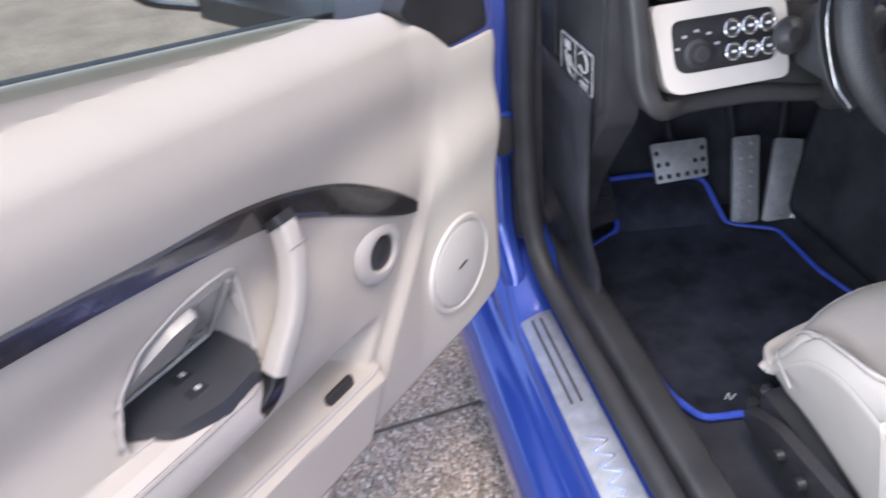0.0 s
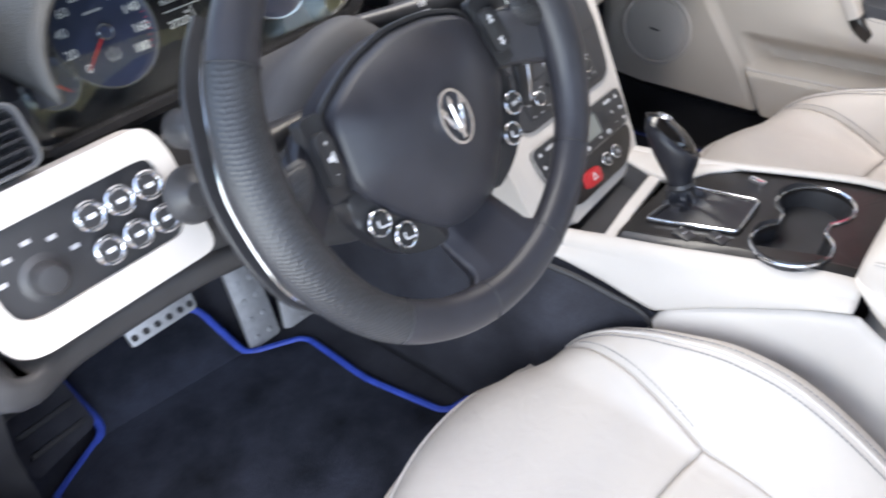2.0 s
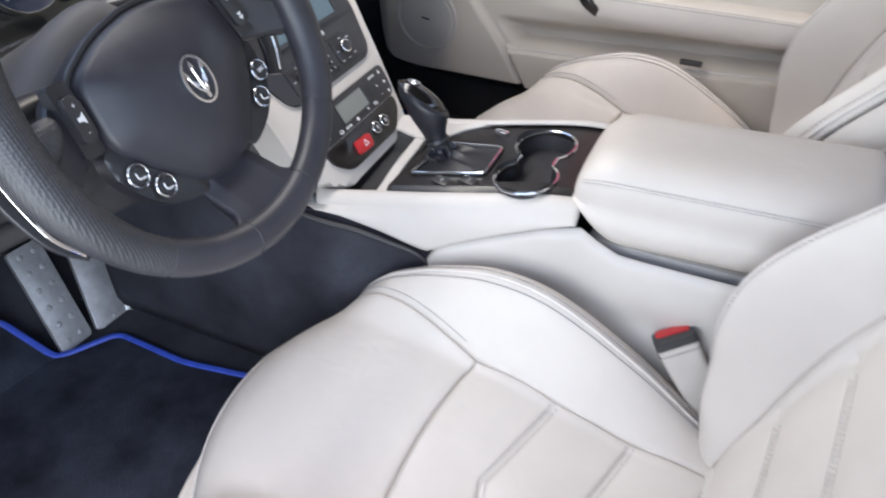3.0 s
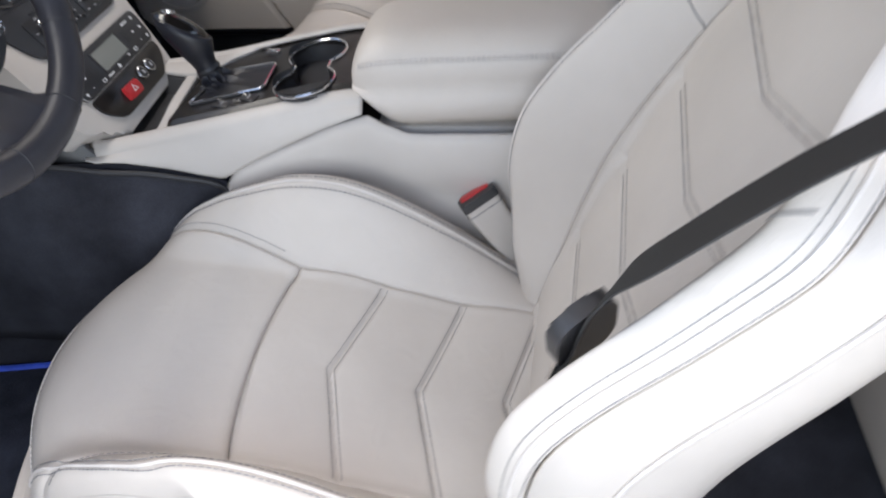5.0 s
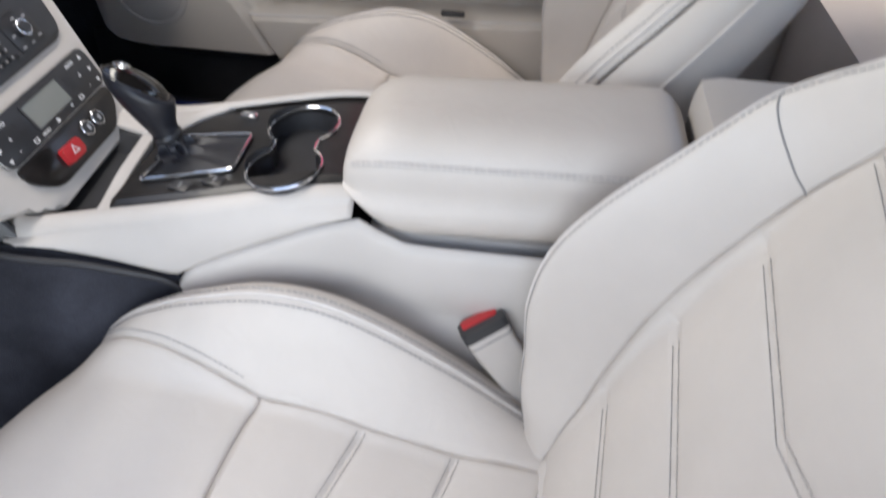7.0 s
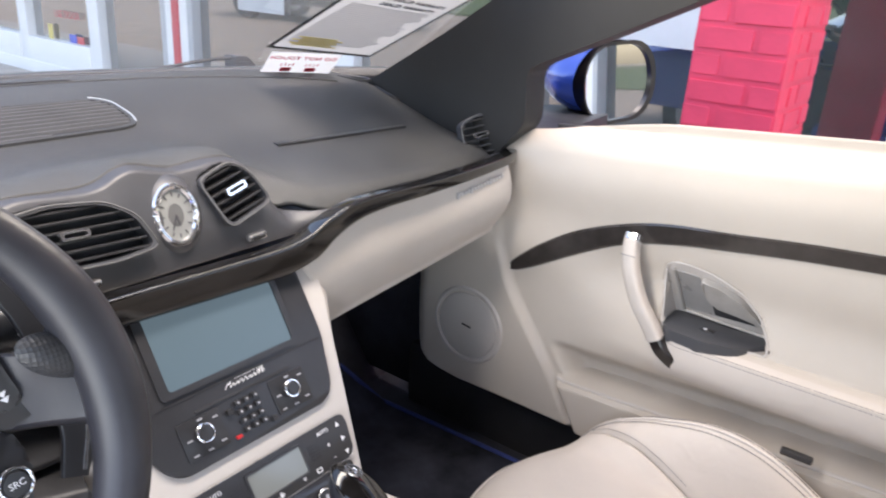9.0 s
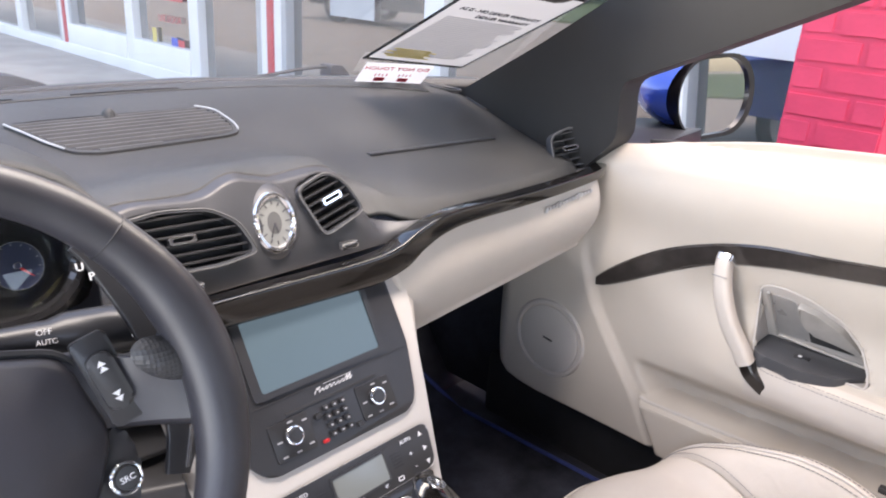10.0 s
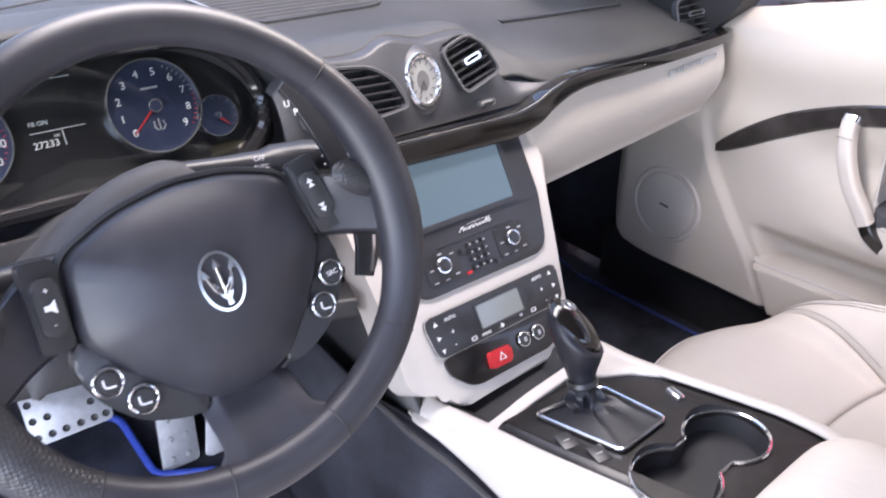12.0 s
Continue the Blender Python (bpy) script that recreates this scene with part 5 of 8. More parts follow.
vent(VENT_R, 0.2415, 0.26, 0.0)
vent(VENT_L, 0.2415, -0.04, -0.01)
vent([(0.590, 0.890), (0.592, 0.952), (0.630, 0.962), (0.656, 0.948), (0.656, 0.890)], 0.268, 0.0, 0.0, -0.65)
vent([(-0.700, 0.908), (-0.700, 0.954), (-0.610, 0.954), (-0.610, 0.908)], 0.214, 0.0, 0.0, 0.0)
for cx in (0.105, -0.10):
    w = part("vent_wheel", box((cx, 0.228, 0.884), (0.026, 0.010, 0.009), 0.003), CHROME, dash, "chrome rimmed vent wheel")
    part("wheel_insert", box((cx, 0.2225, 0.8845), (0.018, 0.003, 0.004), 0.001), BLACKP, w)
# small oval demister outlets in the corners
for ox in (-0.655, 0.655):
    oy = 0.493
    om = frame_at((ox, oy, pad_z(ox, oy) + 0.001), (1, -0.35 if ox > 0 else 0.35, -0.12), (0, -0.15, 1))
    oo = part("corner_outlet", hoop(circle(0.036, 32, ry=0.013), circle(0.031, 32, ry=0.009), -0.006, 0.004, om), DASHM, dash, "small oval demister outlet")
    part("outlet_hollow", prism(circle(0.031, 32, ry=0.009), -0.003, -0.001, om), RUBBER, oo)
    for i in range(5):
        part("outlet_slat", box((-0.022 + 0.011 * i, 0, 0.001), (0.0016, 0.015, 0.003), 0.0, om), BLACKS, oo)
# clock
clock = thing("dashboard_clock", "small oval chrome clock with pale dial set in the dashboard", "clock", (0.013, 0.25, 0.90))
cm = frame_at((0.009, 0.240, 0.928), (1, 0, 0), (-0.10, -0.95, 0.28))
part("pod", lathe([(0.052, -0.05), (0.050, -0.024), (0.044, -0.010), (0.037, -0.002), (0.0335, 0.0), (0.031, -0.003)], cm @ Matrix.Diagonal((0.80, 1.02, 1, 1)), 44), CENTREM, clock, "dark moulded clock pod")
part("bezel", ring(0.0222, 0.0308, 0.0040, cm, 44), CHROME, clock, "rounded chrome bezel")
part("dial", prism(circle(0.0205, 32, ry=0.0290), -0.006, 0.0, cm), DIALW, clock, "pale dial")
part("dial_centre", prism(circle(0.0085, 28, ry=0.0125), 0.0, 0.0004, cm), GRILLEM, clock, "darker dial centre")
for i in range(12):
    a = 2 * math.pi * i / 12
    part("hour_mark", box((0, 0, 0.0005), (0.0012, 0.0045, 0.0006), 0.0, cm @ Matrix.Translation((0.0155 * math.sin(a), 0.0225 * math.cos(a), 0)) @ Matrix.Rotation(-a, 4, 'Z')), DARKINK, clock)
for L, a in ((0.012, 170), (0.017, 205)):
    part("hand", box((0, L / 2, 0.0014), (0.0013, L, 0.0006), 0.0, cm @ Matrix.Rotation(radians(-a), 4, 'Z')), DARKINK, clock)
# gloss strip
SP = [(0.715, 0.275, 0.898), (0.64, 0.222, 0.898), (0.52, 0.203, 0.899), (0.40, 0.198, 0.899), (0.28, 0.198, 0.900), (0.225, 0.197, 0.896), (0.185, 0.196, 0.884), (0.155, 0.196, 0.869), (0.11, 0.198, 0.861), (0.02, 0.200, 0.862), (-0.09, 0.200, 0.866), (-0.20, 0.20, 0.868), (-0.23, 0.205, 0.868)]
SH = [0.5, 0.6, 0.7, 0.75, 0.85, 1.0, 1.15, 1.3, 1.35, 1.3, 1.2, 1.1, 1.0]
sp = spline(SP, 8)
sc = [(0.8, lerp_table(i / 8, list(enumerate(SH)))) for i in range(len(sp))]
part("gloss_strip", sweep(sp, soften([(-0.020, -0.013), (0.010, -0.016), (0.020, -0.006), (0.014, 0.011), (-0.020, 0.014)], 0.006, 4), False, (0, 0, 1), sc), LACQ, dash, "glossy black lacquer strip")
# passenger panel
def glove(u, v):
    x0, x1 = 0.137 + 0.055 * v, 0.648 - 0.015 * v
    x = x0 + (x1 - x0) * u
    zt = lerp_table(x, [(0.13, 0.866), (0.165, 0.880), (0.205, 0.893), (0.26, 0.897), (0.65, 0.893)])
    zb = lerp_table(x, [(0.13, 0.715), (0.238, 0.724), (0.43, 0.742), (0.66, 0.766)])
    y = 0.205 - 0.022 * math.sin(math.pi * min(1, v * 1.15)) + 0.075 * step(u, 0.93, 1.0) ** 2 + 0.012 * v + 0.03 * step(v, 0.9, 1.0) ** 2
    return (x, y, zt + (zb - zt) * v)
part("glovebox_lid", grid(glove, span(0, 1, 60), span(0, 1, 24)), CREAM, dash, "cream leather glovebox lid", solid=0.012, back=(0, 1, 0))
bars = []
for i in range(15):
    x = 0.462 + 0.0088 * i
    bars.append(box((x, 0.191 + 0.0025 * (i / 15), 0.869 + 0.0006 * i), (0.0058, 0.004, 0.010 if i in (0, 4, 10) else 0.006), 0.001))
part("script_badge", join(*bars), ALU, dash, "small chrome script badge")
part("lower_lip", sweep([(0.20, 0.330, 0.700), (0.40, 0.330, 0.712), (0.55, 0.330, 0.722)], soften([(-0.05, -0.008), (0.012, -0.008), (0.014, 0.008), (-0.05, 0.012)], 0.006)), DASHM, dash, "black lower dashboard edge")
part("under_panel", grid(lambda u, v: (0.12 + 0.60 * u, 0.262 + 0.43 * v, 0.722 + 0.030 * u - 0.02 * v), span(0, 1, 8), span(0, 1, 6)), BLACKP, dash, "black underside panel", solid=0.008, back=(0, 0, 1))
# driver side
part("end_cap", prism(soften([(0.215, 0.955), (0.205, 0.74), (0.255, 0.67), (0.33, 0.56), (0.38, 0.40), (0.52, 0.40), (0.52, 0.955)], 0.03), 0.72, 0.7705, Matrix(((0, 0, -1, 0), (1, 0, 0, 0), (0, 1, 0, 0), (0, 0, 0, 1))), 0.008), RUBBER, dash, "black dashboard end cap")
roll = spline([(-0.742, 0.240, 0.985), (-0.742, 0.205, 0.93), (-0.737, 0.190, 0.87), (-0.731, 0.178, 0.81), (-0.712, 0.168, 0.772), (-0.66, 0.186, 0.765), (-0.55, 0.190, 0.760), (-0.46, 0.192, 0.745), (-0.30, 0.20, 0.726), (-0.16, 0.16, 0.713)], 6)
part("lower_bolster", sweep(roll, soften([(-0.013, -0.07), (0.015, -0.07), (0.015, 0.020), (-0.013, 0.020)], 0.010), False, (0, -1, 0)), BLACKP, dash, "black rounded dashboard edge")
part("knee_panel", grid(lambda u, v: (-0.73 + 0.60 * u, 0.185 + 0.40 * v, 0.766 - 0.03 * u + 0.03 * v), span(0, 1, 6), span(0, 1, 6)), BLACKP, dash, "black underside panel", solid=0.008, back=(0, 0, 1))
fasc = frame_at((-0.625, 0.185, 0.845), (1, 0, 0), (0, -0.935, 0.35))
wo = soften([(-0.093, 0.060), (0.095, 0.060), (0.105, 0.035), (0.105, -0.063), (-0.062, -0.063), (-0.080, -0.050)], 0.014)
wi = soften([(-0.066, 0.036), (0.080, 0.036), (0.088, 0.030), (0.088, -0.036), (-0.050, -0.036), (-0.064, -0.026)], 0.014)
sw = thing("switch_panel", "black light switch panel in a cream frame with chrome buttons", "switch panel", (-0.625, 0.19, 0.78))
part("cream_frame", hoop(wo, wi, -0.02, 0.006, fasc), CREAMP, sw, "cream surround")
part("faceplate", prism(wi, -0.02, 0.001, fasc, 0.0), BLACKS, sw, "black faceplate")
for i in range(3):
    for j in range(2):
        bx, by = 0.022 + 0.0262 * i, -0.016 + 0.031 * j
        kb = part("button", lathe([(0, 0.009), (0.0085, 0.0085), (0.009, 0.004), (0.009, 0)], fasc @ Matrix.Translation((bx, by, 0.001)), 20), BLACKP, sw, "round black button")
        part("button_ring", ring(0.0106, 0.0106, 0.0022, fasc @ Matrix.Translation((bx, by, 0.0085)), 26), CHROME, kb, "chrome ring")
        part("button_mark", box((bx, by, 0.0104), (0.007, 0.0035, 0.0006), 0.0, fasc), WHITEINK, kb)
kb = part("light_knob", lathe([(0, 0.018), (0.010, 0.017), (0.0125, 0.013), (0.014, 0.003), (0.020, 0.001)], fasc @ Matrix.Translation((-0.027, -0.012, 0.0)), 28), BLACKP, sw, "rotary light knob")
for a in (-70, -35, 0, 35, 70):
    part("knob_mark", box((0.0, 0.0, 0.0016), (0.007, 0.0035, 0.0008), 0.0, fasc @ Matrix.Translation((-0.027 + 0.031 * math.sin(radians(a)), -0.012 + 0.031 * math.cos(radians(a)), 0))), GREYINK, sw)
part("cover_seam", tube([(-0.7712, 0.325 + a, 0.83 + b) for a, b in rounded(0.20, 0.19, 0.03)], 0.0018, 5, True), RUBBER, dash, "seam of the end cover")
# sticker on the end cap
stk = thing("warning_sticker", "black and white pictogram warning sticker on the dashboard end", "sticker", (-0.775, 0.33, 0.76))
sm = frame_at((-0.7718, 0.322, 0.789), (0.0, -0.138, 0.004), (-1, 0, 0))
part("backing", prism(rounded(0.138, 0.068, 0.004), 0.0, 0.0015, sm), BLACKP, stk, "black sticker")
part("outline", hoop(rounded(0.136, 0.066, 0.004), rounded(0.132, 0.062, 0.003), 0.0015, 0.002, sm), WHITEINK, stk, "white outline")
for bx, by, bw, bh in ((-0.038, 0.018, 0.024, 0.014), (0.032, -0.022, 0.032, 0.003), (0.032, -0.028, 0.032, 0.002), (0.0, 0.034, 0.001, 0.001)):
    part("print", box((bx, by, 0.002), (bw, bh, 0.0006), 0.0, sm), WHITEINK, stk)
part("divider", box((0.02, -0.012, 0.002), (0.072, 0.0012, 0.0006), 0.0, sm), WHITEINK, stk)
part("divider", box((-0.003, 0.002, 0.002), (0.0012, 0.062, 0.0006), 0.0, sm), WHITEINK, stk)
for pts in ([(-0.045, 0.008), (-0.038, -0.01), (-0.025, -0.024), (-0.012, -0.026)], [(-0.03, 0.004), (-0.022, -0.008), (-0.010, -0.012)], [(0.012, 0.018), (0.025, 0.026), (0.042, 0.02), (0.045, 0.002), (0.03, -0.004), (0.014, 0.002)]):
    part("pictogram", tube(spline([(a, b, 0.002) for a, b in pts], 5), 0.0011, 5), WHITEINK, stk, m=sm)
# instrument cluster
cl = thing("instrument_cluster", "blue faced instrument dials under a dark hood", "instruments", (SX, 0.29, 0.86))
im = frame_at((SX, 0.297, 0.945), (1, 0, 0), (0, -0.93, 0.37))
def hood(u, v):
    a = math.pi * (1.04 * u - 0.02)
    w, h = 0.205 + 0.012 * math.sin(math.pi * v), 0.105
    x = -w * math.copysign(abs(math.cos(a)) ** 0.75, math.cos(a))
    z = h * max(-0.2, math.sin(a)) ** 1 if math.sin(a) > 0 else h * math.sin(a)
    return im @ Vector((x * (1 - 0.08 * v), z * (1 - 0.10 * v) - 0.03, 0.065 - 0.085 * v))
part("hood_lining", grid(hood, span(0, 1, 40), span(0, 1, 8)), GAUGEHOOD, cl, "black hood lining")
def hood_top(u, v):
    a = math.pi * (1.04 * u - 0.02)
    x = -0.208 * math.copysign(abs(math.cos(a)) ** 0.75, math.cos(a))
    z = 0.108 * math.sin(a)
    p = im @ Vector((x, z - 0.03, 0.066))
    q = Vector((SX + x * 1.12, 0.50, pad_z(SX + x * 1.12, 0.50) - 0.01))
    t = v
    r = p.lerp(q, t)
    r.z += 0.030 * math.sin(math.pi * t) * math.sin(a) if math.sin(a) > 0 else 0
    return r
part("hood", grid(hood_top, span(0, 1, 40), span(0, 1, 12)), DASHM, cl, "dark grey instrument hood", solid=0.006, back=(0, 0, -1))
part("back_plate", prism(soften([(-0.20, -0.075), (0.20, -0.075), (0.205, 0.0), (0.16, 0.065), (-0.16, 0.065), (-0.205, 0.0)], 0.03), -0.03, -0.022, im), CLUSTERM, cl, "dark glossy backing plate")
def dial(cx, cy, r, name, n0, big):
    d = part(name, prism(circle(r, 48), -0.022, -0.014, im @ Matrix.Translation((cx, cy, 0))), DIAL, cl, "deep blue dial face")
    mm_ = im @ Matrix.Translation((cx, cy, 0))
    part("dial_ring", hoop(circle(r * 1.022, 48), circle(r * 0.99, 48), -0.02, -0.008, mm_), CHROME, d, "thin chrome ring")
    k = 37 if big else 11
    for i in range(k):
        a = radians(215 - (i / (k - 1)) * 250)
        red = big and i > 29
        if big and i < 22:
            continue
        part("tick", box((r * 0.90, 0, -0.0135), (r * 0.06, 0.0006, 0.0008), 0.0, mm_ @ Matrix.Rotation(a, 4, 'Z')), REDINK if red else GREYINK, d)
    if big:
        for i in range(10):
            a = radians(222 - i / 9 * 262 + 0)
            lettering("numeral", str(i * n0), r * 0.23, mm_ @ Matrix.Translation((r * 0.74 * math.cos(a), r * 0.74 * math.sin(a), -0.0135)), WHITEINK, d)
    a0 = radians(222 if big else -45)
    part("needle", prism([(0, -0.0012), (r * 0.78, -0.0004), (r * 0.78, 0.0004), (0, 0.0012)], -0.012, -0.011, mm_ @ Matrix.Rotation(a0, 4, 'Z')), REDP, d, "red needle")
    part("needle_hub", lathe([(0, -0.008), (r * 0.12, -0.0085), (r * 0.13, -0.013)], mm_, 20), DIAL, d, "blue needle hub")
    part("hub_ring", ring(r * 0.135, r * 0.135, r * 0.018, mm_ @ Matrix.Translation((0, 0, -0.008)), 24), CHROME, d, "thin chrome hub ring")
    if big:
        for sx in (-1, 0, 1):
            part("dial_figure", tube([mm_ @ Vector((sx * r * 0.05, -r * 0.52, -0.0136)), mm_ @ Vector((sx * r * 0.12, -r * 0.44, -0.0136)), mm_ @ Vector((sx * r * 0.10, -r * (0.32 if sx else 0.27), -0.0136))], r * 0.014, 5), GREYINK, d)
        part("dial_print", box((0, r * 0.40, -0.0138), (r * 0.36, r * 0.045, 0.0005), 0.0, mm_), GREYINK, d)
dial(0.072, 0.0, 0.0485, "rev_counter", 1, True)
dial(-0.116, 0.0, 0.0485, "speedometer", 20, True)
dial(0.135, -0.0232, 0.0225, "small_gauge", 1, False)
dial(-0.179, -0.0232, 0.0225, "small_gauge", 1, False)
for t, x, y, s in (("FB ON", -0.040, 0.0054, 0.0062), ("mi", -0.0265, -0.0085, 0.0055), ("27233", -0.038, -0.0158, 0.0098)):
    lettering("trip_display_text", t, s, im @ Matrix.Translation((x, y, -0.0212)), WHITEINK, cl)
for x, y, w_, h_ in ((-0.024, -0.0032, 0.052, 0.0007), (-0.0095, 0.0465, 0.022, 0.0007), (-0.0205, -0.012, 0.0007, 0.015)):
    part("display_line", box((x, y, -0.0214), (w_, h_, 0.0006), 0.0, im), WHITEINK, cl)
ARCH = soften([(-0.235, -0.075), (0.150, -0.075), (0.182, -0.045), (0.186, 0.0), (0.158, 0.042), (0.110, 0.062), (-0.150, 0.062), (-0.200, 0.042), (-0.235, 0.0)], 0.03, 5)
part("binnacle_rim", tube([im @ Vector((a, b, 0.004)) for a, b in ARCH], 0.008, 8, True), CLUSTERM, cl, "glossy dark rim round the dials")
lens = part("lens", prism([(a * 0.985, b * 0.985) for a, b in ARCH], 0.0, 0.0015, im @ Matrix.Rotation(radians(4), 4, 'X')), CLEAR, cl, "clear lens over the dials")
lens.visible_shadow = False

# ---- centre stack and console ----
stack = thing("centre_stack", "cream centre stack with black screen and radio", "centre stack", (XC, 0.1, 0.6))
kM = frame_at((0.008, 0.155, 0.77), (1, 0, 0), (0, -0.84, 0.545))


OUT = soften([(-0.165, 0.112), (0.150, 0.112), (0.160, 0.06), (0.135, -0.06), (0.112, -0.16), (0.100, -0.212), (-0.094, -0.213), (-0.114, -0.188), (-0.148, -0.175), (-0.157, -0.158), (-0.157, -0.06), (-0.165, 0.06)], 0.010, 3)
part("cream_fascia", prism(OUT, -0.05, 0.0, kM, 0.006), CREAMP, stack, "cream leather-grained fascia")
# flank that sweeps out to the glovebox
def flank(u, v):
    p = kM @ Vector((lerp_table(v, [(0, 0.150), (0.25, 0.160), (0.6, 0.135), (1, 0.108)]) - 0.003, 0.112 - 0.30 * v, -0.002))
    q = Vector((p.x + 0.035 * (1 - v) + 0.006, p.y + 0.03 + 0.04 * v, p.z + 0.0))
    q.x = max(q.x, p.x + 0.012)
    t = u
    return p.lerp(q, t) + Vector((0.004 * math.sin(math.pi * t), -0.004 * math.sin(math.pi * t), 0))
part("fascia_flank", grid(flank, span(0, 1, 8), span(0, 1, 24)), CREAMP, stack, "cream rounded flank", solid=0.01, back=(0, 1, 0))
part("side_panel", grid(lambda u, v: tuple(kM @ Vector((0.118 - 0.010 * v, 0.10 - 0.34 * v, -0.03 - 0.35 * u))), span(0, 1, 4), span(0, 1, 8)), BLACKP, stack, "black stack side", solid=0.01)
part("side_panel", grid(lambda u, v: tuple(kM @ Vector((-0.150 + 0.012 * v, 0.10 - 0.34 * v, -0.03 - 0.35 * u))), span(0, 1, 4), span(0, 1, 8)), BLACKP, stack, "black stack side", solid=0.01)
# head unit
hu = thing("head_unit", "black radio head unit with blank blue-grey display and chrome knobs", "car radio", (XC, 0.12, 0.70))
HU = soften([(-0.138, 0.108), (0.128, 0.108), (0.128, 0.0), (0.113, -0.062), (0.098, -0.076), (-0.094, -0.076), (-0.110, -0.062), (-0.138, 0.0)], 0.012)
part("bezel", prism(HU, -0.02, 0.004, kM, 0.002), BLACKS, hu, "black bezel")
part("screen_frame", hoop(rounded(0.180, 0.108, 0.006, 4, 0.002, 0.055), rounded(0.162, 0.097, 0.004, 4, 0.004, 0.056), 0.003, 0.007, kM), BLACKS, hu, "black display frame")
part("display", prism(rounded(0.162, 0.097, 0.004, 4, 0.004, 0.056), 0.001, 0.0048, kM), SCREEN, hu, "blank blue-grey display")
part("unit_joint", box((-0.002, -0.004, 0.0045), (0.25, 0.0012, 0.0012), 0.0, kM), RUBBER, hu)
pen = [(-0.026, -0.0045), (-0.0245, 0.0045), (-0.0235, 0.0005), (-0.0215, 0.0050), (-0.0205, -0.0045), (-0.0175, 0.001), (-0.0165, -0.004), (-0.0135, -0.001), (-0.0125, 0.0015), (-0.0115, -0.0045), (-0.0095, 0.001), (-0.0075, 0.0012), (-0.0065, -0.0042), (-0.004, 0.0018), (-0.0025, 0.0005), (-0.001, -0.0042), (0.002, 0.0015), (0.0035, -0.0042), (0.007, 0.0018), (0.0085, -0.004), (0.012, 0.0060), (0.0125, -0.004), (0.0155, 0.0062), (0.0165, -0.004), (0.019, 0.001)]
part("script_strokes", join(tube(spline([(a * 1.35 + 0.5 * b, b * 0.72, 0.005) for a, b in pen], 3), 0.0005, 4), tube([(-0.02, 0.0050, 0.005), (0.026, 0.0052, 0.005)], 0.0003, 4)), WHITEINK, hu, "flowing white script strokes", m=kM @ Matrix.Translation((0.014, -0.0105, 0)) @ Matrix.Diagonal((0.85, 0.85, 1, 1)))
part("disc_slot", box((0.004, -0.021, 0.0045), (0.125, 0.0035, 0.0016), 0.0005, kM), RUBBER, hu, "disc slot")
for sx in (-1, 1):
    part("button_plate", prism(soften([(-0.026, -0.020), (0.024, -0.020), (0.024, 0.020), (-0.026, 0.020)], 0.003), 0.0035, 0.0055, kM @ Matrix.Translation((0.058 * sx, -0.045, 0)), 0.001), BLACKS, hu)
    kn = part("knob", lathe([(0, 0.017), (0.0072, 0.0165), (0.0081, 0.013), (0.0082, 0.004)], kM @ Matrix.Translation((0.0575 * sx - 0.003, -0.043, 0.0)), 28), BLACKS, hu, "black rotary knob")
    part("knob_ring", ring(0.0090, 0.0090, 0.0014, kM @ Matrix.Translation((0.0575 * sx - 0.003, -0.043, 0.0135)), 32), CHROME, kn, "chrome ring")
    for dx, dy in ((-0.018, 0.0), (0.017, 0.012), (-0.017, -0.016), (0.0, 0.016), (0.017, -0.014), (0.0, -0.0165)):
        part("button_mark", box((0.0575 * sx + dx, -0.045 + dy, 0.0058), (0.006, 0.0018, 0.0005), 0.0, kM), GREYINK, hu)
for i in range(3):
    for j in range(4):
        part("key", box((-0.012 + 0.0115 * i, -0.031 - 0.0098 * j, 0.0065), (0.0075, 0.006, 0.005), 0.0018, kM), BLACKP, hu)
        part("key_mark", box((-0.012 + 0.0115 * i, -0.031 - 0.0098 * j, 0.0092), (0.0024, 0.002, 0.0004), 0.0, kM), GREYINK, hu)
part("key", box((-0.024, -0.036, 0.0065), (0.0075, 0.006, 0.005), 0.0018, kM), BLACKP, hu)
part("red_key", box((-0.024, -0.064, 0.0065), (0.0075, 0.004, 0.004), 0.0015, kM), REDP, hu, "small red key")
part("key", box((0.024, -0.064, 0.0065), (0.0075, 0.006, 0.005), 0.0018, kM), BLACKP, hu)
# climate panel
hv = thing("climate_panel", "black climate control panel with grey display and white symbols", "control panel", (XC, 0.07, 0.61))
HV = soften([(-0.108, -0.096), (0.108, -0.096), (0.112, -0.104), (0.106, -0.147), (-0.106, -0.147), (-0.112, -0.104)], 0.010)
part("faceplate", prism(HV, -0.01, 0.005, kM, 0.002), BLACKS, hv, "black faceplate")
part("rim", tube([kM @ Vector((a, b, 0.004)) for a, b in HV], 0.0010, 5, True), DISHM, hv, "thin bright rim")
LO = soften([(-0.103, -0.149), (0.103, -0.149), (0.094, -0.172), (0.062, -0.196), (-0.070, -0.196), (-0.098, -0.172)], 0.012)
part("gloss_plate", prism(LO, -0.01, 0.004, kM, 0.002), PIANO, hv, "gloss black lower plate")
part("display_frame", hoop(rounded(0.078, 0.036, 0.003, 3, 0.002, -0.120), rounded(0.072, 0.030, 0.002, 3, 0.002, -0.120), 0.004, 0.0066, kM), BLACKS, hv)
part("climate_display", prism(rounded(0.072, 0.030, 0.002, 3, 0.002, -0.120), 0.003, 0.0054, kM), LCD, hv, "grey climate display")
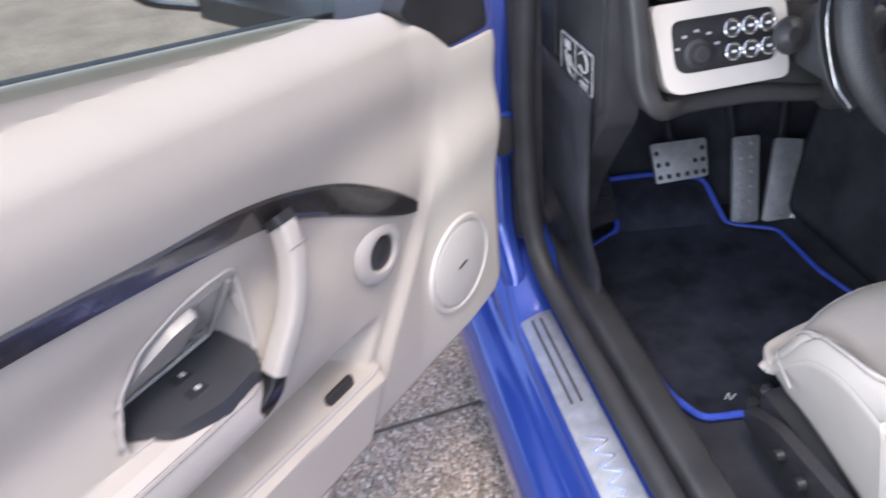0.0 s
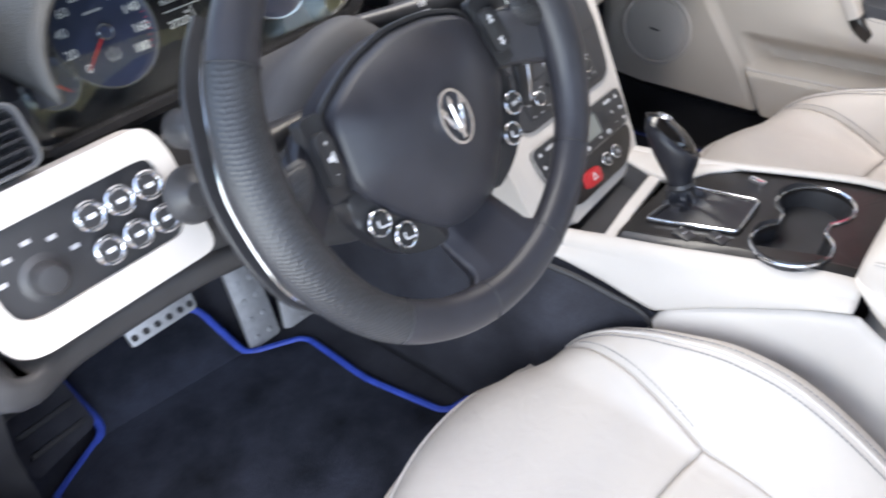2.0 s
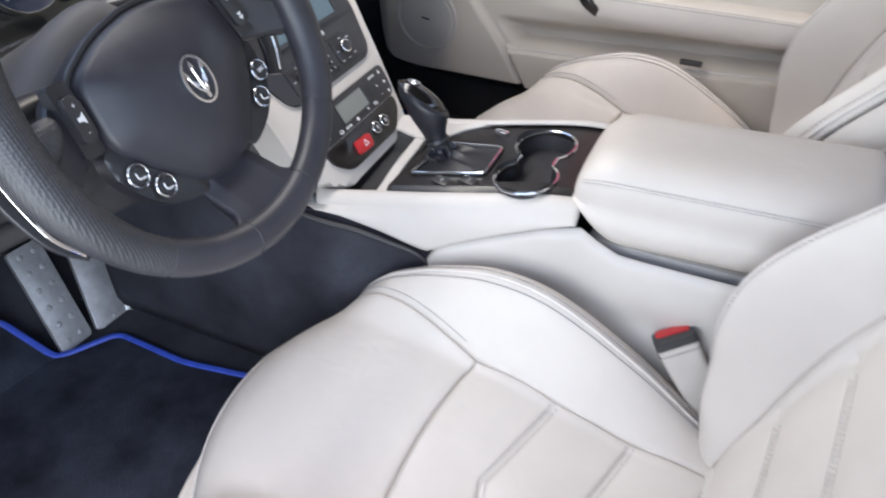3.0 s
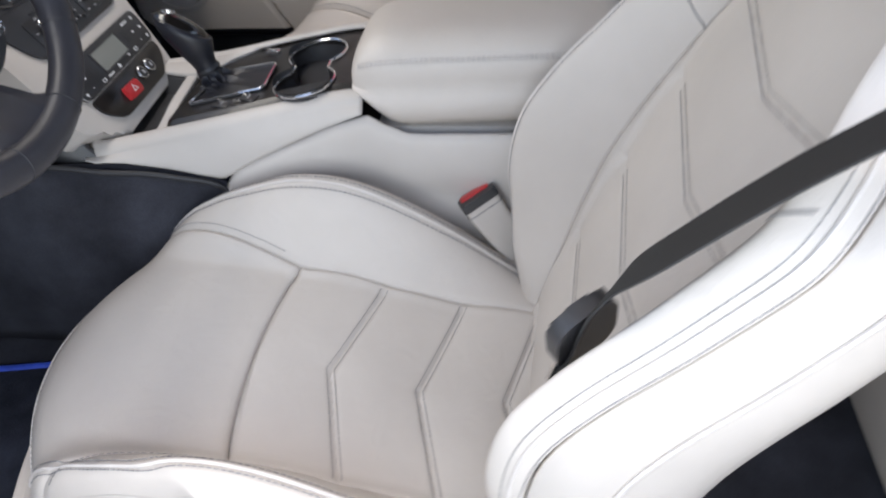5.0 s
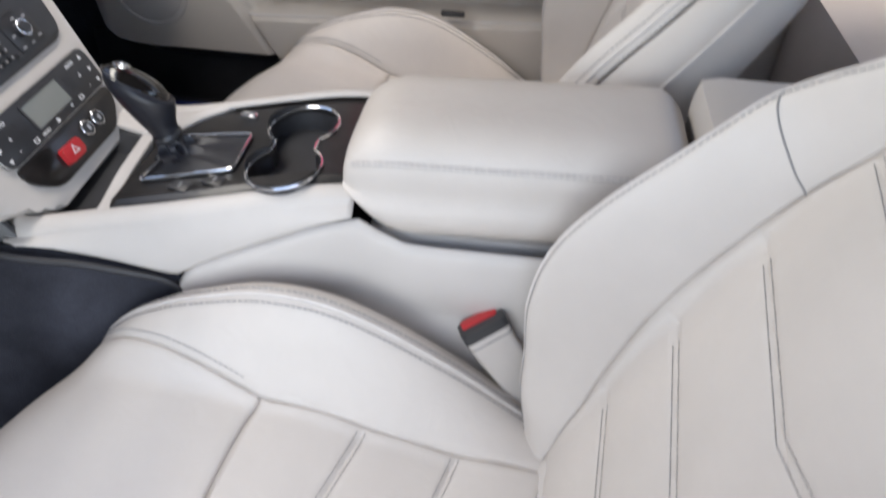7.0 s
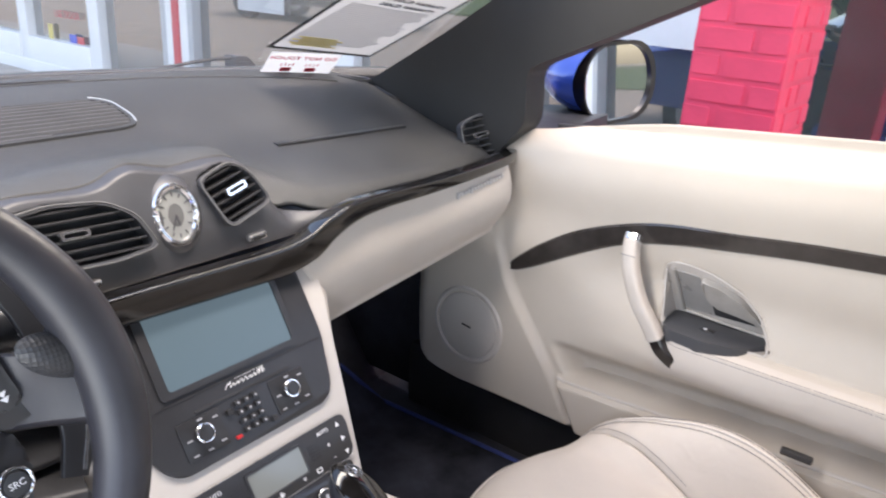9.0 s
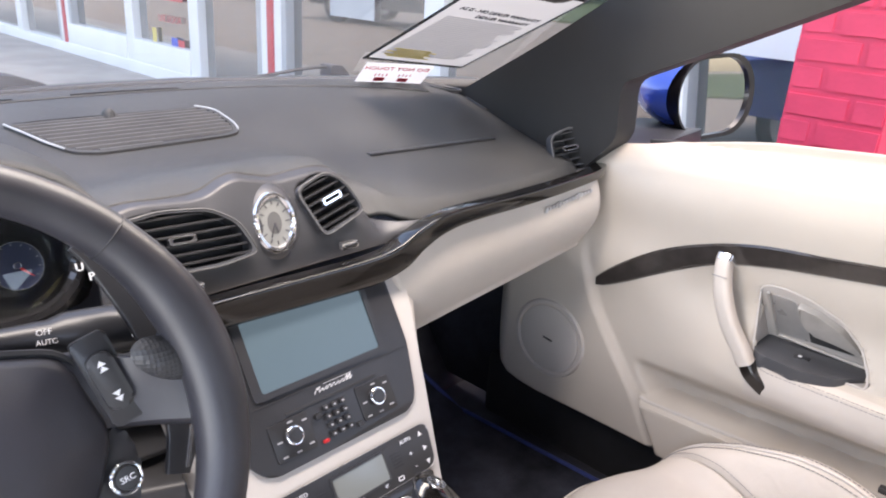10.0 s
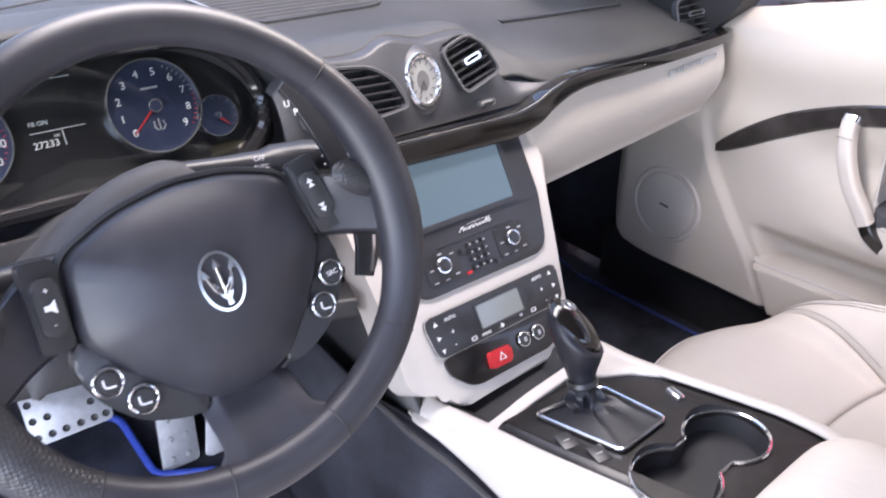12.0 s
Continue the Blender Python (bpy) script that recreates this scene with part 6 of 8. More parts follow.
for dx in (-0.052, 0.054):
    for j in range(5):
        part("sensor_slit", box((dx, -0.112 - 0.0038 * j, 0.0055), (0.014, 0.0016, 0.0006), 0.0, kM), RUBBER, hv)
for sx in (-1, 1):
    part("arrow", prism([(-0.003, -0.002), (0.003, -0.002), (0, 0.0035)], 0.0052, 0.0058, kM @ Matrix.Translation((sx * 0.097, -0.106, 0))), WHITEINK, hv)
    part("arrow", prism([(-0.002, -0.003), (0.0035, 0), (-0.002, 0.003)], 0.0052, 0.0058, kM @ Matrix.Translation((sx * 0.098, -0.123, 0))), WHITEINK, hv)
    part("arrow", prism([(-0.003, 0.002), (0.003, 0.002), (0, -0.0035)], 0.0052, 0.0058, kM @ Matrix.Translation((sx * 0.097, -0.139, 0))), WHITEINK, hv)
    lettering("symbol_text", "AUTO", 0.0062, kM @ Matrix.Translation((sx * 0.074, -0.105, 0.0055)), WHITEINK, hv)
    lettering("symbol_text", "+", 0.009, kM @ Matrix.Translation((sx * 0.076, -0.122, 0.0055)), WHITEINK, hv)
    lettering("symbol_text", "-", 0.009, kM @ Matrix.Translation((sx * 0.078, -0.137, 0.0055)), WHITEINK, hv)
for t, x, y, s in (("MENU", -0.030, -0.142, 0.0055), ("- +", -0.004, -0.142, 0.008), ("*", 0.030, -0.142, 0.012)):
    lettering("symbol_text", t, s, kM @ Matrix.Translation((x, y, 0.0055)), WHITEINK, hv)
for x in (-0.050, 0.052):
    part("symbol", hoop(rounded(0.008, 0.005, 0.001, 2, x, -0.141), rounded(0.006, 0.003, 0.001, 2, x, -0.141), 0.0052, 0.0058, kM), WHITEINK, hv)
part("symbol", box((-0.004, -0.141, 0.0055), (0.003, 0.006, 0.0005), 0.0, kM), WHITEINK, hv)
hz = part("hazard_button", prism(soften([(-0.019, -0.010), (0.015, -0.011), (0.018, 0.009), (-0.017, 0.010)], 0.004), 0.003, 0.012, kM @ Matrix.Translation((-0.024, -0.175, 0)), 0.003), REDP, hv, "translucent red hazard button")
part("triangle", hoop([(-0.006, -0.004), (0.006, -0.004), (0, 0.006)], [(-0.0042, -0.003), (0.0042, -0.003), (0, 0.004)], 0.0121, 0.0126, kM @ Matrix.Translation((-0.024, -0.175, 0))), WHITEINK, hz)
for x in (0.020, 0.045):
    kn = part("seat_heat_knob", lathe([(0, 0.009), (0.0076, 0.0085), (0.0082, 0.003)], kM @ Matrix.Translation((x, -0.170, 0.001)), 24), BLACKS, hv, "round black button")
    part("knob_ring", ring(0.0089, 0.0089, 0.0013, kM @ Matrix.Translation((x, -0.170, 0.0075)), 28), CHROME, kn, "chrome ring")
    part("knob_mark", box((x, -0.170, 0.0103), (0.004, 0.006, 0.0005), 0.0, kM), GREYINK, kn)

# console
con = thing("centre_console", "cream leather centre console with gloss black top panel", "centre console", (XC, -0.2, 0.3))
CL = [(-0.70, -0.075), (-0.40, -0.072), (-0.30, -0.068), (-0.20, -0.085), (-0.10, -0.104), (0.0, -0.118), (0.08, -0.135), (0.13, -0.155)]
CR = [(-0.70, 0.140), (-0.30, 0.152), (-0.235, 0.152), (-0.17, 0.142), (-0.10, 0.130), (-0.04, 0.124), (0.0, 0.127), (0.08, 0.122), (0.14, 0.118)]
CZ = [(-0.70, 0.645), (-0.29, 0.648), (-0.16, 0.634), (-0.05, 0.617), (0.02, 0.606), (0.08, 0.600), (0.13, 0.598)]


def console_side(sgn):
    def f(u, v):
        y = 0.084 - 0.384 * u
        x = smooth_table(y, CL if sgn < 0 else CR) - sgn * 0.012 * (1 - step(u, -0.001, 0.05))
        z = smooth_table(y, CZ) + 0.006 - (0.014 if sgn < 0 else 0.0)
        low = lerp_table(y, [(-0.30, 0.622), (-0.25, 0.606), (-0.20, 0.587), (-0.15, 0.566), (-0.115, 0.548), (-0.098, 0.540), (-0.07, 0.548), (-0.03, 0.561), (0.03, 0.577), (0.075, 0.584), (0.13, 0.588)])
        if v < 0.45:
            a = v / 0.45 * math.pi
            return (x - sgn * 0.013 * (1 + math.cos(a)) / 1 + sgn * 0.0, y, z + 0.008 * math.sin(a) - 0.008 * (1 - math.cos(a)) / 2)
        t = (v - 0.45) / 0.55
        return (x + sgn * 0.012 * math.sin(math.pi * t * 0.5), y, (z - 0.008) * (1 - t) + low * t)
    return f


for sgn in (-1, 1):
    part("side_rail", grid(console_side(sgn), span(0, 1, 50), span(0, 1, 22)), CREAMP, con, "cream padded console rail", solid=0.004, back=(-sgn, 0, -0.6))
    def lower(u, v, sgn=sgn):
        y = -0.098 - 0.672 * u
        top = lerp_table(y, [(-0.75, 0.60), (-0.36, 0.592), (-0.33, 0.604), (-0.306, 0.619), (-0.25, 0.604), (-0.20, 0.585), (-0.15, 0.566), (-0.125, 0.556), (-0.110, 0.546), (-0.098, 0.528)])
        x = smooth_table(y, CL if sgn < 0 else CR) + sgn * 0.012
        z = top * (1 - v) + 0.36 * v
        swell = 0.005 * math.sin(math.pi * min(1.0, v / 0.40)) - 0.002 * bell(v - 0.40, 0.10)
        return (x + sgn * (0.022 * v ** 0.9 + swell - 0.005 * bell(v, 0.02)), y, z)
    part("lower_side", grid(lower, span(0, 1, 90), [0.0, 0.01, 0.025] + span(0.05, 1, 34)), CREAMP, con, "cream lower console side", solid=0.004, back=(-sgn, 0, 0))
part("carpet_edge", tube(spline([(-0.165, 0.16, 0.590), (-0.158, 0.10, 0.582), (-0.152, 0.05, 0.572), (-0.142, 0.0, 0.564), (-0.131, -0.05, 0.549), (-0.122, -0.085, 0.535), (-0.119, -0.105, 0.515), (-0.125, -0.15, 0.47), (-0.13, -0.2, 0.42)], 6), 0.004, 7), RUBBER, con, "black carpet edge trim")
def carpet_side(sgn):
    """Carpet that hangs from under the rail to the floor."""
    tops = [(-0.25, 0.40), (-0.17, 0.455), (-0.115, 0.515), (-0.098, 0.532), (-0.07, 0.542), (-0.03, 0.556), (0.03, 0.570), (0.075, 0.578), (0.16, 0.592), (0.5, 0.62)]

    def f(u, v):
        y = 0.5 - 0.75 * u
        x = abs(smooth_table(y, CL if sgn < 0 else CR)) + 0.006 if y < 0.13 else 0.165
        return (sgn * (x + 0.035 * v + 0.012 * math.sin(math.pi * v)), y, lerp_table(y, tops) * (1 - v) + 0.28 * v)
    return f


for sgn in (-1, 1):
    part("carpet_side", grid(carpet_side(sgn), span(0, 1, 60), span(0, 1, 12)), CARPETG, con, "dark carpet on the console side", solid=0.006, back=(-sgn, 0, 0))



def top_at(x, y, up=0.0):
    return Vector((x, y, smooth_table(y, CZ) + 0.0025 + up))


# open tray before the lever
TRAYR = [(-0.10, 0.104), (-0.07, 0.086), (-0.048, 0.056), (-0.02, 0.050), (0.0, 0.053), (0.06, 0.079), (0.09, 0.086)]


def tray(u, v):
    y = 0.085 - 0.097 * v
    a, b = smooth_table(y, CL) + 0.030, lerp_table(y, TRAYR) + 0.003
    e = min(1, 7 * min(u, 1 - u, v, 1 - v))
    return (a + (b - a) * u, y, smooth_table(y, CZ) + 0.001 - 0.010 * (1 - u) - 0.020 * e)


part("tray", grid(tray, span(0, 1, 28), span(0, 1, 24)), BLACKP, con, "black open tray", solid=0.004, back=(0, 0, -1))
part("tray_edge", sweep([top_at(x, -0.019 + 0.085 * (x + 0.10), -0.003 - 0.006 * step(-x, 0.02, 0.09)) for x in span(-0.096, 0.060, 12)], soften([(-0.0085, -0.010), (0.0085, -0.010), (0.0085, 0.003), (-0.0085, 0.003)], 0.003)), CREAMP, con, "cream bar behind the tray")
# cup holders
C1, C2, RC = (-0.030, -0.212), (0.061, -0.210), 0.0435


def cup_outline(r):
    d = (Vector(C2) - Vector(C1)).normalized()
    nrm = Vector((-d.y, d.x))
    a0, pts = 0.66, []
    for c, turn in ((C1, 0.0), (C2, math.pi)):
        for i in range(25):
            a = turn + a0 + (2 * math.pi - 2 * a0) * i / 24
            pts.append(Vector(c) + d * (r * math.cos(a)) + nrm * (r * math.sin(a)))
    return soften([(p.x, p.y) for p in pts], 0.003, 2)


def pierced(outer, hole):
    """A flat sheet between an outline and a hole in it."""
    bm = bmesh.new()
    for line in (outer, hole):
        vs = [bm.verts.new((x, y, 0.0)) for x, y in line]
        for i, v in enumerate(vs):
            bm.edges.new((v, vs[(i + 1) % len(vs)]))
    bmesh.ops.triangle_fill(bm, use_beauty=True, use_dissolve=False, edges=bm.edges[:])
    bmesh.ops.recalc_face_normals(bm, faces=bm.faces)
    return bm


near = [(smooth_table(y, CL) + 0.032, y) for y in span(-0.026, -0.296, 20)]
far = [(lerp_table(y, [(-0.296, 0.134), (-0.24, 0.132), (-0.147, 0.120), (-0.10, 0.104), (-0.07, 0.086), (-0.048, 0.056), (-0.030, 0.040)]), y) for y in span(-0.296, -0.030, 24)]
pnl = pierced(near + far, cup_outline(RC - 0.001))
for v in pnl.verts:
    v.co.z = smooth_table(v.co.y, CZ) + 0.0025
part("gloss_panel", pnl, CONPAN, con, "gloss black console panel", solid=0.006, back=(0, 0, -1), flat=True)
def panel_edge(u, v):
    y = -0.026 - 0.270 * u
    return (smooth_table(y, CL) + 0.032 - 0.020 * v, y, smooth_table(y, CZ) + 0.0025 - 0.015 * v ** 1.8)


part("panel_edge", grid(panel_edge, span(0, 1, 40), span(0, 1, 8)), CONPAN, con, "rolled edge of the gloss panel", solid=0.004, back=(0, 0, -1))
# cream shoulder in front of the panel, beside the lever
part("shoulder", grid(lambda u, v: top_at(lerp_table(0.09 - 0.19 * v, TRAYR) * (1 - u) + (smooth_table(0.09 - 0.19 * v, CR) - 0.012) * u, 0.09 - 0.19 * v, 0.0035 + 0.004 * math.sin(math.pi * u)), span(0, 1, 12), span(0, 1, 30)), CREAMP, con, "cream shoulder beside the lever", solid=0.010, back=(0, 0, -1))
cp = cup_outline(RC)


def well(u, v):
    i = u * len(cp)
    p, q = Vector(cp[int(i) % len(cp)]), Vector(cp[(int(i) + 1) % len(cp)])
    c = p.lerp(q, i - int(i))
    mid = (Vector(C1) + Vector(C2)) / 2
    k = 1 - 0.05 * min(1.0, v / 0.8) - 0.95 * max(0.0, (v - 0.8) / 0.2)
    c = mid + (c - mid) * k
    return (c.x, c.y, smooth_table(mid.y, CZ) + 0.004 + 0.12 * (c.y - mid.y) * (1 - min(1, v * 3)) - 0.030 * min(1.0, v / 0.8))


ch = part("cup_holder", grid(well, span(0, 1, len(cp)), [0.0, 0.05, 0.4, 0.75, 0.8, 0.82, 0.9, 1.0]), RUBBER, con, "deep black twin cup holder")
part("cup_rim", tube([top_at(a, b, 0.0015) for a, b in cp], 0.0022, 7, True), CHROME, ch, "chrome cup holder rim")
# gear gate and lever
gl = thing("gear_lever", "black leather gear lever with chrome emblem and gaiter", "gear lever", (0.0, -0.09, 0.62))
GQ = [(-0.055, -0.044), (-0.038, -0.154), (0.040, -0.152), (0.040, -0.062)]
gq = soften(GQ, 0.008)
gci = (-0.003, -0.105)
gi = [(gci[0] + (a - gci[0]) * 0.90, gci[1] + (b - gci[1]) * 0.90) for a, b in gq]
hb = hoop(gq, gi, 0.0, 0.004)
for v in hb.verts:
    v.co.z += smooth_table(v.co.y, CZ) + 0.003
part("gate_surround", hb, BLACKS, gl, "black gate surround")
part("gate_frame", tube([top_at(a * 0.985 + gci[0] * 0.015, b * 0.985 + gci[1] * 0.015, 0.0045) for a, b in gq], 0.0018, 8, True), CHROME, gl, "rounded chrome gate frame")
def gaiter(u, v):
    i = u * len(gi)
    a = gi[int(i) % len(gi)]
    b = gi[(int(i) + 1) % len(gi)]
    t = i - int(i)
    bx, by = a[0] + (b[0] - a[0]) * t, a[1] + (b[1] - a[1]) * t
    base = top_at(bx, by, 0.003)
    an = math.atan2(by - gci[1], bx - gci[0])
    neck = Vector((0.004 + 0.015 * math.cos(an), -0.062 + 0.015 * math.sin(an), 0.648))
    s = v ** 0.30
    p = base.lerp(neck, v)
    q = Vector((base.x + (neck.x - base.x) * s, base.y + (neck.y - base.y) * s, p.z))
    q.z -= 0.006 * math.sin(math.pi * v)
    fold = (0.0042 * math.sin(7 * an + 3 * v) + 0.0022 * math.sin(13 * an - 5 * v + 1)) * math.sin(math.pi * v) ** 0.8
    q += Vector((math.cos(an), math.sin(an), 0.6)) * fold
    return q
part("gaiter", grid(gaiter, span(0, 1, 120), span(0, 1, 24)), GRIPM, gl, "black leather gaiter")
LEVER = [(0.0, 0.004, -0.062, 0.645, 0.0135, 0.0145), (0.2, 0.005, -0.056, 0.661, 0.0160, 0.0180), (0.4, 0.006, -0.050, 0.677, 0.0210, 0.0250), (0.6, 0.008, -0.043, 0.691, 0.0260, 0.0320), (0.8, 0.010, -0.037, 0.7025, 0.0288, 0.0385), (1.0, 0.012, -0.0345, 0.7105, 0.0264, 0.0398)]


def grip(u, v):
    x, y, z, rx, ry = (smooth_table(v, [(row[0], row[k]) for row in LEVER]) for k in range(1, 6))
    m = frame_at((x, y, z), (1, 0.25 * v, 0), Vector((0.02, 0.35, 0.93)).lerp(Vector((0.38, -0.46, 0.82)), v ** 1.3))
    return m @ Vector((rx * math.cos(2 * math.pi * u), ry * math.sin(2 * math.pi * u), 0))


part("grip", grid(grip, span(0, 1, 40), span(0, 1, 24)), GRIPM, gl, "black leather grip")
part("grip_collar", lathe([(0.0165, 0.0), (0.0185, 0.004), (0.0165, 0.009)], Matrix.Translation((0.004, -0.062, 0.645)) @ Matrix.Rotation(radians(-18), 4, 'X'), 24), BLACKS, gl, "black collar")
km = frame_at((0.0120, -0.0345, 0.7110), (1, 0.25, 0), (0.38, -0.46, 0.82))
capm = km @ Matrix.Diagonal((0.0265, 0.0400, 1, 1))
cap = part("grip_cap", lathe([(0, 0.0120), (0.3, 0.0114), (0.55, 0.0098), (0.78, 0.0068), (0.93, 0.0028), (1.0, -0.003)], capm, 36), LACQ, gl, "gloss black cap")
part("cap_ring", tube([km @ Vector((0.0268 * math.cos(2 * math.pi * i / 36), 0.0403 * math.sin(2 * math.pi * i / 36), -0.001)) for i in range(36)], 0.0006, 6, True), BLACKS, cap, "thin dark seam round the cap")
emblem(gl, km @ Matrix.Translation((0, 0.021, 0.0098)) @ Matrix.Rotation(radians(-18), 4, 'X') @ Matrix.Diagonal((1.25, 1, 1, 1)), 0.019)
part("panel_button", box((0, 0, 0.003), (0.010, 0.022, 0.008), 0.002, Matrix.Translation(top_at(0.084, -0.132)) @ Matrix.Rotation(radians(-12), 4, 'Z')), CHROME, con, "small metal toggle button")
for x, y in ((-0.063, -0.10), (-0.055, -0.138)):
    part("panel_button", box((0, 0, 0.001), (0.018, 0.024, 0.003), 0.001, Matrix.Translation(top_at(x, y)) @ Matrix.Rotation(radians(-14), 4, 'Z')), BLACKS, con, "black push button")
    part("button_mark", box((0, 0, 0.0028), (0.008, 0.0012, 0.0005), 0.0, Matrix.Translation(top_at(x, y)) @ Matrix.Rotation(radians(-14), 4, 'Z')), GREYINK, con)
# armrest
def arm_lid(u, v):
    y = -0.288 - 0.362 * v
    a = 2 * math.pi * u
    e = math.sqrt(max(0.0, 1 - max(0, 1 - v / 0.17) ** 2.2)) * (1 - 0.45 * max(0, (v - 0.92) / 0.08) ** 2)
    cx, cz = 0.010 + 0.014 * v, 0.655 + 0.010 * v
    up = 0.068 - 0.004 * v
    down = 0.070 * max(0.30, 1 - max(0.0, 1 - v / 0.22) ** 2.0)
    hw = 0.092 + 0.004 * v
    x = math.copysign(abs(math.cos(a)) ** 0.55, math.cos(a)) * hw
    z = abs(math.sin(a)) ** 0.62 * up if math.sin(a) > 0 else -abs(math.sin(a)) ** 0.75 * down
    if z < 0:
        x += math.copysign(0.010 * math.sin(math.pi * min(1.0, -z / max(down, 1e-6))), x)
    return (cx + x * (0.72 + 0.28 * e), y, cz + 0.004 * (1 - e) + z * (0.25 + 0.75 * e))
arm = part("armrest", grid(arm_lid, span(0, 1, 110), [0.0, 0.002, 0.006, 0.012, 0.02, 0.03, 0.042, 0.056, 0.07, 0.085, 0.10, 0.12] + span(0.14, 1, 36)), IVORY, con, "padded ivory leather armrest lid")
part("stitching", join(*[dashes([(lambda p: (p[0] - 0.0012, p[1], p[2] + 0.0012))(arm_lid(u, v)) for v in span(0.035, 0.97, 80)], r=0.00035) for u in (0.4385, 0.4275)]), THREADL, arm, "grey double stitching")
part("arm_seam", tube([(lambda p: (p[0] - 0.0006, p[1], p[2] + 0.0006))(arm_lid(0.433, v)) for v in span(0.035, 0.97, 60)], 0.0012, 5), IVTHREAD, arm, "raised seam between the stitch rows")
part("armrest_base", box((0.018, -0.49, 0.570), (0.150, 0.36, 0.045), 0.015), CREAMP, con, "cream armrest base")
part("rear_cover", box((0.03, -0.735, 0.660), (0.15, 0.15, 0.17), 0.03), CREAMP, con, "cream rear console cover")
# buckle
bk_ = thing("belt_buckle", "seat belt buckle with red release button in an ivory sleeve", "buckle", (-0.115, -0.48, 0.40))
bx_ = frame_at((-0.108, -0.458, 0.503), (0.38, -0.83, 0.42), (0.13, 0.51, 0.85))
part("sleeve", sweep([bx_ @ Vector((0.012, 0.004, -0.135)), bx_ @ Vector((0.004, 0.001, -0.07)), bx_ @ Vector((0, 0, -0.02)), bx_ @ Vector((0, 0, 0.0))], soften([(-0.027, -0.017), (0.027, -0.017), (0.027, 0.017), (-0.027, 0.017)], 0.008), False, bx_.to_3x3() @ Vector((0, 1, 0)), [0.85, 0.9, 0.97, 1.0]), IVORY, bk_, "ivory leather sleeve")
part("sleeve_seam", tube([bx_ @ Vector((a, b, -0.009)) for a, b in soften([(-0.0275, -0.0175), (0.0275, -0.0175), (0.0275, 0.0175), (-0.0275, 0.0175)], 0.008)], 0.0008, 5, True), THREAD, bk_)
part("buckle_body", prism(soften([(-0.028, -0.018), (0.028, -0.018), (0.028, 0.018), (-0.028, 0.018)], 0.007), 0.0, 0.013, bx_, 0.004), BLACKP, bk_, "black buckle head")
part("release_button", prism(soften([(-0.023, -0.002), (0.021, -0.004), (0.021, 0.013), (-0.023, 0.014)], 0.004), 0.011, 0.0155, bx_, 0.0015), REDP, bk_, "red release button")

# ---- steering wheel ----
wheel = thing("steering_wheel", "black leather three-spoke steering wheel with chrome emblem", "steering wheel", (SX, 0.05, 0.90))
WT = radians(25)
wM = Matrix.Translation((SX - 0.007, 0.014, 0.912)) @ Matrix.Rotation(radians(90) - WT, 4, 'X') @ Matrix.Rotation(radians(5.6), 4, 'Z')
# local x right, y up in the wheel's plane, z towards the driver
RW = 0.178


def rim_pt(a):
    """Centre line of the rim: round above, flattened below."""
    x, y = RW * math.sin(a), RW * math.cos(a)
    if y < -0.10:
        y = -0.10 + (y + 0.10) * 0.93
    return Vector((x, y, 0))


def rim_fat(a):
    """Thickness of the rim by its angle: slim above, full at the grips."""
    a = abs((a + 180) % 360 - 180)
    return lerp_table(a, [(0, 0.95), (40, 1.0), (58, 1.10), (75, 1.28), (100, 1.28), (112, 1.18), (130, 1.08), (180, 1.10)])


def rim(a0, a1, n, name, mat, label, thick=1.0):
    P = [rim_pt(radians(a0 + (a1 - a0) * i / n)) for i in range(n + 1)]
    sec = [(0.0165 * thick * math.cos(2 * math.pi * k / 16), 0.0150 * thick * math.sin(2 * math.pi * k / 16)) for k in range(16)]
    sc = [rim_fat(a0 + (a1 - a0) * i / n) for i in range(n + 1)]
    part(name, sweep(P, sec, False, (0, 0, 1), sc), mat, wheel, label, m=wM)


rim(-54, 54, 44, "rim_top", BLKLEATHER, "smooth black leather rim section")
rim(54, 132, 38, "rim_grip", BLKLEATHER, "smooth black leather grip")
rim(-132, -54, 38, "rim_grip", PERF, "perforated black leather grip")
rim(132, 228, 44, "rim_bottom", BLKLEATHER, "smooth black leather rim section")
for a in (-54, 54, 132, -132, 164, -164):
    d = rim_pt(radians(a + 1)) - rim_pt(radians(a - 1))
    d.normalize()
    side = d.cross(Vector((0, 0, 1)))
    c = rim_pt(radians(a))
    big = rim_fat(a)
    ring_ = [c + side * (0.0166 * big * math.cos(2 * math.pi * k / 24)) + Vector((0, 0, 0.0151 * big)) * math.sin(2 * math.pi * k / 24) for k in range(24)]
    part("rim_seam", tube(ring_, 0.0007, 5, True), RUBBER, wheel, m=wM)
# hub pad, set back behind the rim
hM = wM @ Matrix.Translation((0.007, 0.0, -0.040))
HUB = soften([(-0.094, 0.040), (-0.047, 0.058), (0.0, 0.064), (0.047, 0.058), (0.094, 0.040), (0.106, -0.024), (0.078, -0.0675), (0.037, -0.109), (0.0, -0.1175), (-0.037, -0.109), (-0.078, -0.0675), (-0.106, -0.024)], 0.016)
def hub_face(u, v):
    i = u * len(HUB)
    a, b = HUB[int(i) % len(HUB)], HUB[(int(i) + 1) % len(HUB)]
    t = i - int(i)
    p = Vector((a[0] + (b[0] - a[0]) * t, a[1] + (b[1] - a[1]) * t))
    r = 1 - v
    return (p.x * r, p.y * r - 0.018 * v, 0.014 + 0.028 * (1 - r ** 2.6) - 0.012 * max(0, r - 0.94) / 0.06)
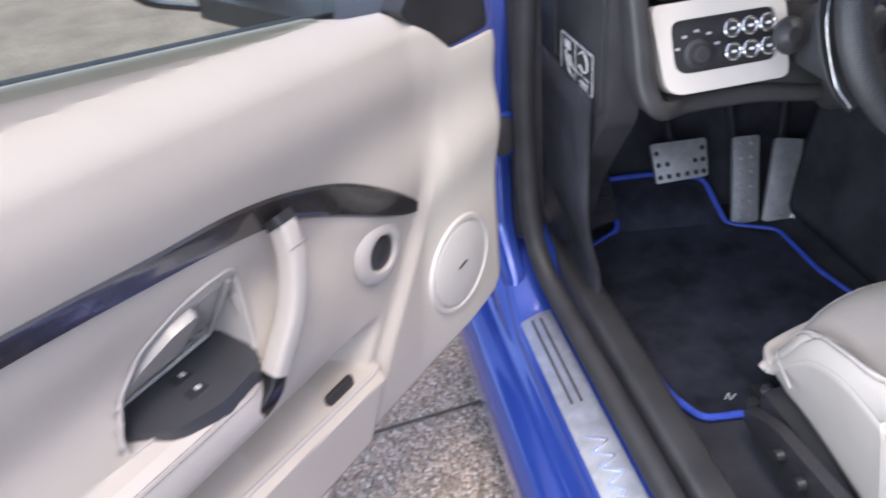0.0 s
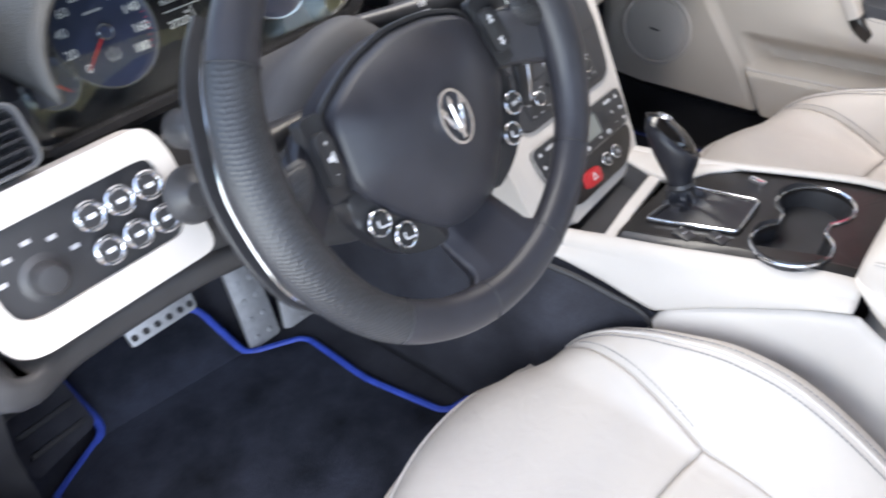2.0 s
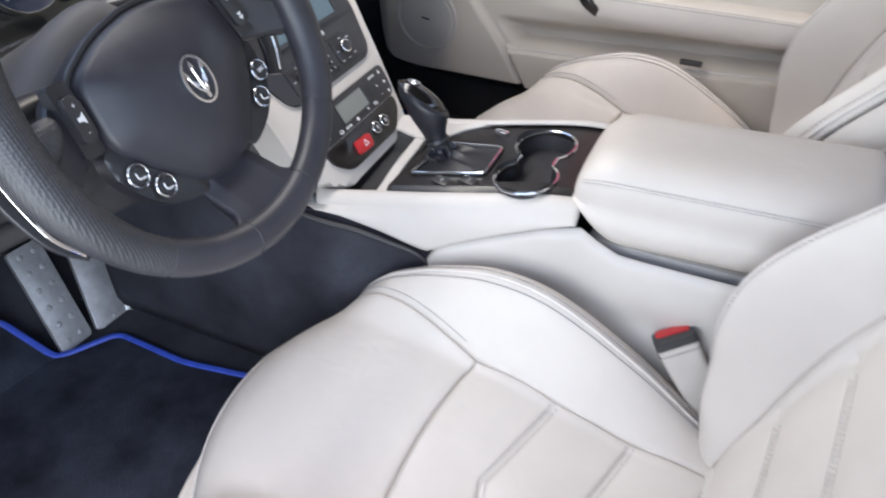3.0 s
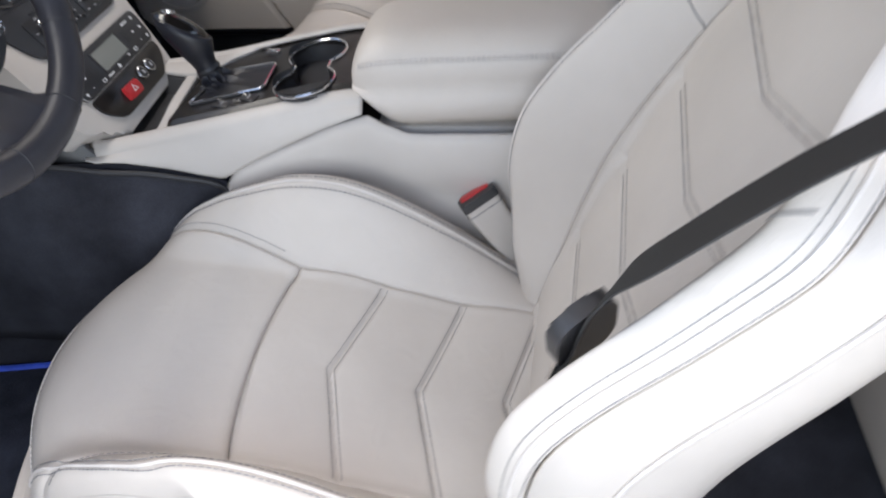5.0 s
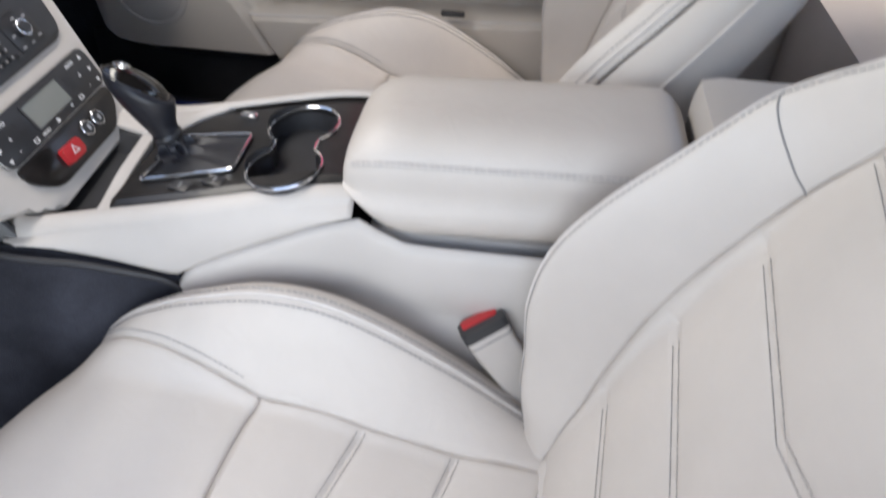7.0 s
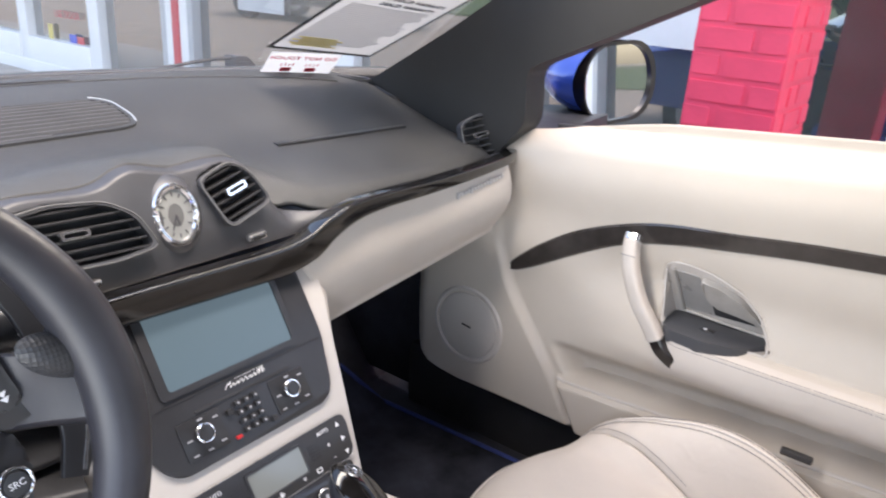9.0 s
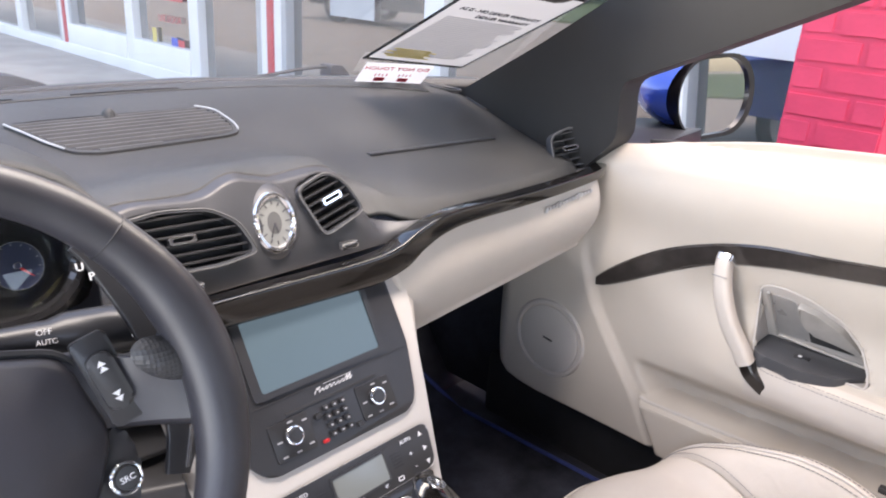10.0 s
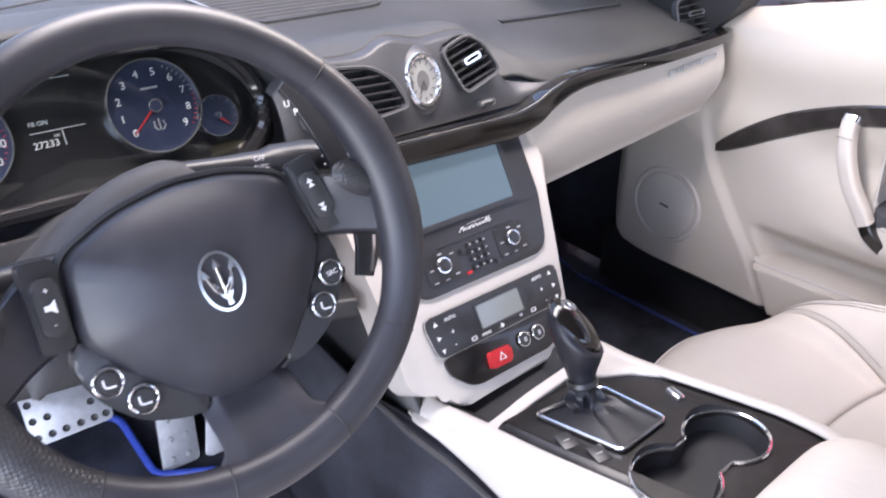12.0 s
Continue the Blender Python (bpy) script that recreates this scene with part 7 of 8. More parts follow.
part("airbag_cover", join(grid(hub_face, span(0, 1, 90), [0.0, 0.01, 0.025, 0.045, 0.07] + span(0.1, 1, 14)), prism(HUB, -0.02, 0.007)), BLKLEATHER, wheel, "black padded airbag cover", m=hM)
part("airbag_gap", tube([(a * 1.01, b * 1.01, 0.008) for a, b in HUB], 0.003, 6, True), BLACKP, wheel, "dark gap round the cover", m=hM)
emblem(wheel, hM @ Matrix.Translation((0, -0.018, 0.0440)), 0.048)
# spokes
def spoke(pts, w, name, mat, label):
    P = spline(pts, 8)
    n = len(P)
    sc = [(lerp_table(i / (n - 1), w), 1.0) for i in range(n)]
    part(name, sweep(P, soften([(-1, -0.010), (1, -0.010), (1, 0.006), (0.7, 0.012), (-0.7, 0.012), (-1, 0.006)], 0.003), False, (0, 0, 1), sc), mat, wheel, label, m=hM)
for sx in (-1, 1):
    TE = [(0.080, 0.042, -0.034), (0.110, 0.038, -0.030), (0.128, 0.028, -0.022), (0.145, 0.021, -0.010), (0.158, 0.034, -0.003), (0.162, 0.052, 0.0)]
    BE = [(0.098, -0.022, -0.034), (0.118, -0.026, -0.028), (0.134, -0.031, -0.020), (0.150, -0.038, -0.010), (0.160, -0.043, -0.003), (0.172, -0.046, 0.0)]
    te, be = spline(TE, 6), spline(BE, 6)
    def web(u, v, sx=sx, te=te, be=be):
        i = u * (len(te) - 1)
        k = min(int(i), len(te) - 2)
        a, b = te[k].lerp(te[k + 1], i - k), be[k].lerp(be[k + 1], i - k)
        p = a.lerp(b, v)
        p.x += 0.012 * math.sin(math.pi * v) * u
        p.z += 0.004 * math.sin(math.pi * v) + 0.009 * bell((p.x - 0.144) / 0.016, 1) * bell((p.y - 0.030) / 0.022, 1) - 0.012 * (max(0, abs(v - 0.5) - 0.42) / 0.08) ** 2
        return (sx * p.x, p.y, p.z)
    part("side_spoke", grid(web, span(0, 1, 26), span(0, 1, 26)), BLKLEATHER, wheel, "wide black leather spoke with thumb rest", m=wM, solid=0.020, back=(0, 0, -1))
    tp = wM @ Matrix.Translation((sx * 0.154, 0.012, 0.001)) @ Matrix.Rotation(radians(-35 * sx), 4, 'Z')
    part("thumb_rest", lathe([(0.0, 0.0050), (0.35, 0.0044), (0.65, 0.0026), (0.88, -0.0005), (1.0, -0.004)], tp @ Matrix.Diagonal((0.027, 0.015, 1, 1)), 32), PERF, wheel, "perforated leather thumb rest")
    tg = hM @ Matrix.Translation((sx * 0.112, 0.012, 0.0135)) @ Matrix.Rotation(radians(8 * sx), 4, 'Z') @ Matrix.Rotation(radians(-12 * sx), 4, 'Y')
    part("spoke_plate", prism(soften([(-0.012, -0.033), (0.012, -0.033), (0.013, 0.034), (-0.012, 0.034)], 0.005), -0.006, 0.004, tg, 0.002), BLACKS, wheel, "black switch plate")
    rk = part("rocker_switch", prism(soften([(-0.009, -0.021), (0.009, -0.021), (0.009, 0.021), (-0.009, 0.021)], 0.007), 0.004, 0.010, tg, 0.003), BLACKP, wheel, "black rocker switch")
    if sx > 0:
        for dy in (0.012, 0.008):
            part("rocker_mark", prism([(-0.003, 0), (0.003, 0), (0, 0.004)], 0.0101, 0.0106, tg @ Matrix.Translation((0, dy, 0))), WHITEINK, rk)
            part("rocker_mark", prism([(-0.003, 0), (0.003, 0), (0, -0.004)], 0.0101, 0.0106, tg @ Matrix.Translation((0, -dy, 0))), WHITEINK, rk)
    else:
        lettering("rocker_mark", "+", 0.007, tg @ Matrix.Translation((0, 0.012, 0.0102)), WHITEINK, rk)
        lettering("rocker_mark", "-", 0.007, tg @ Matrix.Translation((0, -0.012, 0.0102)), WHITEINK, rk)
        part("rocker_mark", prism([(-0.004, -0.002), (0.0, -0.002), (0.004, -0.005), (0.004, 0.005), (0.0, 0.002), (-0.004, 0.002)], 0.0101, 0.0106, tg), WHITEINK, rk)
    # lobe with two round buttons
    lobe = soften([(sx * 0.104, -0.015), (sx * 0.116, -0.038), (sx * 0.106, -0.070), (sx * 0.085, -0.096), (sx * 0.055, -0.110), (sx * 0.030, -0.112), (sx * 0.060, -0.06)], 0.012)
    part("button_lobe", prism(lobe, -0.005, 0.013, hM, 0.005), BLACKS, wheel, "black button carrier")
    for bx, by, t in (((0.0975, -0.055, "SRC"), (0.0805, -0.078, "")) if sx > 0 else ((-0.0975, -0.055, ""), (-0.0805, -0.078, ""))):
        b_ = part("wheel_button", lathe([(0, 0.021), (0.008, 0.0205), (0.0092, 0.016), (0.0092, 0.010)], hM @ Matrix.Translation((bx, by, 0)), 24), BLACKS, wheel, "round black button")
        part("button_ring", ring(0.0103, 0.0103, 0.0014, hM @ Matrix.Translation((bx, by, 0.0180)), 32), CHROME, b_, "chrome ring")
        if t:
            lettering("button_text", t, 0.0060, hM @ Matrix.Translation((bx, by, 0.0212)), WHITEINK, b_)
        else:
            part("button_symbol", tube(spline([(bx - 0.003, by + 0.004, 0.0212), (bx - 0.003, by - 0.002, 0.0212), (bx + 0.004, by - 0.004, 0.0212)], 4), 0.0009, 5), WHITEINK, b_, m=hM)
def low_web(u, v):
    hw = 0.037 + 0.004 * u + 0.022 * step(u, 0.72, 1.0) ** 1.5
    c = 2 * v - 1
    x = c * hw
    y = -0.080 - 0.078 * u - 0.012 * (1 - c * c) * u
    z = -0.036 + 0.038 * step(u, 0.1, 1.0) + 0.004 - 0.014 * (max(0, abs(c) - 0.62) / 0.38) ** 1.2 * (1 - 0.7 * u)
    return (x, y, z)
part("lower_spoke", grid(low_web, span(0, 1, 30), span(0, 1, 36)), BLKLEATHER, wheel, "wide black leather lower spoke with recess", m=wM, solid=0.018, back=(0, 0, -1))
# column with shroud, stalks and shift paddles
col = thing("steering_column", "black steering column shroud with stalks and long shift paddles", "steering column", (SX, 0.15, 0.80))
part("shroud", sweep([wM @ Vector((0, -0.03, -0.040)), wM @ Vector((0, -0.03, -0.08)), wM @ Vector((0, -0.035, -0.15)), wM @ Vector((0, -0.035, -0.24))], soften([(-0.062, -0.065), (0.062, -0.065), (0.07, 0.0), (0.045, 0.025), (-0.045, 0.025), (-0.07, 0.0)], 0.03), False, wM.to_3x3() @ Vector((0, 1, 0)), [0.75, 1.0, 1.1, 1.2]), BLACKP, col, "black column shroud")
COWL = [(-0.135, 0.80), (-0.12, 0.862), (-0.087, 0.898), (-0.045, 0.932), (0.01, 0.948), (0.045, 0.936), (0.077, 0.912), (0.108, 0.865), (0.125, 0.80)]
COWLY = [(0.085, 0.0), (0.10, 0.6), (0.12, 0.92), (0.14, 1.0), (0.19, 0.80), (0.285, 0.45)]
part("column_cowl", grid(lambda u, v: (SX - 0.135 + 0.26 * u, 0.085 + 0.20 * v, 0.80 + (smooth_table(-0.135 + 0.26 * u, COWL) - 0.80) * smooth_table(0.085 + 0.20 * v, COWLY)), span(0, 1, 50), span(0, 1, 24)), GAUGEHOOD, col, "dark grey domed cowl over the column", solid=0.008, back=(0, 0, -1))
for sx in (-1, 1):
    pts = [(sx * 0.112, 0.130, -0.046), (sx * 0.134, 0.104, -0.046), (sx * 0.152, 0.070, -0.046), (sx * 0.169, 0.022, -0.046), (sx * 0.170, -0.046, -0.046), (sx * 0.156, -0.082, -0.046)]
    if sx > 0:
        pts = [(0.140, 0.110, -0.046), (0.149, 0.096, -0.046), (0.157, 0.070, -0.046), (0.165, 0.022, -0.046), (0.160, -0.040, -0.046), (0.143, -0.076, -0.046)]
    P = spline(pts, 8)
    pdl = part("shift_paddle", sweep(P, soften([(-0.024, -0.003), (0.012, -0.003), (0.012, 0.003), (-0.024, 0.003)], 0.002), False, (0, 0, 1), [(lerp_table(i / (len(P) - 1), [(0, 0.7), (0.3, 1.0), (0.7, 0.9), (1, 0.5)]) * sx, 1) for i in range(len(P))]), BLACKS, col, "long black shift paddle", m=wM)
    part("paddle_edge", tube([p + Vector((sx * 0.010, 0, 0.001)) for p in P[2:]], 0.0028, 6), CHROME, pdl, "chrome paddle edge", m=wM)
for t, x, y in (("U", 0.1345, 0.0915), ("P", 0.1400, 0.0825)):
    lettering("paddle_text", t, 0.0085, wM @ Matrix.Translation((x, y, -0.0425)) @ Matrix.Rotation(radians(-8), 4, 'Z'), WHITEINK, col)
sk = part("wiper_stalk", tube([wM @ Vector((0.03, 0.072, -0.108)), wM @ Vector((0.083, 0.058, -0.096)), wM @ Vector((0.112, 0.050, -0.092)), wM @ Vector((0.122, 0.047, -0.091)), wM @ Vector((0.150, 0.040, -0.086)), wM @ Vector((0.176, 0.033, -0.082))], [0.0085, 0.0105, 0.0135, 0.0180, 0.0190, 0.0180], 20), BLACKS, col, "black wiper stalk")
lettering("stalk_text", "OFF", 0.0062, wM @ Matrix.Translation((0.106, 0.0555, -0.0765)) @ Matrix.Rotation(radians(-12), 4, 'Z'), WHITEINK, sk)
lettering("stalk_text", "AUTO", 0.0055, wM @ Matrix.Translation((0.106, 0.0480, -0.0775)) @ Matrix.Rotation(radians(-12), 4, 'Z'), WHITEINK, sk)
for dy in (-0.006, 0.002, 0.010):
    part("stalk_dot", lathe([(0, 0.001), (0.0012, 0)], wM @ Matrix.Translation((0.160, 0.036 + dy, -0.0648 - 0.2 * abs(dy))), 8), WHITEINK, sk)
part("light_stalk", tube([wM @ Vector((-0.06, 0.03, -0.09)), wM @ Vector((-0.10, 0.035, -0.08)), wM @ Vector((-0.148, 0.040, -0.066))], [0.009, 0.012, 0.0135], 14), BLACKS, col, "black indicator stalk")
part("column_knob", lathe([(0, 0.03), (0.012, 0.029), (0.016, 0.024), (0.0165, 0.0)], Matrix.Translation((-0.517, 0.165, 0.905)) @ Matrix.Rotation(radians(75), 4, 'X'), 24), BLACKP, col, "round black column knob")
part("adjuster_dial", lathe([(0, 0.012), (0.010, 0.012), (0.013, 0.008), (0.024, 0.004), (0.026, 0)], Matrix.Translation((-0.525, 0.165, 0.845)) @ Matrix.Rotation(radians(70), 4, 'X'), 24), BLACKP, col, "round black adjuster")
for sx in (-1, 1):
    part("column_filler", prism(soften([(0.0, 0.0 if sx < 0 else 0.072), (0.11, 0.0 if sx < 0 else 0.072), (0.13, 0.13), (0.02, 0.13)], 0.02), 0, 0.02, frame_at((-0.555 if sx < 0 else -0.285, 0.195, 0.745), (1, 0, 0), (0, -0.96, 0.28)), 0.005), BLACKP if sx < 0 else CREAMP, col, "moulded panel beside the column")

# ---- pedals and mats ----
def pedal(name, corners, label, studs, holes=False, edge=False):
    ob = thing(name, label, "pedal", corners[2])
    tl, tr, bl, br = [Vector(c) for c in corners]
    o = (tl + tr + bl + br) / 4
    x = (tr - tl + br - bl).normalized()
    nrm = x.cross(tl - bl).normalized()
    fm = frame_at(o, x, nrm)
    inv = fm.inverted()
    q = [inv @ p for p in (bl, br, tr, tl)]
    part("pad", prism(soften([(p.x, p.y) for p in q], 0.006), -0.006, 0.003, fm, 0.002), ALU, ob, "brushed aluminium pad")
    part("arm", tube([fm @ Vector((0, 0.0, -0.006)), fm @ Vector((0, 0.06, -0.035)), fm @ Vector((0, 0.20, -0.03))], 0.009, 8), BLACKP, ob, "black pedal arm")
    def at(a, b):
        lo, hi = q[0].lerp(q[1], a), q[3].lerp(q[2], a)
        return lo.lerp(hi, b)
    for a, b in studs:
        p = at(a, b)
        if holes:
            part("hole", lathe([(0, 0.0036), (0.0036, 0.0036), (0.005, 0.0042), (0.0058, 0.003)], fm @ Matrix.Translation((p.x, p.y, 0)), 12), BLACKP, ob)
        else:
            part("stud", lathe([(0, 0.0062), (0.003, 0.0056), (0.0052, 0.003)], fm @ Matrix.Translation((p.x, p.y, 0)), 12), ALU, ob)
    if edge:
        part("side_edge", tube([fm @ Vector((p.x + 0.002, p.y, 0.006)) for p in (q[1], q[1].lerp(q[2], 0.5), q[2])], 0.0045, 8), CHROME, ob, "bright raised edge")
    return ob


pedal("brake_pedal", [(-0.300, 0.600, 0.432), (-0.238, 0.597, 0.428), (-0.337, 0.496, 0.274), (-0.276, 0.494, 0.272)], "studded aluminium brake pedal", [(a, b) for b in (0.08, 0.25, 0.42, 0.59, 0.76, 0.92) for a in (0.3, 0.72)])
pedal("accelerator_pedal", [(-0.203, 0.588, 0.418), (-0.142, 0.578, 0.408), (-0.266, 0.493, 0.272), (-0.202, 0.473, 0.252)], "aluminium accelerator pedal with bright edge", [(0.55, 0.08)], False, True)
pedal("parking_brake_pedal", [(-0.492, 0.608, 0.448), (-0.366, 0.600, 0.445), (-0.494, 0.556, 0.378), (-0.378, 0.552, 0.378)], "wide perforated aluminium parking brake pedal", [(a, 0.14) for a in (0.08, 0.25, 0.42, 0.60, 0.77, 0.92)] + [(a, 0.45) for a in (0.08, 0.25, 0.77, 0.92)] + [(a, 0.75) for a in (0.08, 0.92)], True)
rest = thing("footrest", "dark grey rubber footrest on the toe board", "footrest", (-0.66, 0.55, 0.3))
part("rest_pad", prism(soften([(-0.055, -0.09), (0.055, -0.075), (0.05, 0.10), (-0.055, 0.10)], 0.01), 0, 0.014, frame_at((-0.655, 0.555, 0.40), (1, 0, 0), (0.25, -0.72, 0.62)), 0.004), CARPETG, rest, "dark carpeted pad")
for i in range(5):
    part("rubber_rib", box((0, -0.06 + 0.032 * i, 0.0155), (0.085, 0.008, 0.005), 0.002, frame_at((-0.655, 0.555, 0.40), (1, 0, 0), (0.25, -0.72, 0.62))), RUBBER, rest)


def mat(name, outline, label, z=0.272, pipe=BLUEPIPE):
    ob = thing(name, label, "floor mat", (outline[0][0], outline[0][1], z))
    o = soften(outline, 0.02, 4)
    bm = prism(o, 0.0, 0.010, None, 0.003)
    def lift(x, y):
        return z + 0.75 * max(0, y - 0.50)
    bmesh.ops.triangulate(bm, faces=[f for f in bm.faces if len(f.verts) > 4])
    for v in bm.verts:
        v.co.z += lift(v.co.x, v.co.y)
    part("carpet", bm, CARPET, ob, "black carpet")
    part("binding", tube([(x, y, lift(x, y) + 0.008) for x, y in o], 0.0065, 8, True), pipe, ob, "blue edge binding")
    return ob


dm = mat("floor_mat", [(-0.597, 0.622), (-0.482, 0.616), (-0.365, 0.590), (-0.349, 0.492), (-0.262, 0.440), (-0.268, 0.29), (-0.243, 0.145), (-0.165, 0.125), (-0.17, -0.02), (-0.56, -0.05), (-0.587, 0.0), (-0.665, 0.01), (-0.69, 0.07), (-0.715, 0.40), (-0.70, 0.495), (-0.588, 0.527)], "black carpet floor mat with bright blue piped edge")
part("mat_clip", lathe([(0, 0.010), (0.010, 0.009), (0.013, 0.0)], Matrix.Translation((-0.575, 0.012, 0.283)), 14), BLACKP, dm, "black fixing clip")
part("mat_logo", tube(spline([(-0.612, 0.035, 0.284), (-0.60, 0.045, 0.284), (-0.605, 0.032, 0.284), (-0.59, 0.04, 0.284)], 4), 0.0013, 5), GREYP, dm, "small pale embroidered mark")
mat("floor_mat", [(0.24, 0.60), (0.62, 0.60), (0.66, 0.50), (0.68, 0.05), (0.60, -0.05), (0.22, -0.05), (0.20, 0.10), (0.225, 0.40)], "black carpet floor mat with dark blue piped edge", pipe=NAVYPIPE)

# ---- seat belt ----
blt = thing("seat_belt", "dark grey seat belt with black tongue stop lying over the bolster", "seat belt", (-0.62, -0.62, 0.45))
bp = spline([(-0.590, -0.62, 0.47), (-0.572, -0.552, 0.56), (-0.560, -0.542, 0.63), (-0.553, -0.572, 0.715), (-0.572, -0.590, 0.785), (-0.590, -0.615, 0.830), (-0.600, -0.68, 0.90), (-0.615, -0.77, 0.98), (-0.645, -0.87, 1.08), (-0.66, -0.94, 1.15)], 8)
wsc = [(lerp_table(i / (len(bp) - 1), [(0, 0.55), (0.25, 0.6), (0.36, 0.9), (0.45, 1.0), (1, 1.0)]), 1.0) for i in range(len(bp))]
part("webbing", sweep(bp, [(-0.024, -0.0009), (0.024, -0.0009)] + [(0.024 - 0.003 * k, 0.0014 if k % 2 else 0.0004) for k in range(17)], False, (0.30, 0.62, 0.72), wsc), STRAP, blt, "dark grey woven webbing")
bl = frame_at((-0.549, -0.572, 0.715), (0.10, 0.38, 0.92), (0.75, 0.62, 0.25))
part("tongue_stop", prism(soften([(-0.036, -0.016), (-0.02, -0.028), (0.024, -0.028), (0.038, -0.018), (0.038, 0.018), (0.024, 0.027), (-0.02, 0.027), (-0.036, 0.016)], 0.010), -0.006, 0.008, bl, 0.004), BLACKP, blt, "black plastic tongue stop")
tip_ = (Vector((-0.536, -0.553, 0.669)) - Vector((-0.549, -0.572, 0.715))).normalized()
tf = frame_at((-0.549, -0.572, 0.715), tip_, (0.75, 0.62, 0.25))
part("tongue", hoop(soften([(0.028, -0.012), (0.064, -0.011), (0.064, 0.011), (0.028, 0.012)], 0.004), soften([(0.046, -0.005), (0.057, -0.005), (0.057, 0.005), (0.046, 0.005)], 0.002), 0.0, 0.003, tf), CHROME, blt, "bright steel tongue with a slot")

# ---- papers behind the windscreen ----
pp = thing("window_notice", "white printed sale notice in a clear sleeve on the windscreen", "paper", (0.62, 0.55, 1.05))
nm = frame_at((0.381, 0.515, 1.058), (0.215, -0.014, -0.024), (-0.0077, -0.0279, -0.0531)) @ Matrix.Translation((0.108, 0.1395, 0))
part("sleeve", hoop(rounded(0.230, 0.294, 0.003), rounded(0.215, 0.278, 0.001), -0.0018, -0.0010, nm), SHEETP, pp, "clear plastic sleeve")
part("sheet", grid(lambda u, v: (-0.107 + 0.214 * u, -0.1385 + 0.277 * v, -0.0012 - 0.002 * math.sin(math.pi * u) * v), span(0, 1, 8), span(0, 1, 8)), SHEETPAPER, pp, "white printed sheet", m=nm)
lettering("heading", "AS IS - NO DEALER WARRANTY", 0.0125, nm @ Matrix.Translation((0.0, 0.062, 0.0002)), DARKINK, pp)
lettering("heading", "DEALER WARRANTY", 0.013, nm @ Matrix.Translation((0.02, 0.045, 0.0002)), DARKINK, pp)
rnd = random.Random(4)
for i in range(24):
    y = 0.032 - 0.0062 * i
    a, b = -0.092 + 0.09 * (y / 0.1) * 0.1, 0.088 - 0.03 * rnd.random()
    part("text_line", box(((a + b) / 2, y, 0.0), (b - a, 0.0022, 0.0004), 0.0, nm), GREYINK, pp)
for i in range(6):
    part("highlight", box((-0.050 + 0.012 * (i % 2), -0.092 - 0.0058 * i, 0.0004), (0.080 + 0.006 * (i % 3), 0.0042, 0.0004), 0.0, nm), YELLOWINK, pp, "yellow marked line")
cd = thing("warning_card", "white card with mirrored red lettering leaning on the windscreen", "card", (0.50, 0.64, 1.0))
cmx = frame_at((0.501, 0.582, 1.015), (0.122, -0.049, -0.004), (-0.240, -0.502, -0.831))
part("card", grid(lambda u, v: (-0.064 + 0.130 * u, -0.044 + 0.088 * v, 0.0), span(0, 1, 4), span(0, 1, 4)), BACKLIT, cd, "white card", m=cmx)
lettering("lettering", "DO NOT TOUCH", 0.0155, cmx @ Matrix.Translation((0.0, 0.024, 0.0006)), REDINK, cd, mirror=True)
for sx in (-0.022, 0.024):
    part("palm", prism(soften([(-0.010, -0.010), (0.010, -0.010), (0.010, 0.004), (-0.010, 0.004)], 0.003), 0.0, 0.0006, cmx @ Matrix.Translation((sx, -0.016, 0))), REDINK, cd)
    for i in range(4):
        part("print_stroke", box((sx - 0.012 + 0.007 * i, -0.002 + 0.002 * (i % 2), 0.0004), (0.0018, 0.009, 0.0005), 0.0, cmx), REDINK, cd)

# ---- shop front and pillar ----
FX = 2.9
shop = thing("shop_front", "white framed glass shop front with red accent strips", "shop front", (FX, 4.0, 0.08))
def upright(y, w, mat, name="mullion", depth=0.12, label=""):
    return part(name, box((FX, y, 1.7), (depth, w, 3.3), 0.008), mat, shop, label)
def glass_pane(y0, y1, z0, z1):
    return part("pane", box((FX + 0.02, (y0 + y1) / 2, (z0 + z1) / 2), (0.012, y1 - y0, z1 - z0)), DARKGLASS, shop, "dark reflecting shop glass")
part("shop_wall", box((FX + 0.35, 9.0, 2.0), (0.4, 22, 4.0), 0.01), GREYP, shop, "grey shop wall")
part("fascia_board", box((FX - 0.05, 9.0, 3.4), (0.3, 22, 0.5), 0.01), WHITEP, shop, "white fascia board")
y = -9.0
BAYS = [-3.1, -1.9, -0.2, 1.5, 2.75, 4.42, 5.55, 6.75, 8.3, 9.7, 11.5, 13.3, 15.2]
for a, b in zip(BAYS, BAYS[1:]):
    glass_pane(a + 0.06, b - 0.06, 0.15, 3.1)
for i, b in enumerate(BAYS):
    if abs(b - 4.42) < 0.01 or i in (0, 8):
        upright(b - 0.085, 0.09, WHITEP)
        upright(b, 0.08, REDPAINT, "red_strip", 0.14, "red painted strip")
        upright(b + 0.085, 0.09, WHITEP)
        upright(b - 0.16, 0.06, GREYP, "grey_post")
        upright(b + 0.16, 0.06, GREYP, "grey_post")
    else:
        upright(b, 0.16, WHITEP)
for y0, y1 in ((5.55, 6.75), (6.75, 8.3)):
    part("door_bottom_rail", box((FX - 0.02, (y0 + y1) / 2, 0.24), (0.10, y1 - y0 - 0.16, 0.32), 0.01), WHITEP, shop, "white door bottom rail")
part("plinth", box((FX - 0.01, 9.0, 0.13), (0.14, 22, 0.12), 0.01), WHITEP, shop, "white plinth")
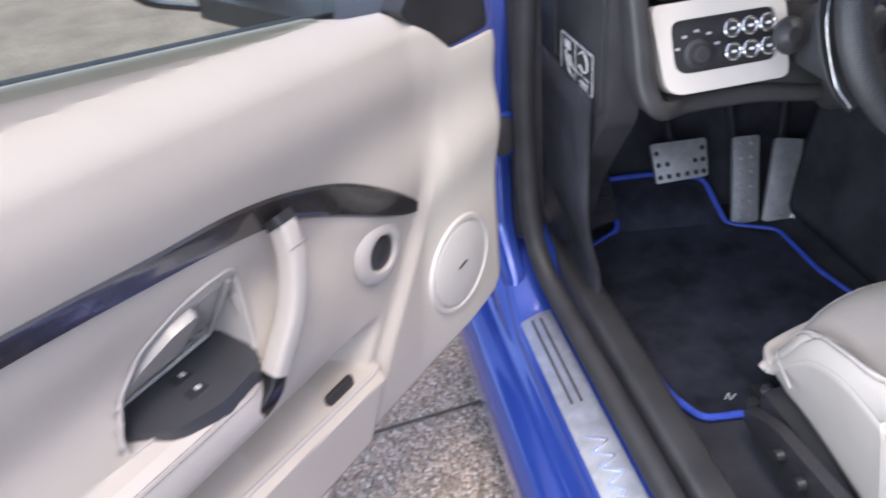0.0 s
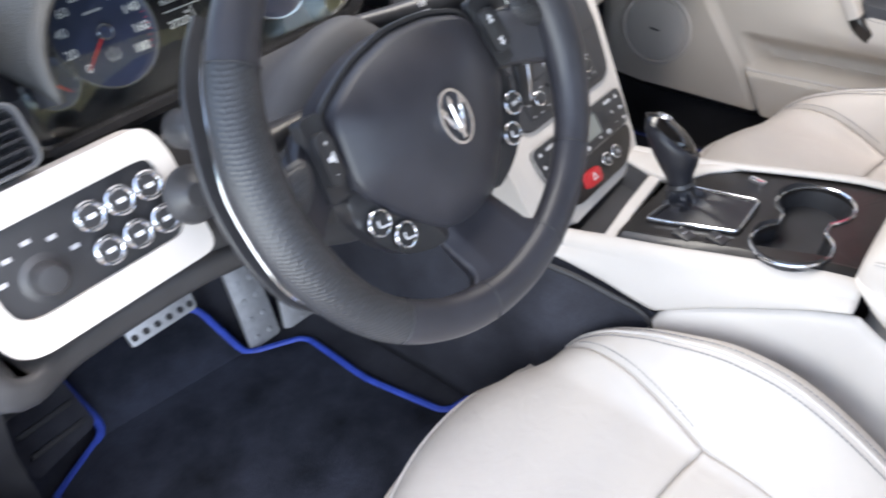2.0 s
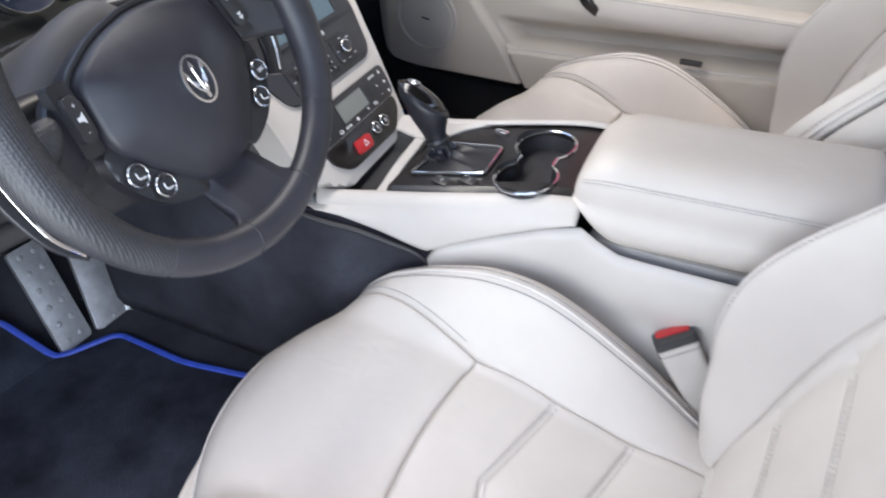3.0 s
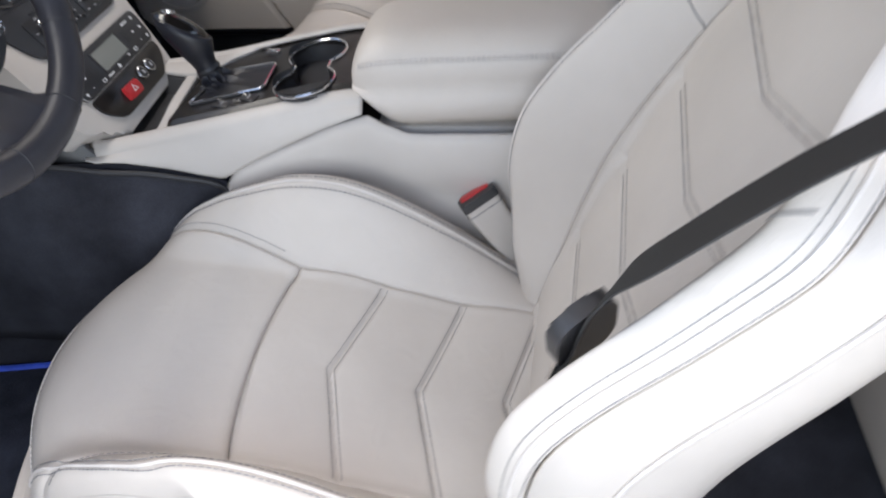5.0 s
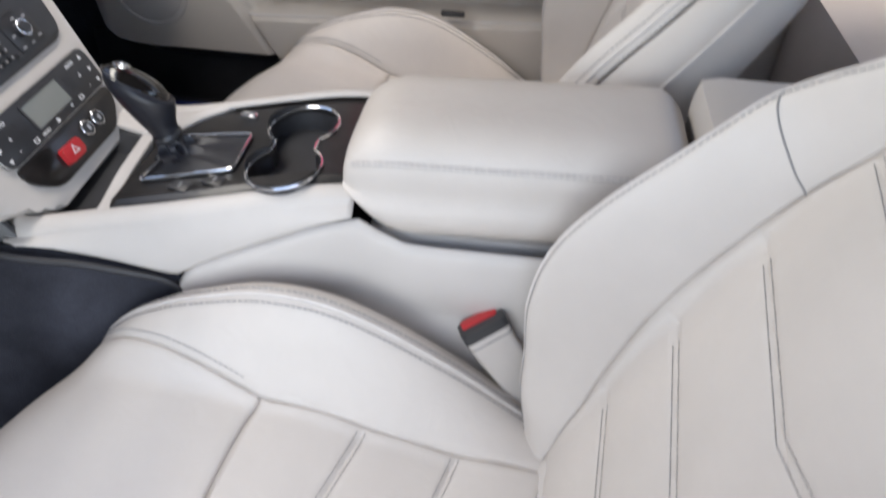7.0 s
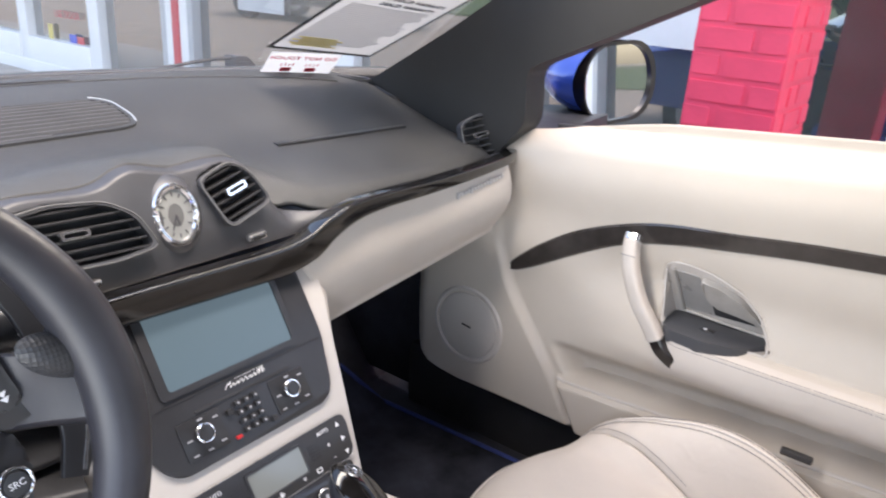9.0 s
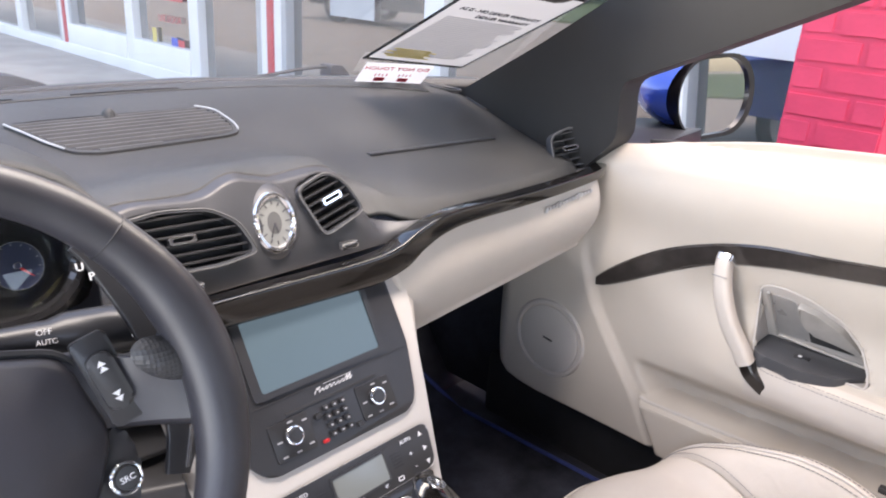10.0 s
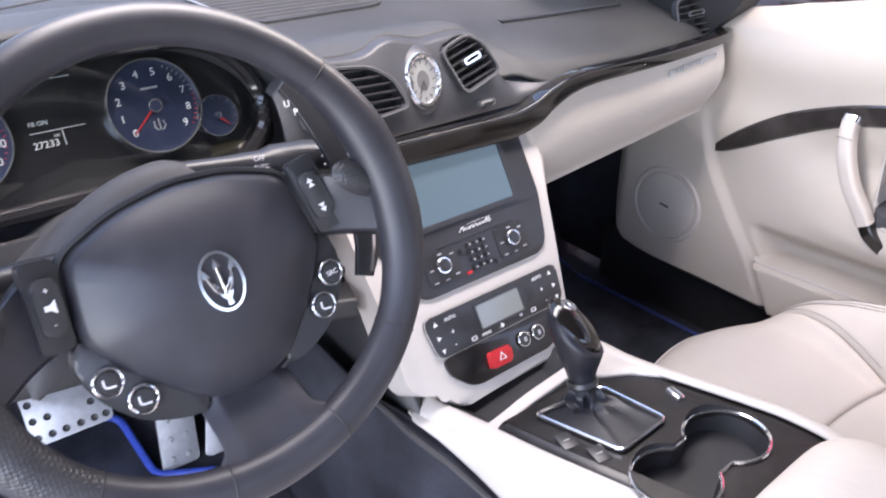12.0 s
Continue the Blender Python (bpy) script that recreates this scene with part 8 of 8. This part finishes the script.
for t, y, z, s in (("USE DOOR", 6.05, 0.62, 0.085),):
    lettering("door_lettering", t, s, frame_at((FX - 0.012, y, z), (0, -1, 0), (-1, 0, 0)), REDPAINT, shop)
part("red_sign", box((FX - 0.011, 6.05, 0.80), (0.006, 0.50, 0.035)), REDPAINT, shop, "red lettering band")
part("door_sticker", box((FX - 0.012, 6.35, 0.46), (0.004, 0.07, 0.13)), YELLOWINK, shop, "small yellow shield sticker")
part("door_sticker", box((FX - 0.012, 5.98, 0.42), (0.004, 0.11, 0.10)), BLUEPIPE, shop, "small violet sticker")
part("door_sticker", box((FX - 0.012, 5.86, 0.41), (0.004, 0.11, 0.10)), REDPAINT, shop, "small red sticker")
# white board imitates bright sky mirrored in the shop window
part("sky_reflection_panel", box((FX - 0.02, 0.88, 1.5), (0.03, 0.42, 1.15), 0.004), WHITEP, shop, "white panel painted as the sky's reflection in the window")
part("white_notice", box((FX - 0.012, 3.55, 1.1), (0.004, 0.45, 0.5)), GREYP, shop, "pale notice in the window")

# out of view, added only to keep daylight off the shop front
part("unseen_canopy", box((FX - 0.62, 8.0, 3.28), (1.5, 22, 0.16), 0.02), WHITEP, shop, "unseen white canopy added to shade the shop front")

pil = thing("brick_pillar", "red painted brick pillar beside the car", "pillar", (1.85, 0.1, 0.0))
PX0, PX1, PY0, PY1 = 1.665, 2.05, 0.03, 0.285
part("pillar_core", box(((PX0 + PX1) / 2, (PY0 + PY1) / 2, 1.6), (PX1 - PX0 - 0.008, PY1 - PY0 - 0.008, 3.2)), BRICKM, pil, "red painted mortar core")
CH = 0.0705
brick_meshes = {}
rb = random.Random(11)


def brick(cx, cy, cz, lx, ly, lz):
    key = (round(lx, 4), round(ly, 4), rb.randrange(3))
    if key not in brick_meshes:
        bm = bmesh.new()
        bmesh.ops.create_cube(bm, size=1)
        bm.transform(Matrix.Diagonal((lx, ly, lz, 1)))
        bmesh.ops.bevel(bm, geom=bm.edges[:], offset=0.0055, segments=2, affect='EDGES')
        for v in bm.verts:
            v.co += Vector((rb.uniform(-1, 1), rb.uniform(-1, 1), rb.uniform(-1, 1))) * 0.0012
        me = bpy.data.meshes.new("brick")
        bm.to_mesh(me)
        bm.free()
        me.materials.append(BRICKM)
        brick_meshes[key] = me
    ob = new("brick", brick_meshes[key])
    ob.parent = pil
    ob.matrix_parent_inverse = pil.matrix_basis.inverted()
    ob.location = (cx + rb.uniform(-0.0015, 0.0015), cy + rb.uniform(-0.0015, 0.0015), cz)


def pillar_bricks():
    W, D = PY1 - PY0, PX1 - PX0
    J = 0.007
    for r in range(40):
        cz = 0.11 + CH * (r + 0.5)
        long_, short = W * 0.655, W * 0.345
        cuts = (long_, short) if r % 2 else (short, long_)
        y = PY1
        for L in cuts:
            brick(PX0 + 0.045, y - L / 2, cz, 0.09, L - J, CH - J)
            y -= L
        x = PX0 + 0.09
        first = 0.10 if r % 2 else 0.19
        while x < PX1 - 0.03:
            L = min(first, PX1 - x)
            brick(x + L / 2, PY0 + 0.045, cz, L - J, 0.09, CH - J)
            x += L
            first = 0.19


pillar_bricks()

# ---- things across the road and behind ----
tagged(part("road", box((-16.5, 0, 0.004), (9.0, 400, 0.02)), ASPHALT, None, flat=True), "grey asphalt road beyond the forecourt", "road", kind="structure")


def parked_car(at, turn, paint, label):
    """A saloon car: lofted body and cabin, windows, bumpers and four wheels."""
    M = Matrix.Translation(at) @ Matrix.Rotation(turn, 4, 'Z')
    ob = thing("parked_car", label, "car", at, "parked cars")
    side = soften([(-2.2, 0.35), (-2.25, 0.62), (-2.1, 0.86), (-1.1, 0.95), (1.4, 0.98), (2.15, 0.93), (2.25, 0.60), (2.2, 0.33)], 0.12)
    up = Matrix(((1, 0, 0, 0), (0, 0, -1, 0.87), (0, 1, 0, 0), (0, 0, 0, 1)))
    part("body", prism(side, 0.0, 1.74, up, 0.05), paint, ob, "glossy body", m=M)

    def cabin(u, v):
        a = 2 * math.pi * u
        x = (1.40 - 0.55 * v) * math.copysign(abs(math.cos(a)) ** 0.4, math.cos(a)) + 0.25 - 0.05 * v
        y = (0.80 - 0.20 * v) * math.copysign(abs(math.sin(a)) ** 0.4, math.sin(a))
        return (x, y, 0.94 + 0.44 * v)
    part("side_glass", grid(cabin, span(0, 1, 48), span(0, 1, 5)), DARKGLASS, ob, "dark window band", m=M)
    part("roof", grid(lambda u, v: (0.20 + 0.90 * (2 * u - 1), 0.62 * (2 * v - 1), 1.385 + 0.06 * (1 - (2 * u - 1) ** 2) * (1 - 0.4 * (2 * v - 1) ** 2)), span(0, 1, 10), span(0, 1, 8)), paint, ob, "painted roof", m=M, solid=0.03, back=(0, 0, -1))
    for sx in (-1.38, 1.38):
        for sy in (-0.80, 0.80):
            wm = Matrix.Translation((sx, sy, 0.32)) @ Matrix.Rotation(radians(90), 4, 'X')
            w_ = part("wheel", lathe([(0.20, -0.10), (0.31, -0.10), (0.32, -0.06), (0.32, 0.06), (0.31, 0.10), (0.20, 0.10)], wm, 24), RUBBER, ob, "black tyre", m=M)
            part("rim", lathe([(0.0, -0.09), (0.05, -0.10), (0.18, -0.085), (0.21, -0.10), (0.21, 0.10), (0.18, 0.085), (0.05, 0.10), (0.0, 0.09)], wm, 20), ALU, w_, "silver rim", m=M)
    for sy in (-0.62, 0.62):
        part("headlight", box((-2.20, sy, 0.70), (0.10, 0.36, 0.14), 0.03), WHITEP, ob, "pale headlight", m=M)
        part("tail_light", box((2.20, sy, 0.76), (0.10, 0.30, 0.14), 0.03), REDP, ob, "red tail light", m=M)
    return ob


parked_car((-6.2, 20.5, 0.0), radians(75), CARRED, "dark red saloon parked across the forecourt")
parked_car((-5.0, 11.0, 0.0), radians(80), CARGREY, "dark grey saloon parked across the forecourt")
parked_car((-7.5, 28.0, 0.0), radians(85), CARGREY, "dark grey saloon parked across the forecourt")
hs_ = thing("yellow_house", "pale yellow rendered house with white windows, far behind", "house", (14, -22, 0))
part("wall", box((14, -24, 3), (14, 6, 6), 0.05), YELLOWH, hs_, "yellow rendered wall")
part("roof", prism([(-7.6, -3.5), (7.6, -3.5), (7.6, 3.5), (-7.6, 3.5)], 6, 6.5, Matrix.Translation((14, -24, 0)), 0.2), CARPETG, hs_, "dark flat roof")
for wx in (8.5, 11.0, 13.5, 16.0, 18.8):
    for wz in (1.6, 4.2):
        w_ = part("window", box((wx, -20.97, wz), (1.0, 0.1, 1.4), 0.02), WHITEP, hs_, "white window frame")
        part("pane", box((wx, -20.9, wz), (0.84, 0.05, 1.24)), DARKGLASS, w_)
# far hedge across the lawn
LEAF = material("dark_green_leaves", (0.055, 0.085, 0.03), 0.7, var=0.35, scale=3.0)
rh = random.Random(5)
HV_, HF_ = [], []
for i in range(5200):
    hx, hy = -27 + rh.gauss(0, 1.3), rh.uniform(-30, 60)
    top_ = 3.2 + 1.4 * math.sin(hy * 0.43) + 1.2 * math.sin(hy * 1.1 + 2)
    hz = top_ * rh.random() ** 0.8
    s_ = rh.uniform(0.25, 0.6)
    k_ = len(HV_)
    for j in range(4):
        HV_.append((hx + rh.uniform(-s_, s_), hy + rh.uniform(-s_, s_), max(0.05, hz + rh.uniform(-s_, s_))))
    HF_ += [(k_, k_ + 1, k_ + 2), (k_, k_ + 2, k_ + 3), (k_ + 1, k_ + 3, k_ + 2)]
tagged(part("hedge", mk(HV_, HF_), LEAF, None, flat=True), "uneven dark green hedge beyond the lawn", "hedge", kind="stuff")
